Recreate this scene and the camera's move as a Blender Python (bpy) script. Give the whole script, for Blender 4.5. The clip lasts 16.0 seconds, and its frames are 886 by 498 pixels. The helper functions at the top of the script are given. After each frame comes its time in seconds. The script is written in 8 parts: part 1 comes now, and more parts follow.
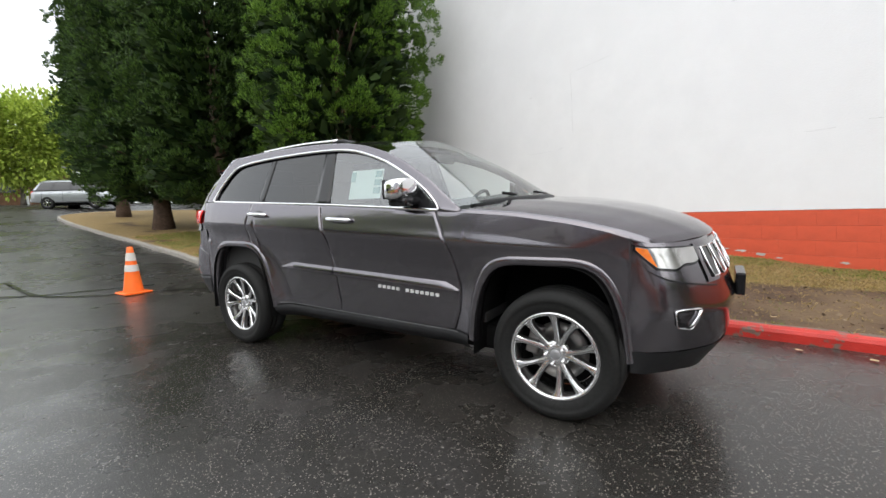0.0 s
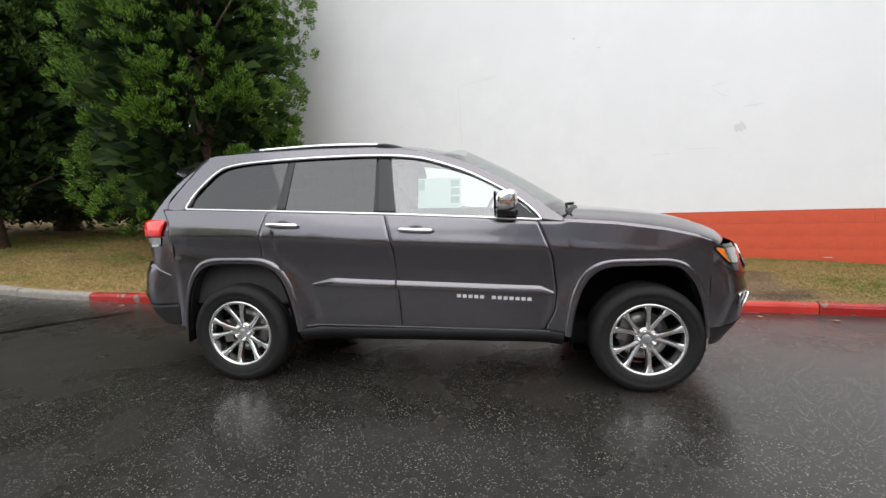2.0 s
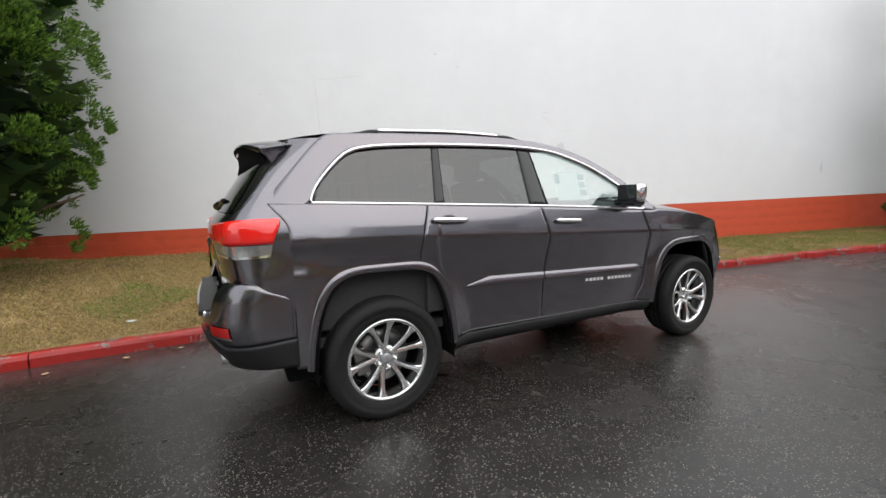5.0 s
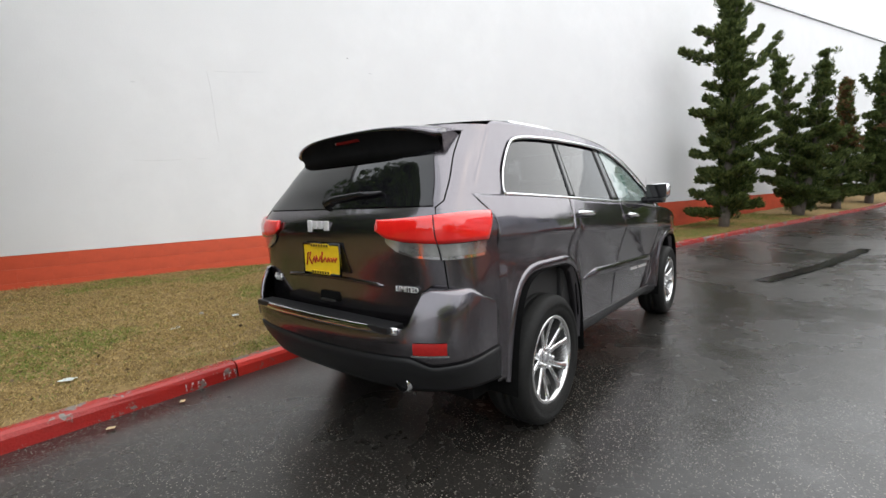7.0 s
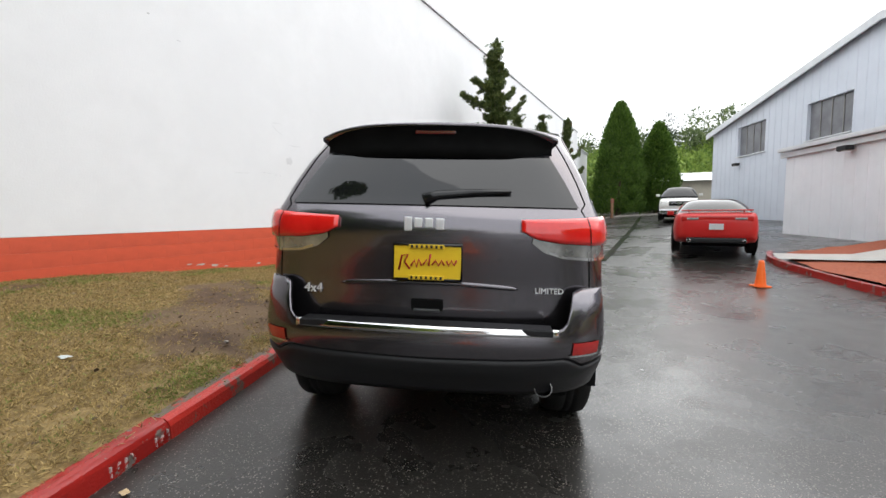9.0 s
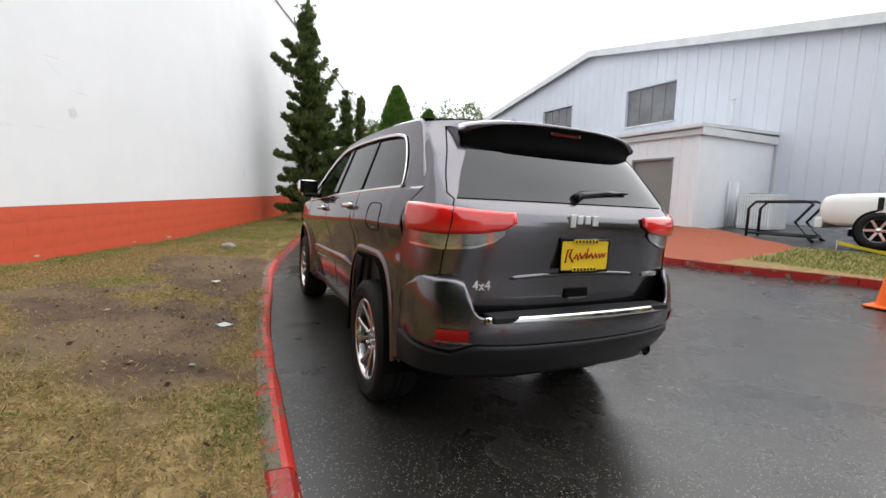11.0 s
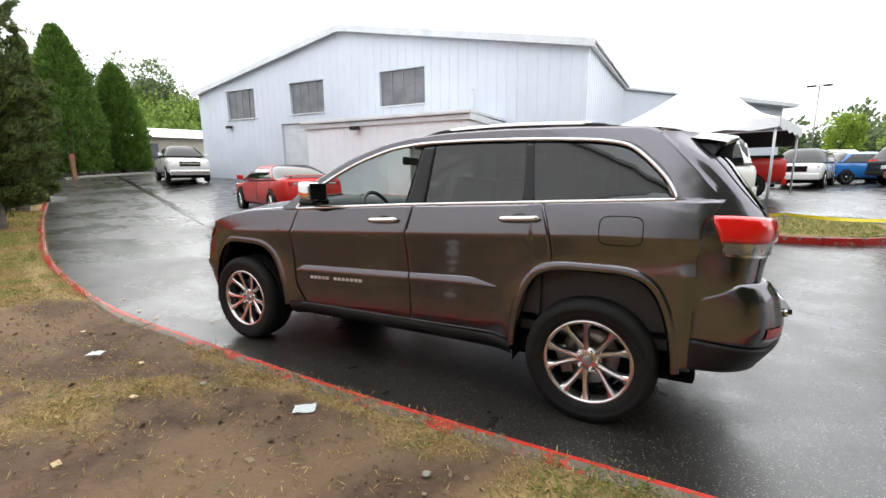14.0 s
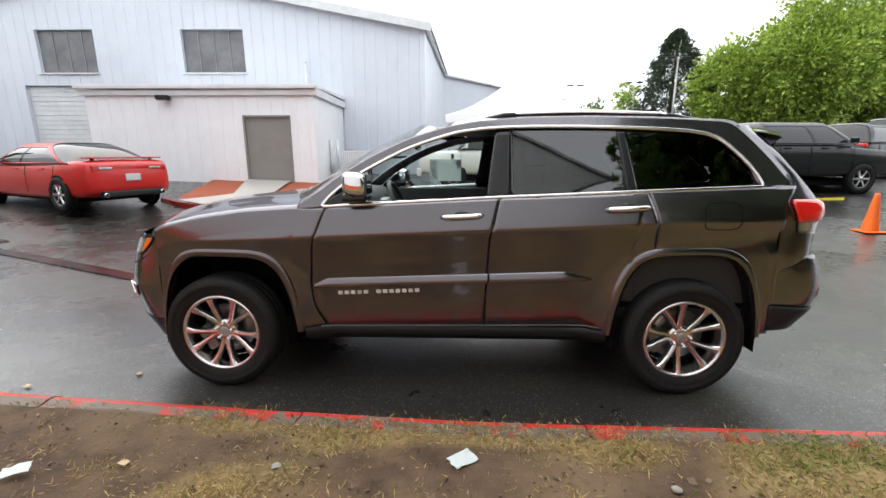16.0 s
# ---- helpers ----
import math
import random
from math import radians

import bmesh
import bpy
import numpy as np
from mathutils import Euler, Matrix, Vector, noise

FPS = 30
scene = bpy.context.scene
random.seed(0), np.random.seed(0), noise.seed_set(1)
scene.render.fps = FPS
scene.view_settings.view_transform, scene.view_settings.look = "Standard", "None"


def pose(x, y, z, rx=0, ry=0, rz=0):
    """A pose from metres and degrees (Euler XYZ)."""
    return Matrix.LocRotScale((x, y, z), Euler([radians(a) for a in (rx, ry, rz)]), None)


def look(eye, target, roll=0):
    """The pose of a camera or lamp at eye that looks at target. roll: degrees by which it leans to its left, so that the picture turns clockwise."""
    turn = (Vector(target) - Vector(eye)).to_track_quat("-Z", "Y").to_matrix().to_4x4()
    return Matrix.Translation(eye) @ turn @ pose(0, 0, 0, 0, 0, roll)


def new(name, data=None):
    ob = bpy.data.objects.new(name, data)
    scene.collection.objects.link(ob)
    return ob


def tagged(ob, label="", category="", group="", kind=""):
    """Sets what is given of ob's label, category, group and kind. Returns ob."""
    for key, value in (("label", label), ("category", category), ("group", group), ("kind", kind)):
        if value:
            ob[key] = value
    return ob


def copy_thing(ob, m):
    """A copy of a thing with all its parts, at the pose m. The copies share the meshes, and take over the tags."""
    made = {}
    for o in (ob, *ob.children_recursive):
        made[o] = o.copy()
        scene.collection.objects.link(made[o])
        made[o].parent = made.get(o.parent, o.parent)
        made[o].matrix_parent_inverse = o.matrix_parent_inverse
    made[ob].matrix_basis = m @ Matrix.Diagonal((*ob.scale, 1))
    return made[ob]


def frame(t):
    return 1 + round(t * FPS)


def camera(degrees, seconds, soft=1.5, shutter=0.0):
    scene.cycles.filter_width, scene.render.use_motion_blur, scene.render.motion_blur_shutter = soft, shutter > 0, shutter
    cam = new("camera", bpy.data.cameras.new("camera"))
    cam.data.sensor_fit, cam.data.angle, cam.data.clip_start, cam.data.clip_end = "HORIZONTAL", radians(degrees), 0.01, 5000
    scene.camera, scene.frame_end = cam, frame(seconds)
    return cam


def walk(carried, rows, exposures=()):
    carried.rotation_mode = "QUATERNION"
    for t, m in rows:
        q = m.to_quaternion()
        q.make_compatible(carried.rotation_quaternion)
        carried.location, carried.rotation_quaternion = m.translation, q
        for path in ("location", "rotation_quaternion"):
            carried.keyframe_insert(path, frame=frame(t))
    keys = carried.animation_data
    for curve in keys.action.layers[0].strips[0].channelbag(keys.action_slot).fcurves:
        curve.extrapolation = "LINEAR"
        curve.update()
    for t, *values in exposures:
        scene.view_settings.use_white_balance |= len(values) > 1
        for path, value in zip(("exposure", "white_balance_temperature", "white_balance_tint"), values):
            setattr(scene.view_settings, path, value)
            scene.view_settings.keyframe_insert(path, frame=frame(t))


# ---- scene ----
cam = camera(92.0, 16.0)
PATH = [
    (0, (3.651, -3.087, 1.262), (2.575, -1.418, 1.022), -2.3),
    (0.5, (3.249, -3.287, 1.306), (2.381, -1.507, 1.027), -2.3),
    (1, (2.829, -3.489, 1.352), (2.17, -1.623, 1.064), -2.3),
    (1.5, (2.389, -3.625, 1.361), (1.913, -1.698, 1.114), -2.4),
    (2, (1.936, -3.753, 1.382), (1.677, -1.787, 1.118), -1.6),
    (2.5, (1.467, -3.799, 1.362), (1.367, -1.816, 1.124), -2.0),
    (3, (0.997, -3.757, 1.378), (1.08, -1.772, 1.142), -1.5),
    (3.5, (0.521, -3.683, 1.383), (0.807, -1.722, 1.113), -1.0),
    (6, (-1.575, -2.596, 1.288), (-0.343, -1.037, 1.064), -0.9),
    (6.5, (-1.872, -2.248, 1.264), (-0.524, -0.787, 1.047), -0.5),
    (7, (-2.202, -1.901, 1.261), (-0.664, -0.64, 1.056), -1.9),
    (7.5, (-2.425, -1.506, 1.245), (-0.754, -0.426, 1.05), -2.1),
    (8, (-2.618, -1.106, 1.231), (-0.799, -0.287, 1.085), -0.2),
    (8.5, (-2.742, -0.696, 1.213), (-0.823, -0.157, 1.048), 0.6),
    (9, (-2.782, -0.265, 1.203), (-0.797, -0.063, 1.057), 1.5),
    (11.5, (-2.278, 1.979, 1.252), (-0.594, 0.924, 1.023), 1.8),
    (12, (-1.93, 2.349, 1.269), (-0.387, 1.096, 1.047), 0.6),
    (12.5, (-1.564, 2.664, 1.304), (-0.181, 1.237, 1.079), 1.2),
    (13, (-1.188, 2.925, 1.342), (0.07, 1.387, 1.107), 0.6),
    (13.5, (-0.788, 3.169, 1.374), (0.291, 1.509, 1.094), 1.7),
    (14, (-0.348, 3.32, 1.386), (0.569, 1.569, 1.08), 0.2),
    (14.5, (0.077, 3.458, 1.414), (0.751, 1.61, 1.054), 0.0),
    (15, (0.517, 3.515, 1.428), (1.016, 1.607, 1.095), -1.0),
    (15.5, (0.97, 3.496, 1.439), (1.259, 1.545, 1.105), -0.6),
    (16, (1.393, 3.408, 1.433), (1.468, 1.448, 1.044), -0.0),
]
SKY_STRENGTH = 1.0
EXPOSURE = [(0, 1.08), (1.5, 1.05), (3.0, 0.90), (3.7, 0.88), (6, 0.95), (9.2, 1.0), (11.3, 1.02), (12.2, 1.30), (13.0, 1.40), (16, 1.38)]
ROAD_TILT = pose(0, 0, 0, 1.5)
walk(cam, [(t, ROAD_TILT @ look(eye, target, roll)) for t, eye, target, roll in PATH], EXPOSURE)

# ---- world and light: bright overcast after rain ----
world = bpy.data.worlds.new("overcast_world")
scene.world = world
world.use_nodes = True
wn, wl = world.node_tree.nodes, world.node_tree.links
wn.clear()
w_out = wn.new("ShaderNodeOutputWorld")
w_bg = wn.new("ShaderNodeBackground")
w_sky = wn.new("ShaderNodeTexSky")
w_sky.sky_type, w_sky.sun_disc = "NISHITA", False
w_sky.sun_elevation, w_sky.sun_rotation = radians(55), radians(148)
w_sky.air_density, w_sky.dust_density = 2.0, 5.0
w_dim = wn.new("ShaderNodeVectorMath")
w_dim.operation = "SCALE"
w_dim.inputs["Scale"].default_value = 0.10
w_co = wn.new("ShaderNodeTexCoord")
w_noise = wn.new("ShaderNodeTexNoise")
w_noise.inputs["Scale"].default_value, w_noise.inputs["Detail"].default_value = 2.2, 6.0
w_ramp = wn.new("ShaderNodeValToRGB")
w_ramp.color_ramp.elements[0].position, w_ramp.color_ramp.elements[0].color = 0.30, (0.82, 0.87, 0.93, 1)
w_ramp.color_ramp.elements[1].position, w_ramp.color_ramp.elements[1].color = 0.72, (0.965, 0.985, 1.0, 1)
w_mix = wn.new("ShaderNodeMix")
w_mix.data_type = "RGBA"
w_mix.inputs["Factor"].default_value = 0.9
wl.new(w_co.outputs["Generated"], w_noise.inputs["Vector"])
wl.new(w_noise.outputs["Fac"], w_ramp.inputs["Fac"])
wl.new(w_sky.outputs["Color"], w_dim.inputs[0])
wl.new(w_dim.outputs["Vector"], w_mix.inputs["A"])
wl.new(w_ramp.outputs["Color"], w_mix.inputs["B"])
wl.new(w_mix.outputs["Result"], w_bg.inputs["Color"])
wl.new(w_bg.outputs["Background"], w_out.inputs["Surface"])
w_bg.inputs["Strength"].default_value = SKY_STRENGTH

sun = new("sun", bpy.data.lights.new("sun", "SUN"))
sun.data.energy, sun.data.angle, sun.data.color = 1.0, radians(100), (1.0, 0.985, 0.96)
sun.matrix_world = look((20, -32, 55), (0, 0, 0))


# ---- materials ----
def mat(name, color, rough=0.5, metal=0.0, color2=None, scale=8.0, rough2=None, bump=0.0, bump_scale=60.0,
        coat=0.0, spec=0.5, big=None, big_scale=0.6, big_pos=(0.45, 0.62), vary=0.0, trans=0.0, ior=1.45, alpha=1.0, axis="Object"):
    """A procedural surface: fine grain between two colours, large stains, relief and gloss."""
    m = bpy.data.materials.new(name)
    m.use_nodes = True
    nt, n, l = m.node_tree, m.node_tree.nodes, m.node_tree.links
    b = n["Principled BSDF"]
    b.inputs["Metallic"].default_value = metal
    b.inputs["Roughness"].default_value = rough
    b.inputs["Coat Weight"].default_value = coat
    b.inputs["Coat Roughness"].default_value = 0.04
    b.inputs["Specular IOR Level"].default_value = spec
    b.inputs["IOR"].default_value = ior
    b.inputs["Transmission Weight"].default_value = trans
    b.inputs["Alpha"].default_value = alpha
    b.inputs["Base Color"].default_value = (*color, 1)
    co = n.new("ShaderNodeTexCoord")
    last = None
    if color2 or rough2 is not None:
        t = n.new("ShaderNodeTexNoise")
        t.inputs["Scale"].default_value, t.inputs["Detail"].default_value, t.inputs["Roughness"].default_value = scale, 8.0, 0.65
        l.new(co.outputs[axis], t.inputs["Vector"])
    if color2:
        r = n.new("ShaderNodeValToRGB")
        r.color_ramp.elements[0].position, r.color_ramp.elements[1].position = 0.35, 0.68
        r.color_ramp.elements[0].color, r.color_ramp.elements[1].color = (*color, 1), (*color2, 1)
        l.new(t.outputs["Fac"], r.inputs["Fac"])
        last = r.outputs["Color"]
    if big:
        t2 = n.new("ShaderNodeTexNoise")
        t2.inputs["Scale"].default_value, t2.inputs["Detail"].default_value = big_scale, 5.0
        l.new(co.outputs[axis], t2.inputs["Vector"])
        r2 = n.new("ShaderNodeValToRGB")
        r2.color_ramp.elements[0].position, r2.color_ramp.elements[1].position = big_pos
        r2.color_ramp.elements[0].color, r2.color_ramp.elements[1].color = (0, 0, 0, 1), (1, 1, 1, 1)
        l.new(t2.outputs["Fac"], r2.inputs["Fac"])
        x = n.new("ShaderNodeMix")
        x.data_type = "RGBA"
        x.inputs["A"].default_value, x.inputs["B"].default_value = (*color, 1), (*big, 1)
        if last:
            l.new(last, x.inputs["A"])
        l.new(r2.outputs["Color"], x.inputs["Factor"])
        last = x.outputs["Result"]
    if vary:
        oi, hs, mr = n.new("ShaderNodeObjectInfo"), n.new("ShaderNodeHueSaturation"), n.new("ShaderNodeMapRange")
        mr.inputs["To Min"].default_value, mr.inputs["To Max"].default_value = 1 - vary, 1 + vary
        l.new(oi.outputs["Random"], mr.inputs["Value"])
        l.new(mr.outputs["Result"], hs.inputs["Value"])
        hs.inputs["Color"].default_value = (*color, 1)
        if last:
            l.new(last, hs.inputs["Color"])
        last = hs.outputs["Color"]
    if last:
        l.new(last, b.inputs["Base Color"])
    if rough2 is not None:
        mr = n.new("ShaderNodeMapRange")
        mr.inputs["From Min"].default_value, mr.inputs["From Max"].default_value = 0.35, 0.65
        mr.inputs["To Min"].default_value, mr.inputs["To Max"].default_value = rough, rough2
        l.new(t.outputs["Fac"], mr.inputs["Value"])
        l.new(mr.outputs["Result"], b.inputs["Roughness"])
    if bump:
        t3, bp = n.new("ShaderNodeTexNoise"), n.new("ShaderNodeBump")
        t3.inputs["Scale"].default_value, t3.inputs["Detail"].default_value = bump_scale, 4.0
        bp.inputs["Strength"].default_value, bp.inputs["Distance"].default_value = bump, 0.02
        l.new(co.outputs[axis], t3.inputs["Vector"])
        l.new(t3.outputs["Fac"], bp.inputs["Height"])
        l.new(bp.outputs["Normal"], b.inputs["Normal"])
    return m


def wet_asphalt():
    """Dark wet asphalt: pale aggregate, damp and drier areas, thin films of water that mirror."""
    m = bpy.data.materials.new("wet_asphalt")
    m.use_nodes = True
    n, l = m.node_tree.nodes, m.node_tree.links
    b = n["Principled BSDF"]
    co = n.new("ShaderNodeTexCoord")
    stones, film, grain, pools = (n.new("ShaderNodeTexVoronoi"), n.new("ShaderNodeTexNoise"), n.new("ShaderNodeTexNoise"), n.new("ShaderNodeTexNoise"))
    stones.inputs["Scale"].default_value = 125
    stones.inputs["Randomness"].default_value = 1.0
    film.inputs["Scale"].default_value, film.inputs["Detail"].default_value, film.inputs["Roughness"].default_value = 0.35, 6, 0.6
    grain.inputs["Scale"].default_value, grain.inputs["Detail"].default_value = 160, 3
    pools.inputs["Scale"].default_value, pools.inputs["Detail"].default_value = 3.0, 5
    for t in (stones, film, grain, pools):
        l.new(co.outputs["Object"], t.inputs["Vector"])
    # a few stones in a hundred show pale
    pick = n.new("ShaderNodeMath")
    pick.operation = "GREATER_THAN"
    pick.inputs[1].default_value = 0.855
    sep = n.new("ShaderNodeSeparateColor")
    l.new(stones.outputs["Color"], sep.inputs["Color"])
    l.new(sep.outputs["Red"], pick.inputs[0])
    near = n.new("ShaderNodeMath")
    near.operation = "LESS_THAN"
    near.inputs[1].default_value = 0.42
    l.new(stones.outputs["Distance"], near.inputs[0])
    both = n.new("ShaderNodeMath")
    both.operation = "MULTIPLY"
    l.new(pick.outputs[0], both.inputs[0])
    l.new(near.outputs[0], both.inputs[1])
    ramp = n.new("ShaderNodeValToRGB")
    ramp.color_ramp.elements[0].position, ramp.color_ramp.elements[0].color = 0.3, (0.013, 0.0120, 0.0108, 1)
    ramp.color_ramp.elements[1].position, ramp.color_ramp.elements[1].color = 0.75, (0.030, 0.0275, 0.0245, 1)
    l.new(grain.outputs["Fac"], ramp.inputs["Fac"])
    mix = n.new("ShaderNodeMix")
    mix.data_type = "RGBA"
    mix.inputs["B"].default_value = (0.26, 0.236, 0.207, 1)
    l.new(ramp.outputs["Color"], mix.inputs["A"])
    dry = n.new("ShaderNodeMapRange")            # fewer stones show where water stands
    dry.inputs["From Min"].default_value, dry.inputs["From Max"].default_value = 0.50, 0.78
    dry.inputs["To Min"].default_value, dry.inputs["To Max"].default_value = 1.0, 0.65
    seen = n.new("ShaderNodeMath")
    seen.operation = "MULTIPLY"
    l.new(both.outputs[0], seen.inputs[0])
    l.new(dry.outputs["Result"], seen.inputs[1])
    l.new(seen.outputs[0], mix.inputs["Factor"])
    l.new(mix.outputs["Result"], b.inputs["Base Color"])
    add = n.new("ShaderNodeMath")
    add.operation = "MULTIPLY_ADD"
    add.inputs[1].default_value = 0.35
    l.new(pools.outputs["Fac"], add.inputs[0])
    l.new(film.outputs["Fac"], add.inputs[2])
    mr = n.new("ShaderNodeMapRange")
    mr.inputs["From Min"].default_value, mr.inputs["From Max"].default_value = 0.50, 0.80
    mr.inputs["To Min"].default_value, mr.inputs["To Max"].default_value = 0.38, 0.22
    l.new(add.outputs[0], mr.inputs["Value"])
    l.new(add.outputs[0], dry.inputs["Value"])
    l.new(mr.outputs["Result"], b.inputs["Roughness"])
    bp = n.new("ShaderNodeBump")
    bp.inputs["Distance"].default_value = 0.004
    bs = n.new("ShaderNodeMapRange")
    bs.inputs["From Min"].default_value, bs.inputs["From Max"].default_value = 0.50, 0.80
    bs.inputs["To Min"].default_value, bs.inputs["To Max"].default_value = 0.34, 0.09
    l.new(add.outputs[0], bs.inputs["Value"])
    l.new(bs.outputs["Result"], bp.inputs["Strength"])
    l.new(stones.outputs["Distance"], bp.inputs["Height"])
    l.new(bp.outputs["Normal"], b.inputs["Normal"])
    b.inputs["Specular IOR Level"].default_value = 0.42
    # the water film over it
    b.inputs["Coat IOR"].default_value = 1.36
    cw, cr = n.new("ShaderNodeMapRange"), n.new("ShaderNodeMapRange")
    for node, lo, hi, socket in ((cw, 0.16, 0.32, "Coat Weight"), (cr, 0.40, 0.25, "Coat Roughness")):
        node.inputs["From Min"].default_value, node.inputs["From Max"].default_value = 0.50, 0.80
        node.inputs["To Min"].default_value, node.inputs["To Max"].default_value = lo, hi
        l.new(add.outputs[0], node.inputs["Value"])
        l.new(node.outputs["Result"], b.inputs[socket])
    ripple, rb = n.new("ShaderNodeTexNoise"), n.new("ShaderNodeBump")
    ripple.inputs["Scale"].default_value, ripple.inputs["Detail"].default_value = 55, 2
    rb.inputs["Strength"].default_value, rb.inputs["Distance"].default_value = 0.10, 0.004
    l.new(co.outputs["Object"], ripple.inputs["Vector"])
    l.new(ripple.outputs["Fac"], rb.inputs["Height"])
    l.new(rb.outputs["Normal"], b.inputs["Coat Normal"])
    return m


def worn_paint(name, paint, under, scale, amount, rough=0.45):
    """Paint with chipped places where the concrete shows."""
    m = mat(name, paint, rough, bump=0.25, bump_scale=70, color2=tuple(c * 0.78 for c in paint), scale=3.0)
    n, l = m.node_tree.nodes, m.node_tree.links
    b = n["Principled BSDF"]
    old = b.inputs["Base Color"].links[0].from_socket
    co, t, r, x = n.new("ShaderNodeTexCoord"), n.new("ShaderNodeTexNoise"), n.new("ShaderNodeValToRGB"), n.new("ShaderNodeMix")
    t.inputs["Scale"].default_value, t.inputs["Detail"].default_value, t.inputs["Roughness"].default_value = scale, 9, 0.7
    r.color_ramp.elements[0].position, r.color_ramp.elements[1].position = amount, amount + 0.03
    r.color_ramp.elements[0].color, r.color_ramp.elements[1].color = (0, 0, 0, 1), (1, 1, 1, 1)
    x.data_type = "RGBA"
    x.inputs["B"].default_value = (*under, 1)
    l.new(co.outputs["Object"], t.inputs["Vector"])
    l.new(t.outputs["Fac"], r.inputs["Fac"])
    l.new(r.outputs["Color"], x.inputs["Factor"])
    l.new(old, x.inputs["A"])
    l.new(x.outputs["Result"], b.inputs["Base Color"])
    return m


M = {}
M["asphalt"] = wet_asphalt()
def verge_material():
    """Damp brown soil where the verge is bare, straw-coloured thatch where grass grows."""
    m = mat("verge_soil", (0.052, 0.032, 0.021), 0.85, color2=(0.118, 0.074, 0.046), scale=5.5, big=(0.135, 0.090, 0.053), big_scale=1.3, big_pos=(0.44, 0.60), bump=0.8, bump_scale=30, spec=0.25)
    n, l = m.node_tree.nodes, m.node_tree.links
    b = n["Principled BSDF"]
    soil = b.inputs["Base Color"].links[0].from_socket
    co, t, r, where, x = n.new("ShaderNodeTexCoord"), n.new("ShaderNodeTexNoise"), n.new("ShaderNodeValToRGB"), n.new("ShaderNodeAttribute"), n.new("ShaderNodeMix")
    t.inputs["Scale"].default_value, t.inputs["Detail"].default_value, t.inputs["Roughness"].default_value = 14, 8, 0.75
    r.color_ramp.elements[0].position, r.color_ramp.elements[1].position = 0.32, 0.70
    r.color_ramp.elements[0].color, r.color_ramp.elements[1].color = (0.140, 0.098, 0.042, 1), (0.34, 0.240, 0.105, 1)
    where.attribute_name = "bare"
    x.data_type = "RGBA"
    l.new(co.outputs["Object"], t.inputs["Vector"])
    l.new(t.outputs["Fac"], r.inputs["Fac"])
    l.new(where.outputs["Fac"], x.inputs["Factor"])
    l.new(r.outputs["Color"], x.inputs["A"])
    l.new(soil, x.inputs["B"])
    l.new(x.outputs["Result"], b.inputs["Base Color"])
    return m


M["grass_soil"] = verge_material()
M["kerb_dirt"] = worn_paint("dirt_covered_kerb_top", (0.155, 0.118, 0.090), (0.42, 0.036, 0.025), 3.2, 0.545, 0.6)
M["kerb_worn"] = worn_paint("flaked_red_kerb_face", (0.52, 0.030, 0.020), (0.17, 0.12, 0.095), 5.0, 0.565, 0.4)
M["kerb"] = worn_paint("worn_red_kerb_paint", (0.33, 0.018, 0.014), (0.17, 0.145, 0.125), 6.0, 0.560, 0.22)
M["kerb_bare"] = mat("bare_concrete", (0.20, 0.18, 0.155), 0.6, color2=(0.30, 0.28, 0.25), scale=14, bump=0.3, bump_scale=90)
M["wall_white"] = mat("white_painted_block", (0.80, 0.80, 0.81), 0.6, color2=(0.76, 0.76, 0.77), scale=1.6, bump=0.12, bump_scale=45, big=(0.75, 0.75, 0.76), big_scale=0.25)
M["wall_red"] = worn_paint("orange_red_block_paint", (0.66, 0.10, 0.045), (0.45, 0.40, 0.36), 3.5, 0.70)
M["metal_siding"] = mat("pale_blue_metal_siding", (0.57, 0.60, 0.66), 0.45, color2=(0.62, 0.65, 0.71), scale=0.7, spec=0.4)
M["metal_trim"] = mat("pale_metal_trim", (0.66, 0.67, 0.68), 0.4, color2=(0.55, 0.56, 0.57), scale=2.0)
M["shed_siding"] = mat("cream_white_siding", (0.80, 0.81, 0.83), 0.5, color2=(0.74, 0.75, 0.77), scale=0.9)
M["window_dark"] = mat("dusty_window_glass", (0.12, 0.12, 0.13), 0.25, color2=(0.20, 0.20, 0.21), scale=1.4)
M["door_grey"] = mat("taupe_painted_steel", (0.24, 0.225, 0.21), 0.5, color2=(0.21, 0.20, 0.185), scale=2)
M["roof_membrane"] = mat("grey_roof_membrane", (0.35, 0.35, 0.36), 0.7, color2=(0.28, 0.28, 0.29), scale=1.0)


# ---- mesh helpers ----
def mesh(name, verts, faces, material, smooth=False):
    me = bpy.data.meshes.new(name)
    me.from_pydata([tuple(v) for v in verts], [], faces)
    me.materials.append(material)
    if smooth:
        me.polygons.foreach_set("use_smooth", [True] * len(me.polygons))
    me.update()
    return me


def thing(name, label, category, group="", place=None):
    ob = new(name)
    ob.empty_display_size = 0.2
    if place:
        ob.matrix_world = place
    return tagged(ob, label, category, group)


def put(name, me, parent=None, label="", at=None):
    ob = new(name, me)
    if parent:
        ob.parent = parent
    if at is not None:
        ob.matrix_basis = at
    if label:
        ob["label"] = label
    return ob


def from_bm(bm, name, material, smooth=False):
    me = bpy.data.meshes.new(name)
    bm.to_mesh(me)
    bm.free()
    me.materials.append(material)
    if smooth:
        me.polygons.foreach_set("use_smooth", [True] * len(me.polygons))
    return me


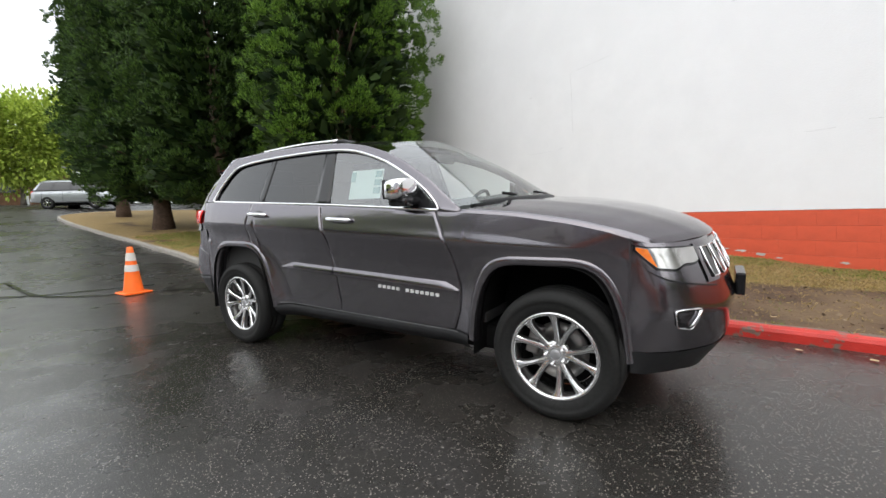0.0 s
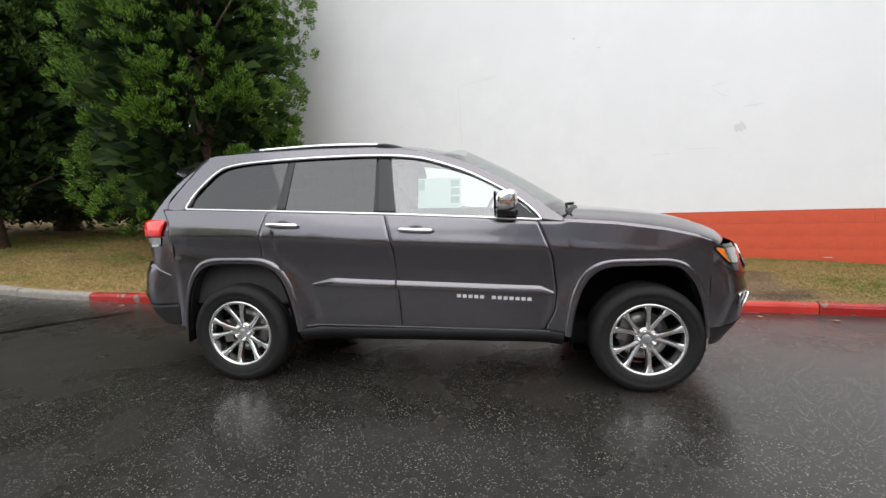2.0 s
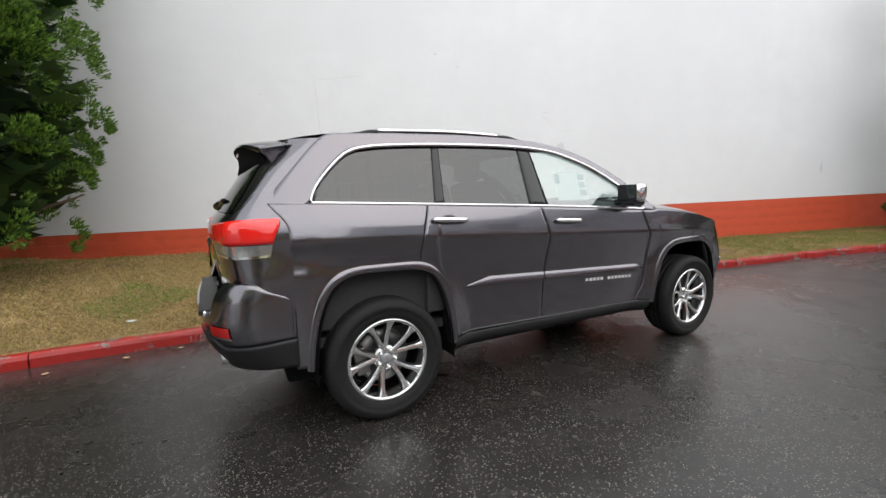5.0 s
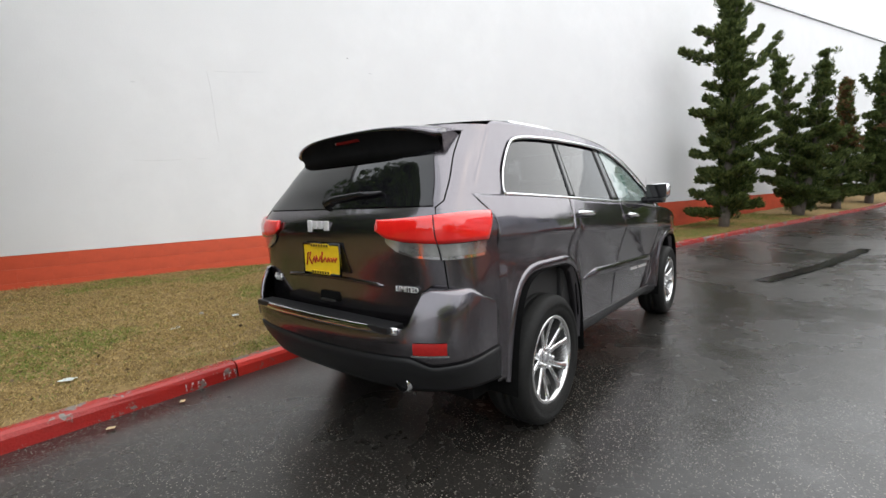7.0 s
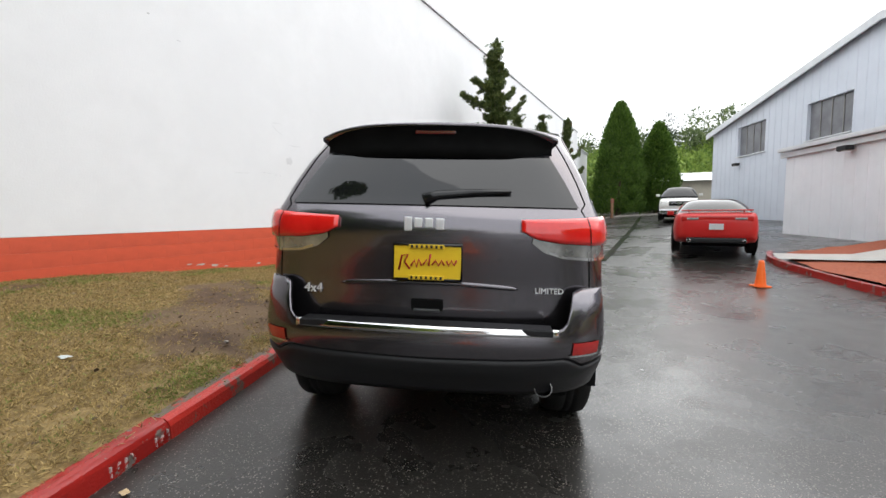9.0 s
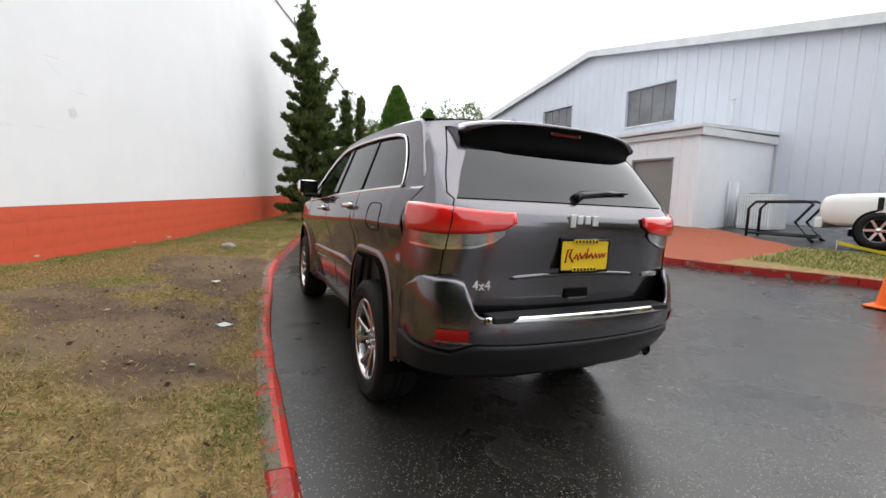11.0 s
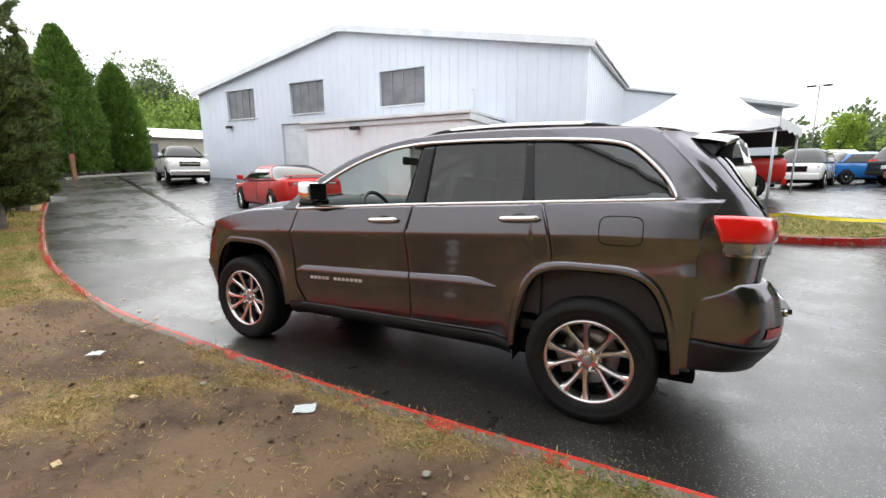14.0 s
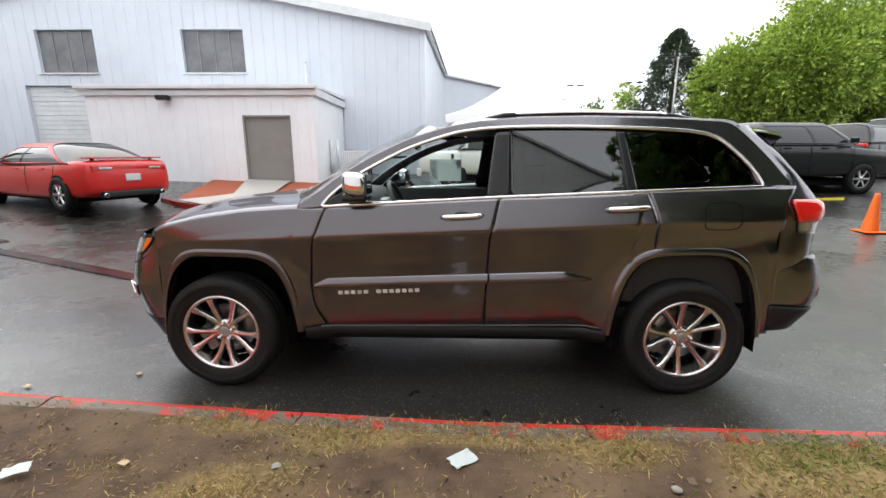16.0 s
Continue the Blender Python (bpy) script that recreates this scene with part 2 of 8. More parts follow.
def box_me(name, size, material, bevel=0.0, centre=(0, 0, 0), segments=2):
    bm = bmesh.new()
    bmesh.ops.create_cube(bm, size=1)
    for v in bm.verts:
        v.co = Vector((v.co.x * size[0] + centre[0], v.co.y * size[1] + centre[1], v.co.z * size[2] + centre[2]))
    if bevel:
        bmesh.ops.bevel(bm, geom=bm.edges[:], offset=bevel, segments=segments, affect="EDGES", profile=0.6)
    return from_bm(bm, name, material, False)


def tube_me(name, points, radius, material, sides=8, closed=False, flat=1.0):
    """A rod along points; radius a number or a list."""
    pts = [Vector(p) for p in points]
    verts, faces, n = [], [], len(pts)
    up = Vector((0, 0, 1))
    for i, p in enumerate(pts):
        a, b = pts[(i - 1) % n if closed else max(i - 1, 0)], pts[(i + 1) % n if closed else min(i + 1, n - 1)]
        d = (b - a).normalized()
        s = d.cross(up if abs(d.dot(up)) < 0.95 else Vector((1, 0, 0))).normalized()
        u = s.cross(d)
        r = radius[i] if isinstance(radius, (list, tuple)) else radius
        for k in range(sides):
            c = 2 * math.pi * k / sides
            verts.append(p + s * math.cos(c) * r * flat + u * math.sin(c) * r)
    for i in range(n if closed else n - 1):
        j = (i + 1) % n
        for k in range(sides):
            q = (k + 1) % sides
            faces.append((i * sides + k, i * sides + q, j * sides + q, j * sides + k))
    if not closed:
        faces.append(tuple(range(sides))[::-1])
        faces.append(tuple((n - 1) * sides + k for k in range(sides)))
    return mesh(name, verts, faces, material, True)


def lathe_me(name, profile, material, sides=32, axis="z"):
    """Turns a profile of (radius, height) round an axis."""
    verts, faces, n = [], [], len(profile)
    for k in range(sides):
        a = 2 * math.pi * k / sides
        for r, h in profile:
            p = (r * math.cos(a), r * math.sin(a), h)
            verts.append(p if axis == "z" else (p[0], p[2], p[1]))
    for k in range(sides):
        q = (k + 1) % sides
        for i in range(n - 1):
            f = (k * n + i, q * n + i, q * n + i + 1, k * n + i + 1)
            faces.append(f if axis == "z" else f[::-1])
    return mesh(name, verts, faces, material, True)


def curve(points, x):
    """A smooth value at x along (x, value) points, flat beyond the ends."""
    if x <= points[0][0]:
        return points[0][1]
    for (x0, y0), (x1, y1) in zip(points, points[1:]):
        if x <= x1:
            return y0 + (y1 - y0) * (x - x0) / (x1 - x0)
    return points[-1][1]


def spline(points, count):
    """count + 1 points along a Catmull-Rom curve through points."""
    p = [Vector(q) for q in points]
    p = [2 * p[0] - p[1]] + p + [2 * p[-1] - p[-2]]
    out = []
    for k in range(count + 1):
        s = k / count * (len(p) - 3)
        i = min(int(s), len(p) - 4)
        f = s - i
        a, b, c, d = p[i : i + 4]
        out.append(0.5 * (2 * b + (c - a) * f + (2 * a - 5 * b + 4 * c - d) * f * f + (3 * b - a - 3 * c + d) * f ** 3))
    return out


# ---- the lie of the land ----
KERB = [(-19, 15), (-22.4, 10), (-23.7, 6.6), (-22.6, 4.3), (-20, 3.6), (-16, 3.35), (-12, 2.95), (-8.4, 2.35), (-5.6, 1.72), (-3.4, 1.37), (-2, 1.35), (0, 1.345), (1.4, 1.33), (3, 1.22),
        (4.7, 1.08), (6.5, 0.72), (8.5, 0.2), (11, -0.65), (14.5, -1.9), (20, -4.0), (30, -7.9), (33, -9.4)]
WALL_P, WALL_B = (5.866, 3.75), -22.0
WALL_DIR = Vector((math.cos(radians(WALL_B)), math.sin(radians(WALL_B)), 0))
WALL_N = Vector((-WALL_DIR.y, WALL_DIR.x, 0))
WALL_TOP, BAND_TOP, WALL_RISE = 7.82, 1.035, 0.88


def ground_z(x, y):
    """The asphalt's height."""
    across = curve([(-40, 0.9), (-15, 0.62), (-10.9, 0.42), (-8, 0.13), (-6, 0.02), (-4, -0.08), (-2, -0.052), (1.5, 0.039), (12, 0.3)], y)
    ahead = curve([(4, 0), (7, 0.05), (12, 0.24), (20, 0.52), (40, 1.1), (90, 2.0)], x)
    back = curve([(-90, 3.2), (-32, 1.75), (-22, 1.0), (-15, 0.36), (-10, 0.11), (-5, 0.0)], x)
    return across + ahead + back


def kerb_path(step):
    pts = spline([(x, y, 0) for x, y in KERB], 600)
    out, left = [pts[0]], step
    for a, b in zip(pts, pts[1:]):
        d = (b - a).length
        while d >= left:
            a = a + (b - a).normalized() * left
            out.append(a.copy())
            d = (b - a).length
            left = step
        left -= d
    return out


def wall_foot(p):
    """The point of the wall's line square to p."""
    q = Vector((*WALL_P, 0))
    return q + WALL_DIR * (Vector((p.x, p.y, 0)) - q).dot(WALL_DIR)


# ---- ground ----
def axis_steps(lo, hi, fine_lo, fine_hi, fine):
    a = list(np.arange(fine_lo, fine_hi + 1e-6, fine))
    s, x = fine, fine_hi
    while x < hi:
        s *= 1.25
        x += s
        a.append(min(x, hi))
    s, x = fine, fine_lo
    while x > lo:
        s *= 1.25
        x -= s
        a.insert(0, max(x, lo))
    return a


def build_ground():
    xs, ys = axis_steps(-900, 900, -12, 20, 0.5), axis_steps(-900, 900, -16, 8, 0.5)
    verts = [(x, y, ground_z(x, y) + 0.006 * noise.noise(Vector((x * 0.7, y * 0.7, 0)))) for y in ys for x in xs]
    w = len(xs)
    faces = [(j * w + i, j * w + i + 1, (j + 1) * w + i + 1, (j + 1) * w + i) for j in range(len(ys) - 1) for i in range(w - 1)]
    tagged(new("ground", mesh("ground", verts, faces, M["asphalt"], True)), "dark wet asphalt of the car park lane with puddles", "asphalt", kind="structure")


build_ground()


def verge_z(k, f, v):
    """Height of the verge between the kerb point k and the far point f."""
    z0, z1 = ground_z(k.x, k.y) + 0.102, curve([(-30, 2.0), (-12, 0.75), (-3, 0.40), (0.3, 0.45), (2.3, 0.45), (3.5, 0.37), (5, 0.28), (8, 0.25), (13, 0.38), (20, 0.75), (33, 1.3)], f.x)
    p = k.lerp(f, v)
    lump = 0.025 * noise.noise(p * 1.3) + 0.012 * noise.noise(p * 4.1)
    dip = -0.035 * math.exp(-((v - 0.15) / 0.07) ** 2) * (1 if -1 < p.x < 8 else 0.3)
    return z0 + (z1 - z0) * v ** 0.8 + (lump + dip) * min(1, v * 12)


def verge_far(k):
    f = wall_foot(k)
    if k.x < -8:
        away = min(1, (-8 - k.x) / 8)
        f = f.lerp(Vector((-12 + (k.x + 16) * 0.3, 16 + k.y * 0.1, 0)), away)
    return f


def bareness(x, y, edge):
    """How bare the verge is, 0 to 1, edge metres from the kerb."""
    b = noise.noise(Vector((x * 0.6, y * 0.9, 3.0))) + 0.5 * noise.noise(Vector((x * 2.3, y * 2.6, 5.0)))
    trodden = curve([(-0.6, 0), (1.3, 1), (5.4, 1), (6.2, 0)], x)
    b += trodden * curve([(0.0, 0.20), (0.22, 0.32), (0.40, 0.82), (0.95, 0.62), (1.5, 0.22), (2.2, -0.12)], edge) - 0.32 * (1 - trodden)
    return min(1, max(0, (b - 0.12) / 0.24))


def build_verge():
    path = [p for p in kerb_path(0.25)]
    verts, faces, n, bare = [], [], 44, []
    for i, p in enumerate(path):
        q = path[min(i + 1, len(path) - 1)] - path[max(i - 1, 0)]
        side = Vector((-q.y, q.x, 0)).normalized()
        k = p + side * curve([(-1.3, 0.10), (-0.6, 0.125), (4.2, 0.125), (4.9, 0.10)], p.x)
        f = verge_far(p)
        for j in range(n + 1):
            v = (j / n) ** 1.3
            r = k.lerp(f, v)
            verts.append((r.x, r.y, verge_z(p, f, v)))
            bare.append(bareness(r.x, r.y, (r - p).length))
    for i in range(len(path) - 1):
        for j in range(n):
            a = i * (n + 1) + j
            faces.append((a, a + n + 1, a + n + 2, a + 1))
    me = mesh("verge", verts, faces, M["grass_soil"], True)
    me.attributes.new("bare", "FLOAT", "POINT").data.foreach_set("value", bare)
    tagged(new("verge", me), "patchy dry grass verge with bare brown soil", "verge", kind="structure")


build_verge()


def build_kerb():
    kerb = tagged(new("kerb"), "worn red painted concrete kerb beside the lane", "kerb", kind="structure")
    path = kerb_path(0.3)
    prof = [(0.0, -0.12), (0.010, 0.070), (0.022, 0.096), (0.045, 0.110), (0.075, 0.114), (0.13, 0.114), (0.15, 0.106), (0.16, -0.12)]
    i = 0
    while i < len(path) - 5:
        run = path[i : i + 6]
        verts, faces = [], []
        tilt = random.uniform(-0.006, 0.006)
        for a, p in enumerate(run):
            g = path[min(i + a + 1, len(path) - 1)] - path[max(i + a - 1, 0)]
            d = g.normalized()
            side = Vector((-d.y, d.x, 0))
            off = d * (0.006 if a == 0 else -0.006 if a == 5 else 0)
            z = ground_z(p.x, p.y)
            wide = curve([(-1.3, 0.72), (-0.6, 1), (4.2, 1), (4.9, 0.72)], p.x)
            for s, h in prof:
                chip = 0.008 * noise.noise(Vector((p.x * 5, s * 40, h * 40)))
                q = p + side * (s * wide + (chip if h > 0 else 0)) + off
                verts.append((q.x, q.y, z + h + tilt + (chip if h > 0.1 else 0)))
        n = len(prof)
        for a in range(len(run) - 1):
            for b in range(n - 1):
                faces.append((a * n + b, (a + 1) * n + b, (a + 1) * n + b + 1, a * n + b + 1)[::-1])
        faces += [tuple(range(n)), tuple((len(run) - 1) * n + b for b in range(n))[::-1]]
        red, buried = run[0].x > -4.4, -0.8 < run[0].x < 4.6
        me = mesh("kerb_stone", verts, faces, M["kerb_worn"] if buried else M["kerb"] if red else M["kerb_bare"])
        if buried:
            me.materials.append(M["kerb_dirt"])
            for i_face, p in enumerate(me.polygons):
                if i_face < 5 * (n - 1) and i_face % (n - 1) >= 4:
                    p.material_index = 1
        put("kerb_stone", me, kerb, "kerb stone with its top under tan dirt" if buried else "" if red else "bare grey concrete kerb stone")
        i += 5


build_kerb()


def stencil_remains():
    """Worn white strokes left of a stencil on the kerb's face."""
    M["stencil"] = worn_paint("worn_white_stencil", (0.45, 0.36, 0.34), (0.33, 0.03, 0.025), 60.0, 0.50, 0.6)
    kerb = bpy.data.objects["kerb"]
    g = random.Random(8)
    pts = kerb_path(0.02)
    for x, tilt, high in ((-1.12, 0, 0.048), (-1.09, 28, 0.030), (-1.05, 8, 0.045), (-1.01, -25, 0.040), (-0.86, 0, 0.045), (-0.82, 30, 0.030), (-0.79, -8, 0.040)):
        p = min(pts, key=lambda q: abs(q.x - x))
        at = Matrix.Translation((p.x, p.y + 0.003, ground_z(p.x, p.y) + 0.045 + g.uniform(-0.006, 0.006))) @ Matrix.Rotation(radians(-3), 4, "X") @ Matrix.Rotation(radians(tilt), 4, "Y")
        put("stencil_stroke", box_me("stencil_stroke", (0.007, 0.012, high), M["stencil"], 0.002, (0, 0, 0), 1), kerb, "worn white stencil stroke", at)


stencil_remains()


# ---- the white block warehouse ----
def build_warehouse():
    wall = tagged(new("wall_warehouse"), "long white painted block wall with an orange-red base band", "wall", kind="structure")
    a, b = -14.0, 30.6          # along the wall from its reference point
    wall.matrix_world = Matrix.Translation((*WALL_P, 0)) @ Matrix.Rotation(radians(WALL_B), 4, "Z") @ Matrix.Rotation(radians(-WALL_RISE), 4, "Y")
    put("upper_wall", box_me("upper_wall", (b - a, 0.3, WALL_TOP - BAND_TOP), M["wall_white"], 0.006, ((a + b) / 2, 0.15, (WALL_TOP + BAND_TOP) / 2), 1), wall)
    put("base_core", box_me("base_core", (b - a, 0.25, BAND_TOP + 0.6), M["wall_red"], 0, ((a + b) / 2, 0.16, (BAND_TOP - 0.6) / 2 - 0.001)), wall)
    put("coping", box_me("coping", (b - a + 0.1, 0.42, 0.12), M["metal_trim"], 0.01, ((a + b) / 2, 0.15, WALL_TOP + 0.06)), wall, "pale metal roof coping")
    # end and back walls, and the roof, close the building
    put("end_wall", box_me("end_wall", (0.3, 24, WALL_TOP + 0.5), M["wall_white"], 0, (b - 0.15, 12.3, (WALL_TOP - 0.5) / 2)), wall)
    put("end_wall", box_me("end_wall", (0.3, 24, WALL_TOP + 0.5), M["wall_white"], 0, (a + 0.15, 12.3, (WALL_TOP - 0.5) / 2)), wall)
    put("back_wall", box_me("back_wall", (b - a, 0.3, WALL_TOP + 0.5), M["wall_white"], 0, ((a + b) / 2, 24.4, (WALL_TOP - 0.5) / 2)), wall)
    put("roof", box_me("roof", (b - a - 0.6, 23.6, 0.2), M["roof_membrane"], 0, ((a + b) / 2, 12.3, WALL_TOP - 0.3)), wall)
    # lower white block beyond the end of the band
    put("low_wing", box_me("low_wing", (5.9, 12, 7.8), M["wall_white"], 0.02, (b + 2.98, 6.2, 2.85)), wall, "lower white block wing")
    put("wing_coping", box_me("wing_coping", (6.0, 12.2, 0.1), M["metal_trim"], 0.01, (b + 2.98, 6.2, 6.80)), wall)
    return wall


warehouse = build_warehouse()


# ---- the pale metal building with its gable to the lane ----
GX, GY = 2.83, -15.15
hall_place = Matrix.Translation((GX, GY, 0)) @ Matrix.Rotation(radians(2.0), 4, "Z")
HALL_W, HALL_APEX, HALL_EAVE, HALL_RIDGE, HALL_BACK = 23.2, 12.0, 6.35, 8.55, 10.5


def hall_top(x):
    return curve([(0, HALL_EAVE), (HALL_APEX, HALL_RIDGE), (HALL_W, HALL_EAVE)], x)


def wall_slab(width, top, holes, thick, base=-0.3, pitch=0.0, rib=0.0):
    """A wall in x and z with holes (x0, x1, z0, z1); its face at y = 0, its back at y = -thick. pitch and rib: pressed ribs of the sheet."""
    cuts = sorted({0.0, width, *[c for h in holes for c in h[:2]], *([HALL_APEX] if width > 20 else [])})
    xs = set(cuts)
    if pitch:
        k = 0.15
        while k < width - 0.1:
            xs.update(c for c in (k, k + 0.02, k + 0.05, k + 0.07))
            k += pitch
    xs = sorted(xs)
    face_y = lambda x: rib if pitch and any(abs((x - 0.15) % pitch - c) < 0.004 for c in (0.02, 0.05)) else 0.0
    verts, faces = [], []

    def quad(pts, flip=False):
        i = len(verts)
        verts.extend(pts)
        faces.append(tuple(range(i, i + 4))[:: -1 if flip else 1])

    for x0, x1 in zip(xs, xs[1:]):
        inside = sorted([h for h in holes if h[0] <= x0 + 1e-6 and h[1] >= x1 - 1e-6], key=lambda h: h[2])
        lows, highs = [base] + [h[3] for h in inside], [h[2] for h in inside] + [None]
        for lo, hi in zip(lows, highs):
            z0, z1 = (top(x0), top(x1)) if hi is None else (hi, hi)
            y0, y1 = face_y(x0), face_y(x1)
            quad([(x0, y0, lo), (x1, y1, lo), (x1, y1, z1), (x0, y0, z0)], True)
            quad([(x0, -thick, lo), (x1, -thick, lo), (x1, -thick, z1), (x0, -thick, z0)])
    for x0, x1, z0, z1 in holes:
        quad([(x0, 0, z0), (x0, 0, z1), (x0, -thick, z1), (x0, -thick, z0)])
        quad([(x1, 0, z0), (x1, 0, z1), (x1, -thick, z1), (x1, -thick, z0)], True)
        quad([(x0, 0, z1), (x1, 0, z1), (x1, -thick, z1), (x0, -thick, z1)])
        quad([(x0, 0, z0), (x1, 0, z0), (x1, -thick, z0), (x0, -thick, z0)], True)
    for x in (0, width):
        quad([(x, 0, base), (x, 0, top(x)), (x, -thick, top(x)), (x, -thick, base)], x == 0)
    return verts, faces


def flip_y(verts, faces):
    return [(x, -y, z) for x, y, z in verts], faces


HALL_WINDOWS = [(7.28, 9.78), (13.3, 15.65), (18.4, 20.7)]
WIN_Z = (4.70, 6.33)


def build_hall():
    hall = thing("metal_building", "pale blue-white metal building with a low gable and three high windows", "building")
    hall.matrix_world = hall_place
    holes = [(x0, x1, *WIN_Z) for x0, x1 in HALL_WINDOWS] + [(12.9, 16.45, 0.4, 4.22)]
    v, f = wall_slab(HALL_W, hall_top, holes, 0.22, pitch=0.45, rib=0.018)
    put("gable_wall", mesh("gable_wall", v, f, M["metal_siding"]), hall)
    v, f = wall_slab(HALL_BACK, lambda x: HALL_EAVE, [], 0.2, pitch=0.45, rib=0.018)
    side = put("side_wall", mesh("side_wall", v, f, M["metal_siding"]), hall)
    side.matrix_basis = Matrix.Rotation(radians(86), 4, "Z") @ Matrix.Translation((-HALL_BACK, 0, 0)) @ Matrix.Diagonal((1, 1, 1, 1))
    put("side_wall", box_me("side_wall", (0.2, HALL_BACK - 0.3, HALL_EAVE + 0.2), M["metal_siding"], 0, (HALL_W - 0.1, -HALL_BACK / 2 - 0.12, HALL_EAVE / 2 - 0.1)), hall)
    put("back_wall", box_me("back_wall", (HALL_W - 0.5, 0.2, HALL_EAVE), M["metal_siding"], 0, (HALL_W / 2, -HALL_BACK + 0.1, HALL_EAVE / 2)), hall)
    for x0, x1 in ((-0.25, HALL_APEX), (HALL_APEX, HALL_W + 0.25)):
        z0, z1 = (HALL_EAVE - 0.02, HALL_RIDGE + 0.02) if x0 < 0 else (HALL_RIDGE + 0.02, HALL_EAVE - 0.02)
        v = [(x - (0.75 if x < 0 and y < 0 else 0), y, z + h) for h in (0.03, 0.13) for x, z in ((x0, z0), (x1, z1)) for y in (0.25, -HALL_BACK)]
        f = [(0, 1, 3, 2), (4, 6, 7, 5), (0, 2, 6, 4), (1, 5, 7, 3), (0, 4, 5, 1), (2, 3, 7, 6)]
        put("roof", mesh("roof", v, f, M["roof_membrane"]), hall)
        v = [(x, y, z + h) for h in (-0.16, 0.15) for x, z in ((x0, z0), (x1, z1)) for y in (0.255, 0.33)]
        put("barge_board", mesh("barge_board", v, [q for q in f], M["metal_trim"]), hall, "pale metal barge board")
    put("gutter", box_me("gutter", (0.14, HALL_BACK, 0.16), M["metal_trim"], 0.02, (-0.12, -HALL_BACK / 2 + 0.2, HALL_EAVE - 0.02)), hall, "", Matrix.Rotation(radians(-4), 4, "Z"))
    for x0, x1 in HALL_WINDOWS:
        w = put("window", box_me("window", (x1 - x0, 0.02, WIN_Z[1] - WIN_Z[0]), M["window_dark"], 0, ((x0 + x1) / 2, -0.17, sum(WIN_Z) / 2)), hall, "grimy dark window pane")
        put("window_sill", box_me("window_sill", (x1 - x0 + 0.1, 0.1, 0.06), M["metal_trim"], 0.01, ((x0 + x1) / 2, 0.03, WIN_Z[0] - 0.03)), w)
        for k in range(1, 4):
            put("mullion", box_me("mullion", (0.035, 0.03, WIN_Z[1] - WIN_Z[0]), M["door_grey"], 0, (x0 + (x1 - x0) * k / 4, -0.145, sum(WIN_Z) / 2)), w)
    door = put("roller_door", box_me("roller_door", (3.55, 0.03, 3.8), M["metal_trim"], 0, (14.675, -0.18, 2.3)), hall, "pale grey slatted roller door")
    for k in range(20):
        put("slat", box_me("slat", (3.5, 0.03, 0.165), M["metal_trim"], 0.008, (14.675, -0.155, 0.5 + k * 0.188), 1), door)
    return hall


hall = build_hall()


def build_shed():
    shed = thing("lean_to_annex", "cream-white sided flat-roofed annex against the metal building", "annex")
    shed.matrix_world = hall_place
    x0, x1, y1, top = 3.42, 10.75, 4.15, 3.42
    holes = [(0.78, 2.32, -0.3, 2.68)]
    v, f = wall_slab(x1 - x0, lambda x: top, holes, 0.2, base=-0.3, pitch=0.40, rib=0.012)
    put("front_wall", mesh("front_wall", v, f, M["shed_siding"]), shed, at=Matrix.Translation((x0, y1, 0)))
    for x in (x0 + 0.1, x1 - 0.1):
        put("side_wall", box_me("side_wall", (0.2, y1 - 0.25, top + 0.3), M["shed_siding"], 0, (x, y1 / 2 - 0.08, top / 2 - 0.15)), shed)
    v = [(x, y, z + h) for h in (0.0, 0.1) for x in (x0 - 0.12, x1 + 0.12) for y, z in ((y1 + 0.15, top + 0.12), (0.04, top + 0.20))]
    put("roof", mesh("roof", v, [(0, 1, 3, 2), (4, 6, 7, 5), (0, 2, 6, 4), (1, 5, 7, 3), (0, 4, 5, 1), (2, 3, 7, 6)], M["metal_trim"]), shed)
    put("fascia", box_me("fascia", (0.07, y1 + 0.02, 0.24), M["metal_trim"], 0.01, (x0 - 0.075, y1 / 2 + 0.04, top + 0.005)), shed)
    put("fascia", box_me("fascia", (x1 - x0 + 0.3, 0.07, 0.17), M["metal_trim"], 0.01, ((x0 + x1) / 2, y1 + 0.07, top - 0.03)), shed)
    put("gutter", box_me("gutter", (x1 - x0 + 0.34, 0.14, 0.13), M["metal_trim"], 0.025, ((x0 + x1) / 2, y1 + 0.14, top + 0.14)), shed, "pale metal gutter")
    d = put("door", box_me("door", (1.5, 0.05, 2.2), M["door_grey"], 0.008, (x0 + 1.55, y1 - 0.08, 1.575)), shed, "taupe painted steel double door")
    put("door_frame", box_me("door_frame", (0.06, 0.12, 2.26), M["door_grey"], 0.005, (x0 + 0.81, y1 - 0.03, 1.57)), d)
    put("door_frame", box_me("door_frame", (0.06, 0.12, 2.26), M["door_grey"], 0.005, (x0 + 2.29, y1 - 0.03, 1.57)), d)
    put("door_frame", box_me("door_frame", (1.54, 0.12, 0.06), M["door_grey"], 0.005, (x0 + 1.55, y1 - 0.03, 2.67)), d)
    return shed


shed = build_shed()


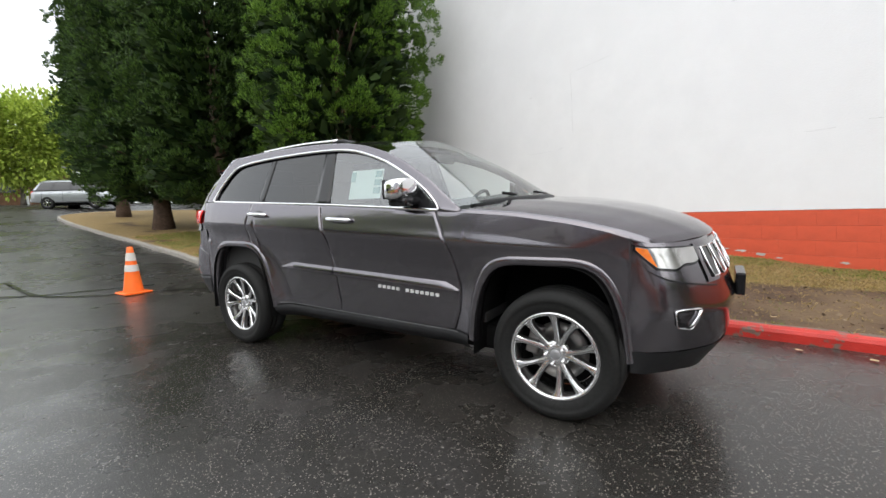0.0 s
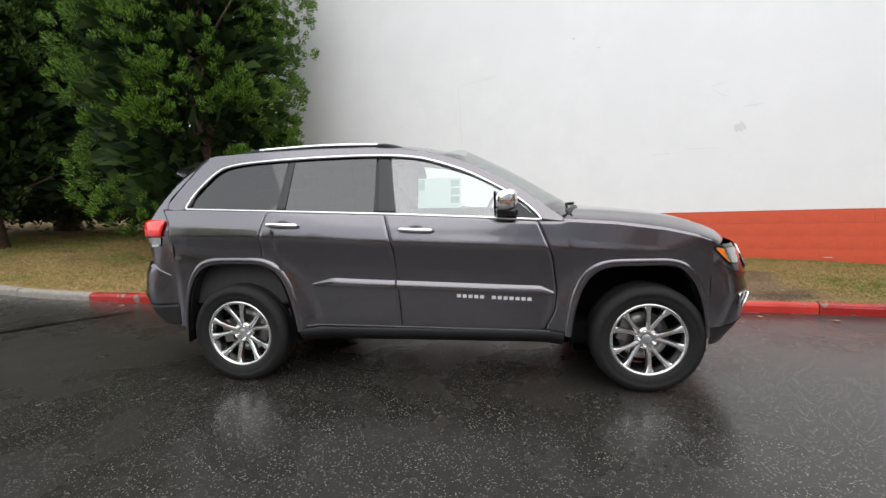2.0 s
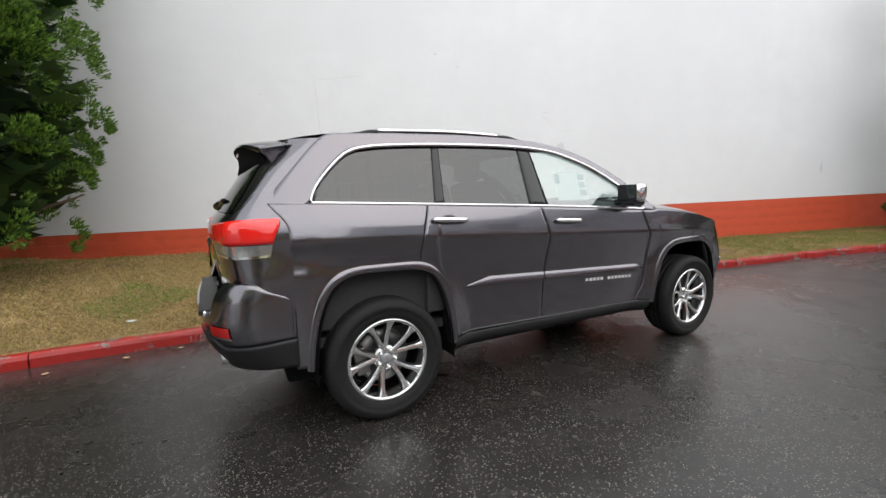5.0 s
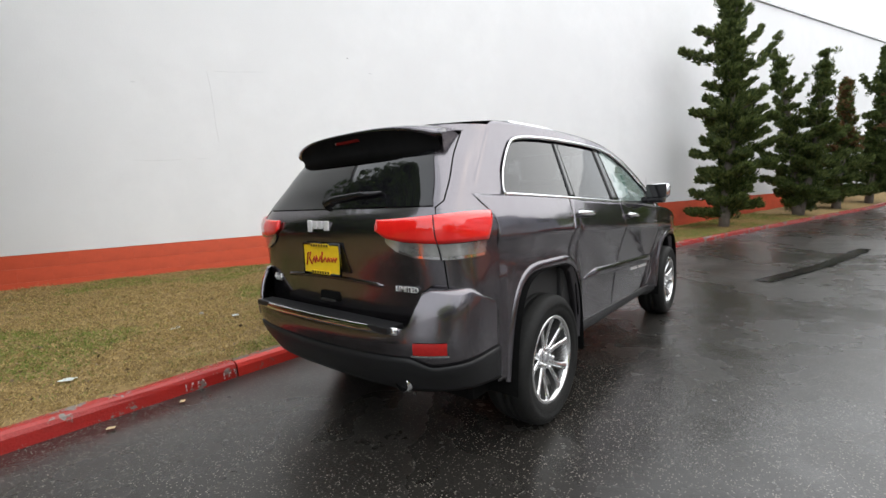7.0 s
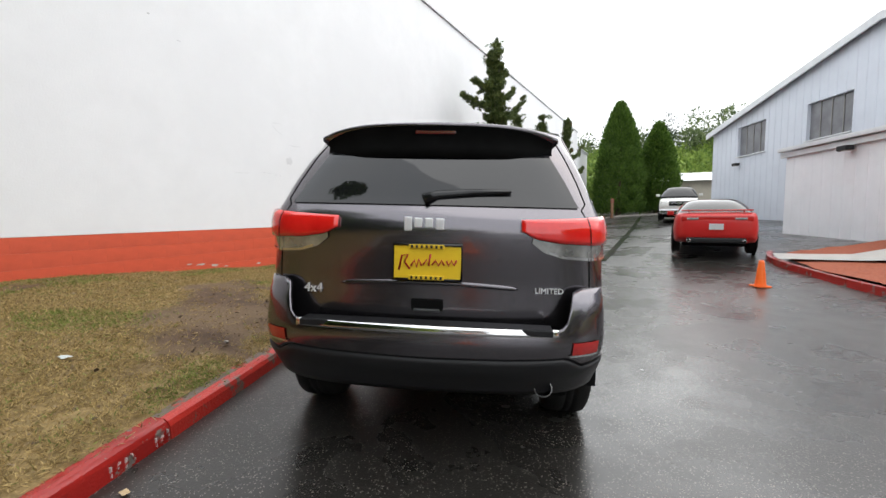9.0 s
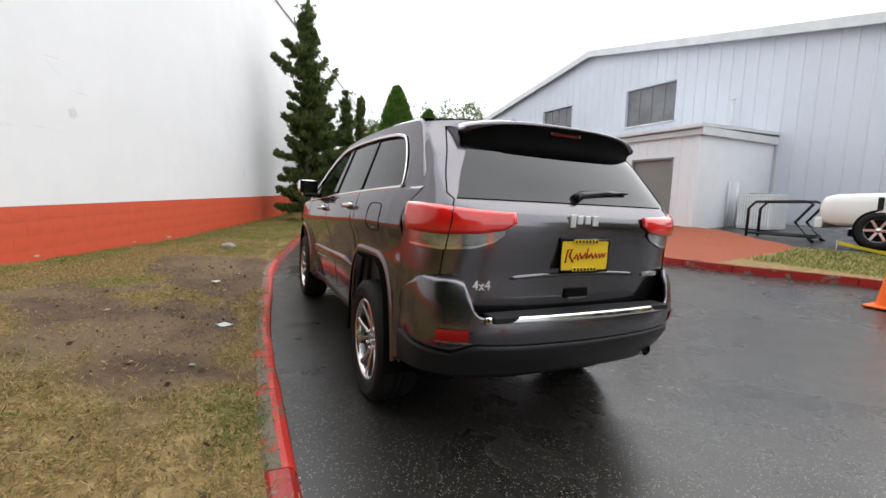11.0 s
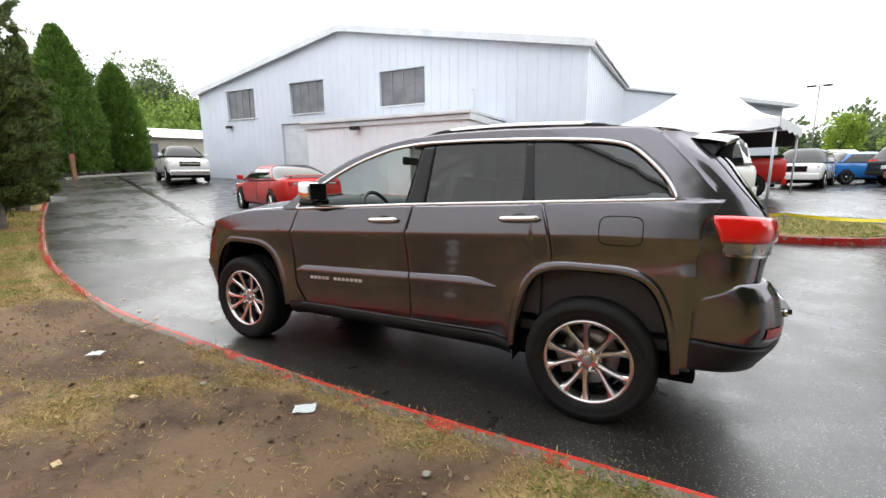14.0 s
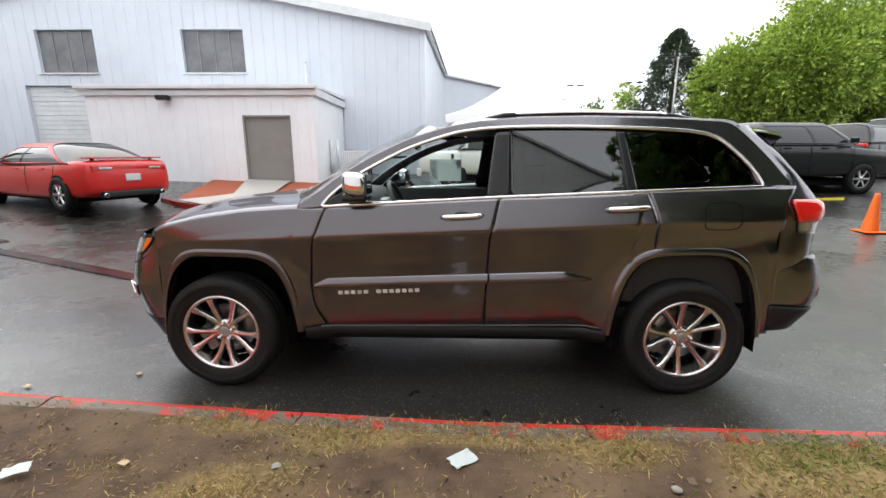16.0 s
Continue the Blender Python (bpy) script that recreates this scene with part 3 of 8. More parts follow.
# ---- the grey sport utility vehicle ----
M["paint"] = mat("granite_grey_metallic_paint", (0.160, 0.149, 0.163), 0.22, metal=0.95, coat=1.0, color2=(0.136, 0.126, 0.139), scale=900, spec=0.5)
M["paint"].node_tree.nodes["Principled BSDF"].inputs["Coat IOR"].default_value = 1.5
M["paint"].node_tree.nodes["Principled BSDF"].inputs["Specular Tint"].default_value = (0.36, 0.34, 0.36, 1)
M["gloss_black"] = mat("gloss_black_trim", (0.008, 0.008, 0.009), 0.12, color2=(0.012, 0.012, 0.013), scale=40)
M["plastic"] = mat("dark_satin_plastic", (0.014, 0.014, 0.015), 0.42, color2=(0.019, 0.019, 0.020), scale=120, bump=0.08, bump_scale=400, spec=0.3)
# black parts, and shade put in as black: spoiler, recess, arch hollows
M["underside"] = mat("black_underside_and_shade", (0.005, 0.005, 0.005), 0.9, color2=(0.008, 0.008, 0.008), scale=8, spec=0.08)
M["chrome"] = mat("bright_chrome", (0.82, 0.82, 0.83), 0.07, metal=1.0, rough2=0.12, scale=30)
M["alloy"] = mat("polished_alloy", (0.74, 0.74, 0.74), 0.16, metal=1.0, rough2=0.26, scale=20)
M["alloy_dark"] = mat("grey_alloy_pocket", (0.13, 0.13, 0.13), 0.35, metal=0.9, rough2=0.5, scale=20)
M["tyre"] = mat("tyre_rubber", (0.013, 0.013, 0.013), 0.62, color2=(0.020, 0.020, 0.019), scale=60, bump=0.15, bump_scale=180, spec=0.18)
M["tint"] = mat("privacy_glass", (0.006, 0.006, 0.007), 0.02, color2=(0.008, 0.008, 0.009), scale=3, spec=0.6, ior=1.5)
M["lens_red"] = mat("red_lamp_lens", (0.70, 0.012, 0.010), 0.06, color2=(0.85, 0.022, 0.016), scale=6, coat=1.0)
M["lens_red_dark"] = mat("deep_red_reflector", (0.36, 0.008, 0.007), 0.12, color2=(0.44, 0.012, 0.009), scale=60, coat=0.6)
M["lens_deep"] = mat("unlit_brake_lens", (0.09, 0.006, 0.006), 0.1, color2=(0.12, 0.008, 0.007), scale=40, coat=0.5)
M["lens_clear"] = mat("clear_lamp_lens", (0.30, 0.30, 0.29), 0.10, color2=(0.66, 0.65, 0.63), scale=7, coat=1.0, metal=0.7)
M["lens_amber"] = mat("amber_lamp_lens", (0.80, 0.20, 0.01), 0.1, color2=(0.62, 0.13, 0.01), scale=30, coat=1.0)
M["steel"] = mat("brake_steel", (0.30, 0.29, 0.28), 0.35, metal=1.0, rough2=0.5, scale=40)
M["yellow"] = mat("yellow_plate", (0.85, 0.58, 0.02), 0.4, color2=(0.80, 0.52, 0.02), scale=20)
M["badge"] = mat("bright_satin_badge", (0.80, 0.80, 0.80), 0.30, metal=0.35, rough2=0.36, scale=60)
M["ink_red"] = mat("red_print", (0.45, 0.015, 0.015), 0.4)
M["ink_black"] = mat("black_print", (0.012, 0.012, 0.012), 0.4)
M["paper"] = mat("white_paper", (0.75, 0.80, 0.80), 0.7, color2=(0.70, 0.75, 0.75), scale=8)
pn, pl = M["paper"].node_tree.nodes, M["paper"].node_tree.links
p_thin, p_mix = pn.new("ShaderNodeBsdfTranslucent"), pn.new("ShaderNodeMixShader")
p_thin.inputs["Color"].default_value = (0.80, 0.84, 0.82, 1)
p_mix.inputs[0].default_value = 0.45
pl.new(pn["Principled BSDF"].outputs[0], p_mix.inputs[1])
pl.new(p_thin.outputs[0], p_mix.inputs[2])
pl.new(p_mix.outputs[0], pn["Material Output"].inputs["Surface"])
M["paper_ink"] = mat("grey_print", (0.20, 0.30, 0.30), 0.7)
M["interior"] = mat("black_cabin_trim", (0.030, 0.030, 0.031), 0.6, color2=(0.040, 0.039, 0.038), scale=50, bump=0.1, bump_scale=300)
M["leather"] = mat("black_leather", (0.032, 0.030, 0.029), 0.42, color2=(0.045, 0.042, 0.040), scale=90, bump=0.1, bump_scale=260)
M["silver_plastic"] = mat("silver_console_plastic", (0.35, 0.35, 0.36), 0.3, metal=0.6, rough2=0.4, scale=60)


def pane_material(name, tint, gloss):
    """Thin clear glass: what lies behind, tinted, with the sky's reflection over it."""
    m = bpy.data.materials.new(name)
    m.use_nodes = True
    n, l = m.node_tree.nodes, m.node_tree.links
    n.clear()
    out, mix, tr, gl, fr = (n.new("ShaderNodeOutputMaterial"), n.new("ShaderNodeMixShader"), n.new("ShaderNodeBsdfTransparent"), n.new("ShaderNodeBsdfGlossy"), n.new("ShaderNodeLayerWeight"))
    tr.inputs["Color"].default_value = (*tint, 1)
    gl.inputs["Roughness"].default_value = 0.01
    base = ((gloss - 1) / (gloss + 1)) ** 2
    power, mr = n.new("ShaderNodeMath"), n.new("ShaderNodeMapRange")
    power.operation = "POWER"
    power.inputs[1].default_value = 5.0
    mr.inputs["To Min"].default_value, mr.inputs["To Max"].default_value = base, 1.0
    l.new(fr.outputs["Facing"], power.inputs[0])
    l.new(power.outputs[0], mr.inputs["Value"])
    l.new(mr.outputs["Result"], mix.inputs[0])
    l.new(tr.outputs[0], mix.inputs[1])
    l.new(gl.outputs[0], mix.inputs[2])
    l.new(mix.outputs[0], out.inputs["Surface"])
    return m


M["pane"] = pane_material("clear_green_tinted_glass", (0.80, 0.90, 0.87), 2.8)
M["pane_clear"] = pane_material("clear_glass", (0.90, 0.92, 0.92), 1.45)
M["pane_tint"] = pane_material("privacy_tinted_glass", (0.055, 0.055, 0.060), 1.9)

WIDTH = [(-0.75, 0.805), (-0.5, 0.868), (-0.2, 0.895), (0.2, 0.912), (0.8, 0.925), (2.2, 0.925), (2.7, 0.915), (3.0, 0.890), (3.3, 0.840)]
TUCK = [(0.36, -0.140), (0.45, -0.122), (0.60, -0.104), (0.70, -0.092), (0.78, -0.080), (0.86, -0.062), (0.95, -0.034), (1.02, -0.009), (1.045, 0.0), (1.055, 0.0), (1.10, -0.009), (1.16, -0.022), (1.23, -0.042), (1.31, -0.068), (1.4, -0.100)]
BELT = [(-0.7, 1.312), (-0.5, 1.305), (-0.38, 1.300), (0.26, 1.275), (1.16, 1.238), (2.22, 1.182), (2.36, 1.178), (2.7, 1.150), (3.0, 1.105), (3.2, 1.06), (3.3, 1.03)]
WTOP = [(-0.385, 1.302), (-0.37, 1.345), (-0.32, 1.425), (-0.22, 1.53), (-0.13, 1.595), (-0.02, 1.622), (0.12, 1.636), (0.42, 1.650), (0.8, 1.656), (1.11, 1.652), (1.3, 1.637),
        (1.45, 1.610), (1.68, 1.535), (1.85, 1.455), (2.03, 1.352), (2.15, 1.260), (2.215, 1.184)]
REDGE = [(-0.5, 1.668), (-0.3, 1.690), (0.1, 1.712), (0.6, 1.722), (1.0, 1.715), (1.3, 1.692), (1.5, 1.655), (1.7, 1.592), (1.9, 1.500), (2.1, 1.385), (2.25, 1.275), (2.36, 1.185)]


def smooth(points, x, w=0.06):
    return (curve(points, x - w) + 2 * curve(points, x) + curve(points, x + w)) / 4


ARCHES = [(0.015, 0.432, 0.900), (2.845, 0.425, 0.876)]


def side_y(x, z):
    """The half width of the body at x and height z, up to the roof's edge."""
    b = curve(BELT, x)
    if z <= b or x > 2.36:
        rise = 0.045 * (min(max(x, 0.0), 2.9) - 1.2) * min(1, max(0, (b - z) / 0.12))   # the shoulder crease falls towards the front
        tuck = smooth(TUCK, min(z, b) + rise, 0.012)
        for c, h, t in ARCHES:          # the flanks swell out to the wheel arches
            r = (math.hypot((x - c) / h, (z - 0.36) / (t - 0.36)) - 1) * h
            k = min(1, max(0, 1 - r / 0.20))
            tuck *= 1 - 0.55 * k * k * (3 - 2 * k) * min(1, max(0, (1.02 - z) / 0.14))
        tuck *= 1 - 0.75 * min(1, max(0, (-0.15 - x) / 0.3, (x - 3.0) / 0.3)) * min(1, max(0, (1.04 - z) / 0.12))
        return smooth(WIDTH, x, 0.15) + tuck
    return smooth(WIDTH, x, 0.15) + smooth(TUCK, b, 0.03) - 0.006 - (z - b) * curve([(1.10, 0.345), (1.16, 0.366), (1.23, 0.392), (1.31, 0.424)], b)


def arch_z(x, grow=0.0):
    for c, h, t in ARCHES:
        d = abs(x - c) / (h + grow)
        if d < 1:
            return 0.30 + (t + grow - 0.30) * math.sqrt(1 - d ** 4.5)
    return -1


def body_low(x):
    return max(0.405, arch_z(x))


SEAMS = [[(0, -0.512), (1.2, -0.512), (1.31, -0.612)], [(0.4, 0.35), (0.95, 0.225), (1.1, 0.235), (1.31, 0.30)], [(0.4, 1.232), (1.0, 1.212), (1.25, 1.15)],
         [(0.4, 2.24), (0.55, 2.31), (0.7, 2.325), (0.95, 2.285), (1.2, 2.18)], [(0, 3.3), (2, 3.3)]]


def seam_x(i, z):
    return smooth(SEAMS[i], z, 0.04)


def both_sides(name, verts, faces, material, parent, label="", thick=0.0, smoothing=True):
    """One mesh for each flank, the right one mirrored."""
    made = []
    for s in (1, -1):
        v = [(x, y * s, z) for x, y, z in verts]
        f = faces if s > 0 else [q[::-1] for q in faces]
        ob = put(name, mesh(name, v, f, material, smoothing), parent, label)
        if thick:
            m = ob.modifiers.new("thickness", "SOLIDIFY")
            m.thickness, m.offset = thick, -1
        made.append(ob)
    return made


def grid_faces(nu, nv, base=0, flip=False):
    f = [(base + i * nv + j, base + (i + 1) * nv + j, base + (i + 1) * nv + j + 1, base + i * nv + j + 1) for i in range(nu - 1) for j in range(nv - 1)]
    return [q[::-1] for q in f] if flip else f


def flank_panel(i, cols, rows, gap=0.0024):
    """The part of the flank between seams i and i + 1, from its lower edge to the belt."""
    verts = []
    for a in range(cols + 1):
        u = a / cols
        def at(z):
            x0, x1 = seam_x(i, z) + (gap if i else 0), seam_x(i + 1, z) - (gap if i < 3 else 0)
            return x0 + (x1 - x0) * u
        lo = 0.6
        for _ in range(25):
            lo = lo * 0.5 + 0.5 * body_low(at(lo))
        hi = 1.2
        for _ in range(6):
            hi = curve(BELT, at(hi))
        for b in range(rows + 1):
            z = lo + (hi - lo) * b / rows
            x = at(z)
            verts.append((x, side_y(x, z), z))
    return verts, grid_faces(cols + 1, rows + 1, 0, True)


def surface(levels):
    """A point on a surface given by rows of control points at rising heights: f(u, z), u from the middle to the flank."""
    levels = sorted(levels, key=lambda r: r[0])
    zs = [r[0] for r in levels]

    def f(u, z):
        pts = []
        for c in range(len(levels[0][1])):
            pts.append(Vector([smooth([(h, r[c][k]) for h, r in levels], z, 0.025) for k in (0, 1)] + [z]))
        return spline_at(pts, u)
    return f


def spline_at(pts, u):
    p = [Vector((pts[1].x, -pts[1].y, pts[1].z))] + list(pts) + [2 * pts[-1] - pts[-2]]
    s = min(max(u, 0), 1) * (len(pts) - 1)
    i = min(int(s), len(pts) - 2)
    t = s - i
    a, b, c, d = p[i : i + 4]
    return 0.5 * (2 * b + (c - a) * t + (2 * a - 5 * b + 4 * c - d) * t * t + (3 * b - a - 3 * c + d) * t ** 3)


def patch(f, u0, u1, z0, z1, nu, nz, out=0.0, low=None, high=None, squeeze=0.0):
    """A piece of a surface f(u, z); u0 < 0 crosses the middle; low and high give its edges' heights at u."""
    verts = []
    for i in range(nu + 1):
        u = u0 + (u1 - u0) * i / nu
        a, b = (low(u) if low else z0), (high(u) if high else z1)
        for j in range(nz + 1):
            z = a + (b - a) * j / nz
            w = abs(u) * (1 - squeeze * (z - a))
            p = f(w, z)
            e = 0.02
            n = (f(min(w + e, 1), z) - f(max(w - e, 0), z)).cross(f(w, z + e) - f(w, z - e)).normalized()
            if n.dot(Vector((p.x - 1.4, p.y, 0))) < 0:
                n = -n
            p = p + n * out
            verts.append((p.x, p.y if u >= 0 else -p.y, p.z))
    faces = grid_faces(nu + 1, nz + 1)
    a, b, c = (Vector(verts[k]) for k in faces[len(faces) // 2][:3])
    if (b - a).cross(c - b).dot(a - Vector((1.4, 0, a.z))) < 0:
        faces = [q[::-1] for q in faces]
    return verts, faces


SIDE_END = [(0.3, -0.5), (1.2, -0.5), (1.27, -0.56), (1.31, -0.60), (1.37, -0.565), (1.49, -0.46), (1.61, -0.35), (1.69, -0.25)]


def rear_row(z, pts):
    x = curve(SIDE_END, z)
    return (z, [Vector((a, b, z)) for a, b in pts] + [Vector((x, side_y(x, z), z))])


def front_row(z, pts):
    return (z, [Vector((x, y, z)) for x, y in pts] + [Vector((3.3, side_y(3.3, min(z, 1.03)), z))])


REAR = surface([rear_row(1.67, [(-0.52, 0), (-0.51, 0.3), (-0.46, 0.5), (-0.36, 0.605)]), rear_row(1.50, [(-0.665, 0), (-0.655, 0.3), (-0.62, 0.54), (-0.54, 0.675)]), rear_row(1.37, [(-0.755, 0), (-0.742, 0.32), (-0.705, 0.585), (-0.64, 0.72)]),
                rear_row(1.27, [(-0.815, 0), (-0.80, 0.34), (-0.775, 0.61), (-0.715, 0.745)]), rear_row(1.20, [(-0.875, 0), (-0.860, 0.36), (-0.82, 0.645), (-0.735, 0.785)]), rear_row(1.15, [(-0.888, 0), (-0.873, 0.37), (-0.83, 0.655), (-0.74, 0.79)]),
                rear_row(1.05, [(-0.876, 0), (-0.862, 0.38), (-0.815, 0.66), (-0.70, 0.80)]), rear_row(0.9, [(-0.850, 0), (-0.838, 0.39), (-0.795, 0.67), (-0.69, 0.815)]),
                rear_row(0.7, [(-0.835, 0), (-0.823, 0.39), (-0.78, 0.67), (-0.68, 0.81)])])
BUMPER = surface([rear_row(0.92, [(-0.885, 0), (-0.87, 0.40), (-0.825, 0.65), (-0.725, 0.795)]), rear_row(0.82, [(-0.950, 0), (-0.935, 0.41), (-0.875, 0.67), (-0.745, 0.815)]),
                  rear_row(0.66, [(-0.98, 0), (-0.963, 0.41), (-0.90, 0.675), (-0.755, 0.825)]), rear_row(0.54, [(-0.955, 0), (-0.94, 0.41), (-0.875, 0.66), (-0.735, 0.81)]),
                  rear_row(0.40, [(-0.86, 0), (-0.85, 0.39), (-0.79, 0.63), (-0.66, 0.77)])])
FRONT = surface([front_row(1.06, [(3.50, 0), (3.47, 0.40), (3.41, 0.62), (3.36, 0.74)]), front_row(0.99, [(3.62, 0), (3.585, 0.42), (3.50, 0.66), (3.405, 0.775)]),
                 front_row(0.80, [(3.71, 0), (3.675, 0.42), (3.57, 0.68), (3.435, 0.81)]), front_row(0.65, [(3.755, 0), (3.72, 0.42), (3.60, 0.68), (3.45, 0.82)]),
                 front_row(0.45, [(3.73, 0), (3.69, 0.42), (3.57, 0.65), (3.42, 0.79)]), front_row(0.26, [(3.60, 0), (3.56, 0.42), (3.45, 0.61), (3.35, 0.75)])])


def rear_at(y, z):
    """The tailgate's point at y and z."""
    u = min((k / 200 for k in range(201)), key=lambda k: abs(REAR(k, z).y - abs(y)))
    return Vector((REAR(u, z).x, y, z))


def word(name, text, size, material, parent, at, depth=0.004, label=""):
    c = bpy.data.curves.new(name, "FONT")
    c.body, c.size, c.extrude, c.align_x, c.align_y = text, size, depth, "CENTER", "CENTER"
    ob = new(name + "_type", c)
    me = bpy.data.meshes.new_from_object(ob.evaluated_get(bpy.context.evaluated_depsgraph_get()))
    bpy.data.objects.remove(ob)
    me.name = name
    me.materials.clear()
    me.materials.append(material)
    return put(name, me, parent, label, at)


def build_wheel():
    """A wheel whose outer face looks to +y, its axle along y at the origin."""
    w = new("wheel")
    R, rim = 0.370, 0.252
    prof = [(rim, -0.115), (rim + 0.02, -0.126), (0.31, -0.132), (0.348, -0.122), (R - 0.006, -0.098), (R, -0.06), (R, -0.02), (R - 0.008, -0.017), (R - 0.008, -0.011), (R, -0.008), (R, 0.02), (R - 0.008, 0.024), (R - 0.008, 0.031), (R, 0.034),
            (R, 0.06), (R - 0.004, 0.092), (R - 0.012, 0.108), (0.344, 0.119), (0.330, 0.126), (0.312, 0.130), (0.309, 0.127), (0.29, 0.127), (rim + 0.014, 0.121), (rim + 0.002, 0.113), (rim - 0.008, 0.10)]
    put("tyre", lathe_me("tyre", prof, M["tyre"], 80, "y"), w, "black all-season tyre, wet tread")
    barrel = [(rim + 0.001, 0.106), (rim - 0.002, 0.113), (rim - 0.014, 0.115), (rim - 0.022, 0.108), (rim - 0.025, 0.088), (0.222, 0.05), (0.212, -0.02), (0.212, -0.11), (rim, -0.115)]
    r = put("rim", lathe_me("rim", barrel, M["alloy"], 80, "y"), w, "polished ten-spoke alloy rim")
    put("disc", lathe_me("disc", [(0.0, -0.012), (0.07, -0.012), (0.07, 0.0), (0.165, 0.0), (0.165, -0.02), (0.0, -0.02)], M["steel"], 40, "y"), w, "grey brake disc")
    put("back_plate", lathe_me("back_plate", [(0.0, -0.05), (0.211, -0.05), (0.211, -0.055), (0, -0.055)], M["underside"], 32, "y"), w)
    put("caliper", box_me("caliper", (0.075, 0.06, 0.17), M["steel"], 0.014, (0.145, 0.010, 0.02)), w)
    hub = put("hub", lathe_me("hub", [(0.028, 0.071), (0.040, 0.071), (0.060, 0.069), (0.074, 0.062), (0.080, 0.05), (0.078, 0.02), (0.0, 0.02)], M["alloy"], 40, "y"), r)
    put("hub_cap", lathe_me("hub_cap", [(0.0, 0.082), (0.020, 0.081), (0.027, 0.078), (0.029, 0.070), (0.029, 0.06)], M["silver_plastic"], 32, "y"), hub, "silver hub cap")
    for k in range(5):
        a = 2 * math.pi * k / 5 + math.pi / 2
        for s in (-1, 1):
            verts = []
            for j in range(13):
                t = j / 12
                rad = 0.050 + (0.240 - 0.050) * t
                ang = a + s * (0.13 + 0.17 * t ** 0.8)
                half = 0.0175 - 0.003 * math.sin(t * math.pi) + 0.016 * max(0, t - 0.72) ** 1.5 * 6
                depth = 0.068 + 0.038 * t ** 1.4
                c = Vector((math.cos(ang) * rad, 0, math.sin(ang) * rad))
                e = Vector((-math.sin(ang), 0, math.cos(ang)))
                for q, y in ((-1.15, depth - 0.040), (-1.0, depth - 0.007), (-0.72, depth - 0.001), (0.0, depth + 0.0015), (0.72, depth - 0.001), (1.0, depth - 0.007), (1.15, depth - 0.040)):
                    p = c + e * half * q
                    verts.append((p.x, y, p.z))
            faces = [(j * 7 + b, (j + 1) * 7 + b, (j + 1) * 7 + (b + 1) % 7, j * 7 + (b + 1) % 7) for j in range(12) for b in range(7)]
            me = mesh("spoke", verts, faces, M["alloy"], False)
            me.materials.append(M["alloy_dark"])
            for i, p in enumerate(me.polygons):
                p.material_index = 1 if i % 7 in (0, 5, 6) else 0
            put("spoke", me, r)
        b = a + math.pi / 5
        put("lug_nut", lathe_me("lug_nut", [(0, 0.094), (0.008, 0.092), (0.0105, 0.084), (0.0105, 0.055)], M["chrome"], 12, "y"), r, at=Matrix.Translation((math.cos(b) * 0.054, 0, math.sin(b) * 0.054)))
    return w


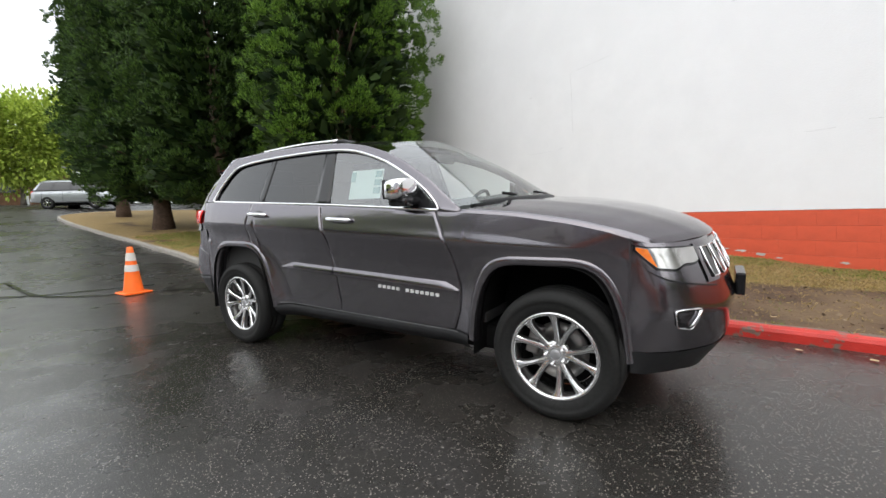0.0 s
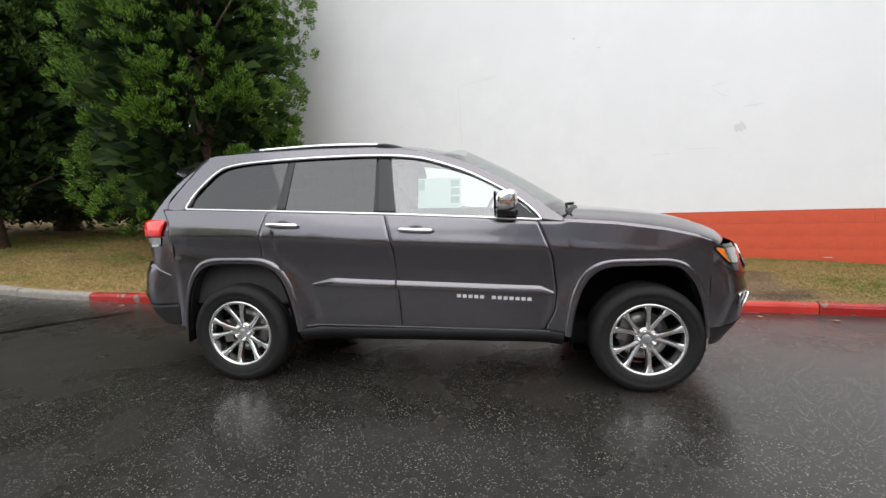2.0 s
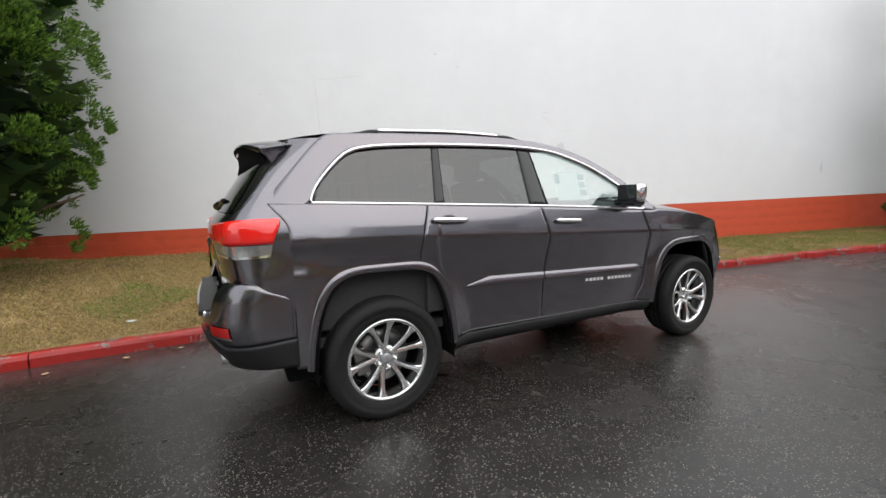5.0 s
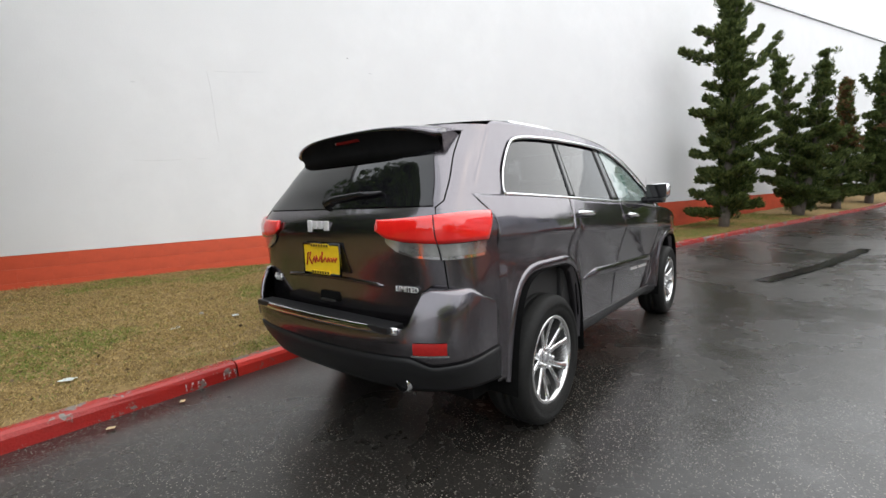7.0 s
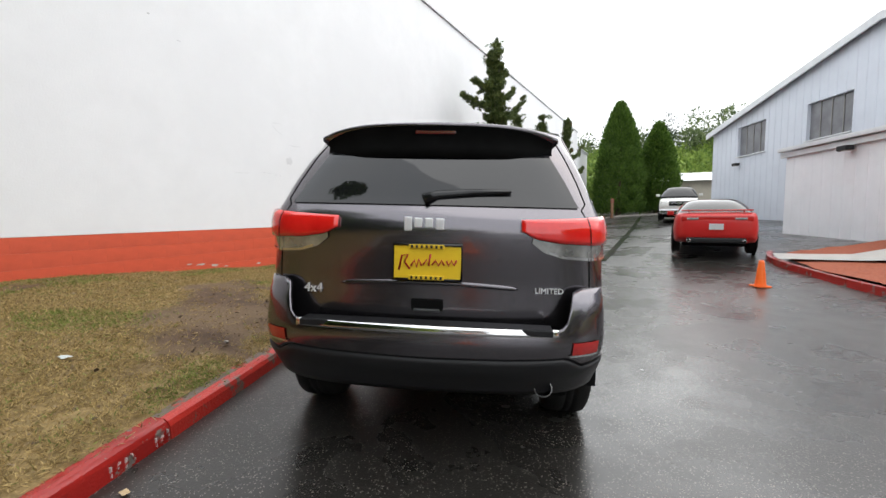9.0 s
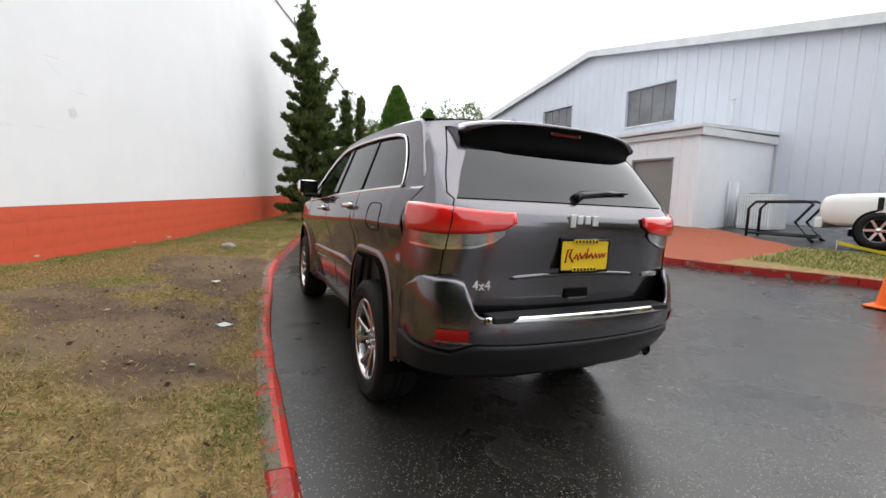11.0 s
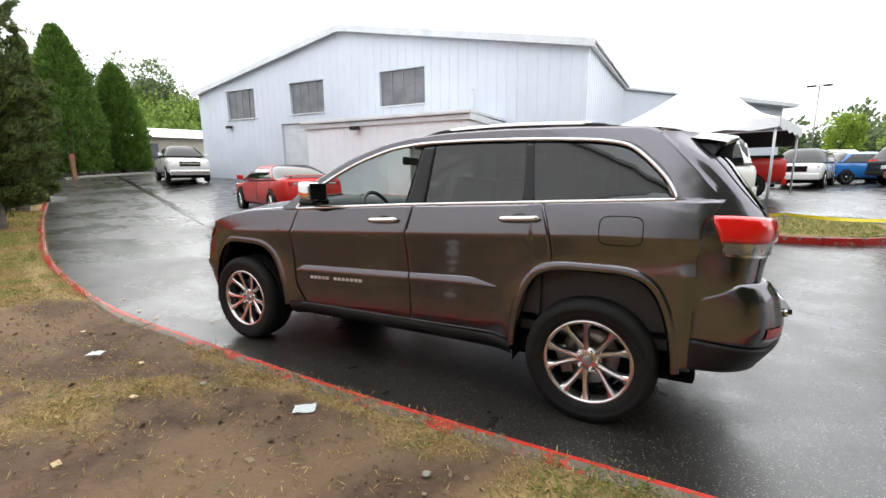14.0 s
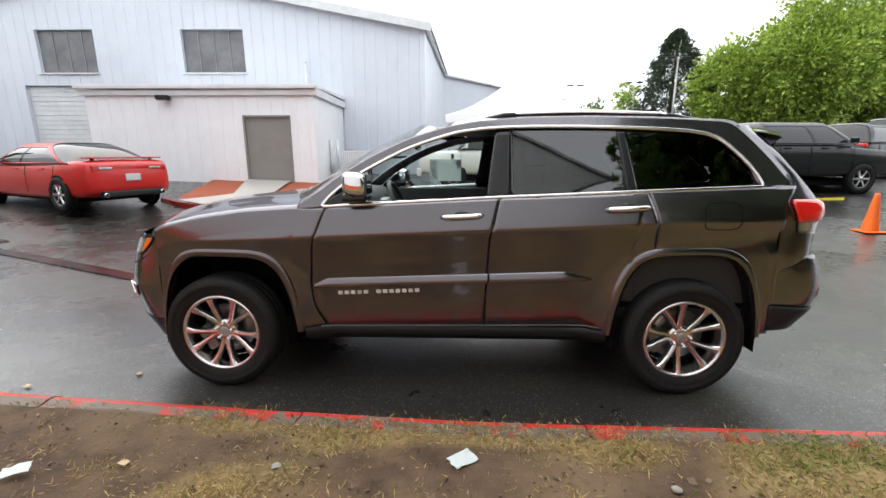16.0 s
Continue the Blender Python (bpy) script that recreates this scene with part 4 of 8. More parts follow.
def build_suv():
    car = thing("sport_utility_vehicle", "dark granite-grey metallic sport utility vehicle, wet, with chrome trim", "car")
    car.matrix_world = ROAD_TILT
    # flanks
    names = ["rear_quarter", "rear_door", "front_door", "front_fender"]
    for i, (cols, rows) in enumerate(((56, 44), (40, 44), (48, 44), (60, 44))):
        v, f = flank_panel(i, cols, rows)
        both_sides(names[i], v, f, M["paint"], car, thick=0.012)
    # dark closing panel behind the shut lines
    v = []
    for a in range(121):
        x = -0.5 + 3.8 * a / 120
        for z in (max(0.40, arch_z(x, 0.01)), 0.9, curve(BELT, x) - 0.02):
            v.append((x, side_y(x, max(z, 0.42)) - 0.03, max(z, 0.42)))
    both_sides("inner_flank", v, grid_faces(121, 3, 0, True), M["underside"], car)
    # frame over the side windows, and the rear pillar
    v = []
    xs = [2.36 - 2.26 * a / 86 for a in range(87)]
    for x in xs:
        lo = curve(WTOP, x) if -0.385 < x < 2.215 else curve(BELT, x)
        hi = max(smooth(REDGE, x, 0.05), lo + 0.003)
        for b in range(7):
            z = lo + (hi - lo) * b / 6
            v.append((x, side_y(x, z), z))
    low = spline([(0.1, curve(WTOP, 0.1), 0), (-0.02, 1.622, 0), (-0.13, 1.595, 0), (-0.22, 1.53, 0), (-0.32, 1.425, 0), (-0.385, 1.303, 0), (-0.598, 1.3085, 0)], 36)
    high = spline([(0.1, smooth(REDGE, 0.1, 0.05), 0), (-0.08, 1.703, 0), (-0.25, 1.69, 0), (-0.35, 1.61, 0), (-0.46, 1.49, 0), (-0.565, 1.37, 0), (-0.60, 1.31, 0)], 36)
    for a, b in zip(low[1:], high[1:]):
        for k in range(7):
            q = a.lerp(b, k / 6)
            v.append((q.x, side_y(q.x, q.y), q.y))
    both_sides("window_frame", v, grid_faces(123, 7), M["paint"], car, thick=0.02)
    # side glass, with the front left window wound down
    def glass(x0, x1, n, lean0=0.0, lean1=0.0):
        v = []
        for a in range(n + 1):
            for b in range(9):
                x = x0 + (x1 - x0) * a / n
                lo, hi = curve(BELT, x) - 0.03, curve(WTOP, x) + 0.02
                z = lo + (hi - lo) * b / 8
                x += (lean0 + (lean1 - lean0) * a / n) * (b / 8 - 0.5)
                v.append((x, side_y(x, z) - 0.016, z))
        return v, grid_faces(n + 1, 9, 0, True)
    v, f = glass(-0.36, 0.385, 24, 0, 0.06)
    both_sides("quarter_window", v, f, M["pane_tint"], car, "dark privacy glass")
    v, f = glass(0.42, 1.085, 16)
    both_sides("rear_side_window", v, f, M["pane_tint"], car, "dark privacy glass")
    v, f = glass(1.165, 2.20, 30)
    put("front_side_window", mesh("front_side_window", [(x, -y, z) for x, y, z in v], [q[::-1] for q in f], M["pane"], True), car, "closed clear green-tinted side window")
    # pillars between the windows
    for x0, x1, l0, l1 in ((0.375, 0.43, 0.06, 0.04), (1.075, 1.205, 0.0, -0.06)):
        v = []
        for a in range(5):
            for b in range(9):
                t = b / 8
                x = x0 + (x1 - x0) * a / 4 + (l0 + (l1 - l0) * a / 4) * (t - 0.5)
                lo, hi = curve(BELT, x) - 0.01, curve(WTOP, x) + 0.008
                z = lo + (hi - lo) * t
                v.append((x, side_y(x, z) - 0.008, z))
        both_sides("pillar", v, grid_faces(5, 9, 0, True), M["gloss_black"], car, "dark pillar between side windows", thick=0.02)
    # chrome round the side windows
    ring = [(x, z) for x, z in WTOP[1:-1]]
    ring = [(-0.38, 1.305)] + ring + [(2.205, 1.196), (2.19, 1.186)] + [(2.19 - 2.54 * k / 16, curve(BELT, 2.19 - 2.54 * k / 16) + 0.004) for k in range(1, 17)]
    pts = [Vector((x, side_y(x, z) + 0.004, z)) for x, z in spline_closed(ring, 170)]
    for s in (1, -1):
        put("window_trim", tube_me("window_trim", [(p.x, p.y * s, p.z) for p in pts], 0.0105, M["chrome"], 8, True, 0.5), car, "bright chrome window surround")
    # roof
    v = []
    for a in range(41):
        t = a / 40
        xe, xc = -0.26 + (1.52 + 0.26) * t, -0.45 + (1.66 + 0.45) * t
        ze = smooth(REDGE, xe, 0.05)
        ye = side_y(max(xe, -0.5), ze)
        zc = ze + 0.046 * min(1, 0.15 + t * 3.2) + 0.006 * math.sin(t * math.pi)
        if xc > 1.3:
            zc -= 0.02 * ((xc - 1.3) / 0.36) ** 2
        for b in range(-12, 13):
            s = b / 12
            k = abs(s) ** 2.6
            v.append((xc + (xe - xc) * s * s, ye * s, zc + (ze - zc) * k))
    roof = put("roof", mesh("roof", v, grid_faces(41, 25), M["paint"], True), car)
    # windscreen
    v = []
    for a in range(21):
        t = a / 20
        xe, xc = 1.53 + (2.345 - 1.53) * t, 1.67 + (2.52 - 1.67) * t
        ze = smooth(REDGE, xe, 0.05)
        ye = side_y(xe, ze) - 0.004
        zc = 1.722 - 0.477 * t + 0.02 * math.sin(t * math.pi)
        for b in range(-10, 11):
            s = b / 10
            v.append((xc + (xe - xc) * s * s, ye * s, zc + (ze - zc) * s * s))
    put("windscreen", mesh("windscreen", v, grid_faces(21, 21), M["pane"], True), car, "clear green-tinted windscreen")
    # bonnet
    v = []
    for a in range(32):
        t = min(a, 30) / 30
        xe, xc = 2.35 + (3.372 - 2.35) * t, 2.525 + (3.628 - 2.525) * t
        ze = curve(BELT, min(xe, 3.3)) + 0.004 - 0.030 * max(0, t - 0.93) / 0.07
        ye = side_y(min(xe, 3.3), min(ze, 1.2)) - 0.010 - 0.075 * max(0, t - 0.85) / 0.15
        zc = smooth([(2.5, 1.235), (2.8, 1.222), (3.1, 1.190), (3.3, 1.150), (3.45, 1.103), (3.55, 1.060), (3.60, 1.028), (3.632, 0.996)], xc, 0.03)
        for b in range(-15, 16):
            s = max(-14, min(14, b)) / 14
            fold = -0.03 if abs(b) == 15 or a == 31 else 0.0
            k = 0.75 * s * s + 0.25 * abs(s) ** 6
            bulge = 0.012 * math.exp(-((abs(s) - 0.52) / 0.08) ** 2) * (1 - t * 0.6)
            v.append((xc + (xe - xc) * s * s, ye * s, zc + (ze - zc) * k + bulge + fold))
    put("bonnet", mesh("bonnet", v, grid_faces(32, 31), M["paint"], True), car)
    put("cowl", tube_me("cowl", [(2.36 + 0.19 * (1 - (k / 8) ** 2), 0.72 * k / 8, 1.205 + 0.02 * (1 - (k / 8) ** 2)) for k in range(-8, 9)], 0.03, M["plastic"], 8), car)
    for y0, y1 in ((0.62, 0.05), (0.02, -0.52)):
        put("wiper", tube_me("wiper", [(2.42, y0, 1.235), (2.46, (y0 + y1) / 2, 1.262), (2.475, y1, 1.275)], 0.011, M["gloss_black"], 6), car)
    # front end
    v, f = patch(FRONT, -1, 1, 0.44, 0.997, 56, 26, 0.0, lambda u: 0.435 + 0.01 * abs(u), lambda u: 0.992 + 0.012 * abs(u) ** 3)
    put("front_bumper", mesh("front_bumper", v, f, M["paint"], True), car)
    v, f = patch(FRONT, -1, 1, 0.24, 0.415, 48, 6, 0.004, lambda u: 0.285 + 0.05 * abs(u), lambda u: 0.44 + 0.01 * abs(u))
    put("front_valance", mesh("front_valance", v, f, M["plastic"], True), car, "dark plastic lower valance")
    for s in (1, -1):
        low = lambda u: curve([(0.40, 0.902), (0.46, 0.888), (0.54, 0.892), (0.62, 0.868), (0.78, 0.879), (0.975, 0.972)], u)
        high = lambda u: curve([(0.40, 0.962), (0.62, 0.968), (0.85, 0.973), (0.975, 0.985)], u)
        v, f = patch(FRONT, 0.40, 0.965, 0.9, 1.0, 28, 6, 0.006, low, high)
        lamp = put("headlamp", mesh("headlamp", [(x, y * s, z) for x, y, z in v], f, M["lens_clear"], True), car, "clear headlamp with an amber side marker")
        v, f = patch(FRONT, 0.776, 0.962, 0.9, 1.0, 14, 6, 0.011, lambda u: low(u) + 0.003, lambda u: max(low(u) + 0.004, min(high(u) - 0.004, 0.88 + (u - 0.775) * 1.2)))
        put("side_marker", mesh("side_marker", [(x, y * s, z) for x, y, z in v], f, M["lens_amber"], True), lamp, "amber side marker lens")
        v, f = patch(FRONT, 0.37, 0.985, 0.9, 1.0, 24, 6, 0.002, lambda u: low(u) - 0.012, lambda u: high(u) + 0.008)
        put("headlamp_bezel", mesh("headlamp_bezel", [(x, y * s, z) for x, y, z in v], f, M["gloss_black"], True), lamp)
        v, f = patch(FRONT, 0.33, 0.86, 0.86, 0.9, 22, 3, 0.0035, lambda u: curve([(0.33, 0.757), (0.70, 0.815), (0.86, 0.862)], u), lambda u: curve([(0.33, 0.765), (0.70, 0.823), (0.86, 0.868)], u))
        put("lamp_shelf", mesh("lamp_shelf", [(x, y * s, z) for x, y, z in v], f, M["plastic"], True), lamp)
        loop = spline_closed([(0.675, 0.665), (0.59, 0.672), (0.505, 0.668), (0.515, 0.63), (0.55, 0.57), (0.60, 0.572), (0.65, 0.582), (0.668, 0.62)], 24)
        ring = [FRONT(u, z) + Vector((0.006, 0.003, 0)) for u, z in loop]
        fog = put("fog_lamp", tube_me("fog_lamp", [(p.x, p.y * s, p.z) for p in ring], 0.0045, M["chrome"], 8, True), car, "fog lamp in a thin chrome ring")
        bar = [FRONT(u, z) + Vector((0.008, 0.003, 0)) for u, z in ((0.515, 0.662), (0.53, 0.63), (0.552, 0.597), (0.575, 0.58))]
        put("fog_lamp_bar", tube_me("fog_lamp_bar", [(p.x, p.y * s, p.z) for p in bar], 0.010, M["chrome"], 8), fog, "chrome accent bar")
        c = sum(ring, Vector()) / 24
        fan = [(c.x - 0.004, c.y * s, c.z)] + [(p.x - 0.004, p.y * s, p.z) for p in ring]
        put("fog_lamp_recess", mesh("fog_lamp_recess", fan, [(0, 1 + k, 1 + (k + 1) % 24) for k in range(24)], M["gloss_black"]), fog)
    # grille: seven slots in chrome frames
    v, f = patch(FRONT, -0.40, 0.40, 0.785, 0.978, 30, 6, 0.008)
    grille = put("grille", mesh("grille", v, f, M["paint"], True), car, "seven-slot grille with chrome surrounds")
    for k in range(-3, 4):
        u = k * 0.108
        pts = []
        for du, z in ((-0.030, 0.81), (-0.036, 0.88), (-0.034, 0.958), (0.034, 0.958), (0.036, 0.88), (0.030, 0.81)):
            p = FRONT(abs(u + du), z)
            pts.append((p.x + 0.016, p.y if u + du >= 0 else -p.y, z))
        slot = put("grille_slot", mesh("grille_slot", pts, [tuple(range(6))], M["gloss_black"]), grille)
        put("slot_frame", tube_me("slot_frame", pts, 0.0055, M["chrome"], 6, True), slot)
    put("tow_hook_cover", box_me("tow_hook_cover", (0.05, 0.30, 0.13), M["gloss_black"], 0.012, (3.775, 0, 0.70)), car, "black front plate holder")
    # rear end
    v, f = patch(REAR, -1, 1, 0.70, 1.668, 60, 40)
    put("tailgate", mesh("tailgate", v, f, M["paint"], True), car)
    v, f = patch(REAR, -0.585, 0.585, 1.28, 1.60, 34, 10, 0.006, lambda u: 1.257, lambda u: 1.58, 0.40)
    rw = put("rear_window", mesh("rear_window", v, f, M["tint"], True), car, "dark rear window with a wiper")
    put("rear_wiper", tube_me("rear_wiper", [(-0.825, 0.03, 1.285), (-0.80, -0.03, 1.305), (-0.79, -0.20, 1.322), (-0.785, -0.37, 1.330)], [0.026, 0.024, 0.018, 0.008], M["gloss_black"], 8), rw, "black rear wiper")
    # spoiler
    v = []
    for a in range(-16, 17):
        s = a / 16
        y = 0.60 * s
        dz, dx = -0.045 * s ** 4 - 0.012 * s * s, 0.05 * s * s + 0.05 * abs(s) ** 6
        for x, z in ((-0.30, 1.704), (-0.45, 1.696), (-0.60, 1.680), (-0.688, 1.662), (-0.697, 1.653), (-0.690, 1.640), (-0.655, 1.610), (-0.640, 1.560), (-0.56, 1.56), (-0.42, 1.65)):
            v.append((x + dx, y * (1 if z > 1.63 else 0.95), z + dz))
    sp = put("rear_spoiler", mesh("rear_spoiler", v, grid_faces(33, 10, 0, True) + [tuple(range(10)), tuple(range(320, 330))[::-1]], M["paint"], True), car, "roof spoiler with a brake lamp")
    v = []
    for a in range(-16, 17):
        s = a / 16
        dz, dx = -0.045 * s ** 4 - 0.012 * s * s, 0.05 * s * s + 0.05 * abs(s) ** 6
        drop = 0.150 * (1 - 0.55 * abs(s) ** 5)
        for x, z in ((-0.694, 1.646), (-0.672, 1.612), (-0.668, 1.646 - drop * 0.62), (-0.680, 1.646 - drop), (-0.60, 1.646 - drop)):
            v.append((x + dx - 0.004, 0.572 * s, z + dz))
    # matte near-black panel; the shade under the overhang is in its colour
    put("spoiler_underside", mesh("spoiler_underside", v, grid_faces(33, 5, 0, True), M["underside"], True), sp, "black panel under the spoiler, darkened for its shade")
    put("brake_lamp", box_me("brake_lamp", (0.03, 0.20, 0.022), M["lens_deep"], 0.006, (-0.668, 0, 1.618)), sp, "dark red high brake lamp")
    # tail lamps
    for s in (1, -1):
        top = lambda u: curve([(0.30, 1.195), (0.6, 1.213), (0.8, 1.224), (1, 1.225)], u)
        mid = lambda u: curve([(0.29, 1.150), (0.33, 1.120), (0.42, 1.104), (0.6, 1.098), (1, 1.105)], u)
        bot = lambda u: curve([(0.30, 1.12), (0.36, 1.06), (0.44, 1.032), (0.62, 1.022), (0.85, 1.03), (1, 1.05)], u)
        v, f = patch(REAR, 0.285, 0.905, 0, 0, 36, 6, 0.012, mid, top, -0.55)
        lamp = put("tail_lamp", mesh("tail_lamp", [(x, y * s, z) for x, y, z in v], f if s > 0 else [q[::-1] for q in f], M["lens_red"], True), car, "red and clear tail lamp")
        m = lamp.modifiers.new("thickness", "SOLIDIFY")
        m.thickness, m.offset = 0.014, 0
        v, f = patch(REAR, 0.32, 0.875, 0, 0, 26, 5, 0.008, bot, lambda u: mid(u) - 0.004, -0.45)
        put("reversing_lens", mesh("reversing_lens", [(x, y * s, z) for x, y, z in v], f, M["lens_clear"], True), lamp, "clear reversing lens")
        v, f = patch(REAR, 0.38, 0.865, 0, 0, 26, 2, 0.013, lambda u: bot(u) + 0.002, lambda u: bot(u) + 0.014)
        put("lens_trim", mesh("lens_trim", [(x, y * s, z) for x, y, z in v], f, M["chrome"], True), lamp)
        v, f = patch(REAR, 0.585, 0.592, 0, 0, 1, 8, 0.021, bot, top)
        put("lamp_gap", mesh("lamp_gap", [(x, y * s, z) for x, y, z in v], f, M["gloss_black"], True), lamp)
        edge = [REAR(u, z) for u, z in [(0.67, 1.62 - 0.34 * k / 10) for k in range(11)] + [(0.60, 1.25 - 0.45 * k / 10) for k in range(11)]]
        put("tailgate_gap", tube_me("tailgate_gap", [(p.x + 0.001, p.y * s, p.z) for p in edge], 0.004, M["underside"], 6), car)
    # number board, badges
    plate = put("licence_plate", box_me("licence_plate", (0.012, 0.305, 0.152), M["yellow"], 0.004, (-0.885, -0.003, 1.0)), car, "yellow dealer plate with red script strokes")
    put("plate_frame", tube_me("plate_frame", [(-0.888, -0.157, 0.922), (-0.888, 0.152, 0.922), (-0.888, 0.152, 1.080), (-0.888, -0.157, 1.080)], 0.0085, M["gloss_black"], 6, True), plate)
    for z, w in ((1.072, 0.16), (0.932, 0.16)):
        put("frame_bar", box_me("frame_bar", (0.012, w, 0.020), M["yellow"], 0.003, (-0.891, 0.0, z)), plate)
        for k in range(7):
            put("print_bar", box_me("print_bar", (0.003, 0.010, 0.013), M["ink_black"], 0, (-0.8985, -0.066 + k * 0.022, z)), plate)
    strokes = [[(0.125, 0.965), (0.112, 1.03), (0.085, 1.035), (0.10, 1.0), (0.075, 0.97)], [(0.07, 0.985), (0.055, 1.01), (0.045, 0.98), (0.035, 1.015), (0.022, 0.985)], [(0.015, 0.99), (0.0, 1.015), (-0.01, 0.985), (-0.018, 1.04)],
               [(-0.025, 0.99), (-0.04, 1.012), (-0.055, 0.988), (-0.068, 1.012), (-0.08, 0.99)], [(-0.09, 1.012), (-0.10, 0.99), (-0.112, 1.012), (-0.125, 0.992), (-0.135, 1.015)]]
    for k in strokes:
        put("script_stroke", tube_me("script_stroke", [(-0.8925, y, z) for y, z in k], 0.0048, M["ink_red"], 6), plate)
    for y, w, h, z in ((0.088, 0.034, 0.062, 1.172), (0.042, 0.036, 0.042, 1.178), (-0.006, 0.036, 0.042, 1.178), (-0.056, 0.038, 0.050, 1.174)):
        put("rear_badge", box_me("rear_badge", (0.012, w, h), M["badge"], 0.005, (rear_at(y, z).x - 0.004, y, z), 3), car, "bright badge block")
    to_rear = Matrix(((0, 0, -1, 0), (-1, 0, 0, 0), (0, 1, 0, 0), (0, 0, 0, 1)))
    word("drive_badge", "4x4", 0.062, M["badge"], car, Matrix.Translation(rear_at(0.553, 0.853) + Vector((-0.006, 0, 0))) @ Matrix.Rotation(radians(-5), 4, "Z") @ to_rear, label="chrome 4x4 lettering")
    word("trim_badge", "LIMITED", 0.036, M["badge"], car, Matrix.Translation(rear_at(-0.553, 0.882) + Vector((-0.006, 0, 0))) @ Matrix.Rotation(radians(6), 4, "Z") @ to_rear, label="chrome LIMITED lettering")
    # near-black box on the surface; the handle recess's shade is in its colour
    put("latch_cover", box_me("latch_cover", (0.02, 0.15, 0.052), M["underside"], 0.008, (-0.846, 0.0, 0.800)), car)
    put("tailgate_handle", box_me("tailgate_handle", (0.03, 0.12, 0.012), M["alloy_dark"], 0.004, (-0.852, 0.0, 0.778)), car)
    # shelf pressed into the tailgate under the plate
    shelf = [(y, 0.905 - 0.018 * (y / 0.42) ** 2) for y in [-0.42 + 0.84 * k / 20 for k in range(21)]]
    put("tailgate_crease", tube_me("tailgate_crease", [(rear_at(y, z).x + 0.004, y, z) for y, z in shelf], [0.003] + [0.013] * 19 + [0.003], M["paint"], 8), car)
    # rear bumper, stepped down under the tailgate
    ears = lambda u: curve([(0, 0.728), (0.42, 0.728), (0.455, 0.765), (0.49, 0.88), (0.54, 0.902), (0.8, 0.895), (1, 0.80)], abs(u))
    v, f = patch(BUMPER, -1, 1, 0, 0, 80, 12, 0.0, lambda u: curve([(0, 0.585), (0.45, 0.600), (0.56, 0.555), (1, 0.585)], abs(u)), ears)
    bumper = put("rear_bumper", mesh("rear_bumper", v, f, M["paint"], True), car)
    m = bumper.modifiers.new("thickness", "SOLIDIFY")
    m.thickness, m.offset = 0.018, -1
    v, f = patch(BUMPER, -1, 1, 0, 0, 64, 8, 0.006, lambda u: 0.405 + 0.02 * abs(u), lambda u: curve([(0, 0.582), (0.45, 0.597), (0.56, 0.552), (1, 0.582)], abs(u)))
    val = put("rear_valance", mesh("rear_valance", v, f, M["plastic"], True), car, "dark plastic lower rear valance")
    m = val.modifiers.new("thickness", "SOLIDIFY")
    m.thickness, m.offset = 0.03, -1
    v, f = patch(BUMPER, -0.40, 0.40, 0, 0, 40, 3, 0.006, lambda u: 0.700, lambda u: 0.732)
    strip = put("bumper_trim", mesh("bumper_trim", v, f, M["chrome"], True), car, "bright chrome bumper strip")
    m = strip.modifiers.new("thickness", "SOLIDIFY")
    m.thickness, m.offset = 0.02, 0
    put("bumper_step", box_me("bumper_step", (0.10, 1.12, 0.03), M["plastic"], 0.006, (-0.915, 0, 0.722)), car)
    for s in (1, -1):
        v, f = patch(BUMPER, 0.475, 0.645, 0, 0, 12, 5, 0.006, lambda u: 0.618 + 0.03 * max(0, 0.53 - u), lambda u: 0.672)
        refl = put("rear_reflector", mesh("rear_reflector", [(x, y * s, z) for x, y, z in v], f, M["lens_red_dark"], True), car, "dark red bumper reflector")
        v, f = patch(BUMPER, 0.465, 0.655, 0, 0, 12, 2, 0.008, lambda u: 0.609, lambda u: 0.618)
        put("reflector_trim", mesh("reflector_trim", [(x, y * s, z) for x, y, z in v], f, M["alloy"], True), refl)
    pipe = lathe_me("exhaust", [(0.036, 0.0), (0.040, 0.0), (0.040, 0.22), (0.034, 0.22), (0.034, 0.01)], M["chrome"], 24, "y")
    put("exhaust", pipe, car, "chrome exhaust tip", Matrix.Translation((-0.872, -0.54, 0.448)) @ Matrix.Rotation(radians(-90), 4, "Z"))
    # wheel arches
    for n, (c, h, t) in enumerate(ARCHES):
        v, cols = [], 60
        a0, a1 = c - h - 0.048, c + h + 0.048
        for k in range(cols + 1):
            ang = 0.14 + (math.pi - 0.28) * (1 - k / cols)
            def rim(grow):
                ca, sa = math.cos(ang), math.sin(ang)
                return c + (h + grow) * math.copysign(abs(ca) ** (2 / 4.5), ca), 0.30 + (t + grow - 0.30) * sa
            for grow, out in ((-0.005, -0.09), (-0.005, 0.002), (0.004, 0.007), (0.026, 0.010), (0.038, 0.007), (0.048, -0.003)):
                x, z = rim(grow)
                v.append((x, side_y(min(max(x, -0.5), 3.3), max(z, 0.42)) + out, z))
        both_sides("wheel_arch", v, grid_faces(cols + 1, 6), M["paint"], car)
        v = []
        for k in range(25):
            ca, sa = math.cos(math.pi * k / 24), math.sin(math.pi * k / 24)
            v += [(c + (h - 0.004) * math.copysign(abs(ca) ** (2 / 4.5), ca), y, 0.30 + (t - 0.303) * sa) for y in (0.45, 0.885)]
        both_sides("wheel_housing", v, grid_faces(25, 2), M["underside"], car)
        both_sides("housing_back", v[::2], [tuple(range(25))], M["underside"], car)
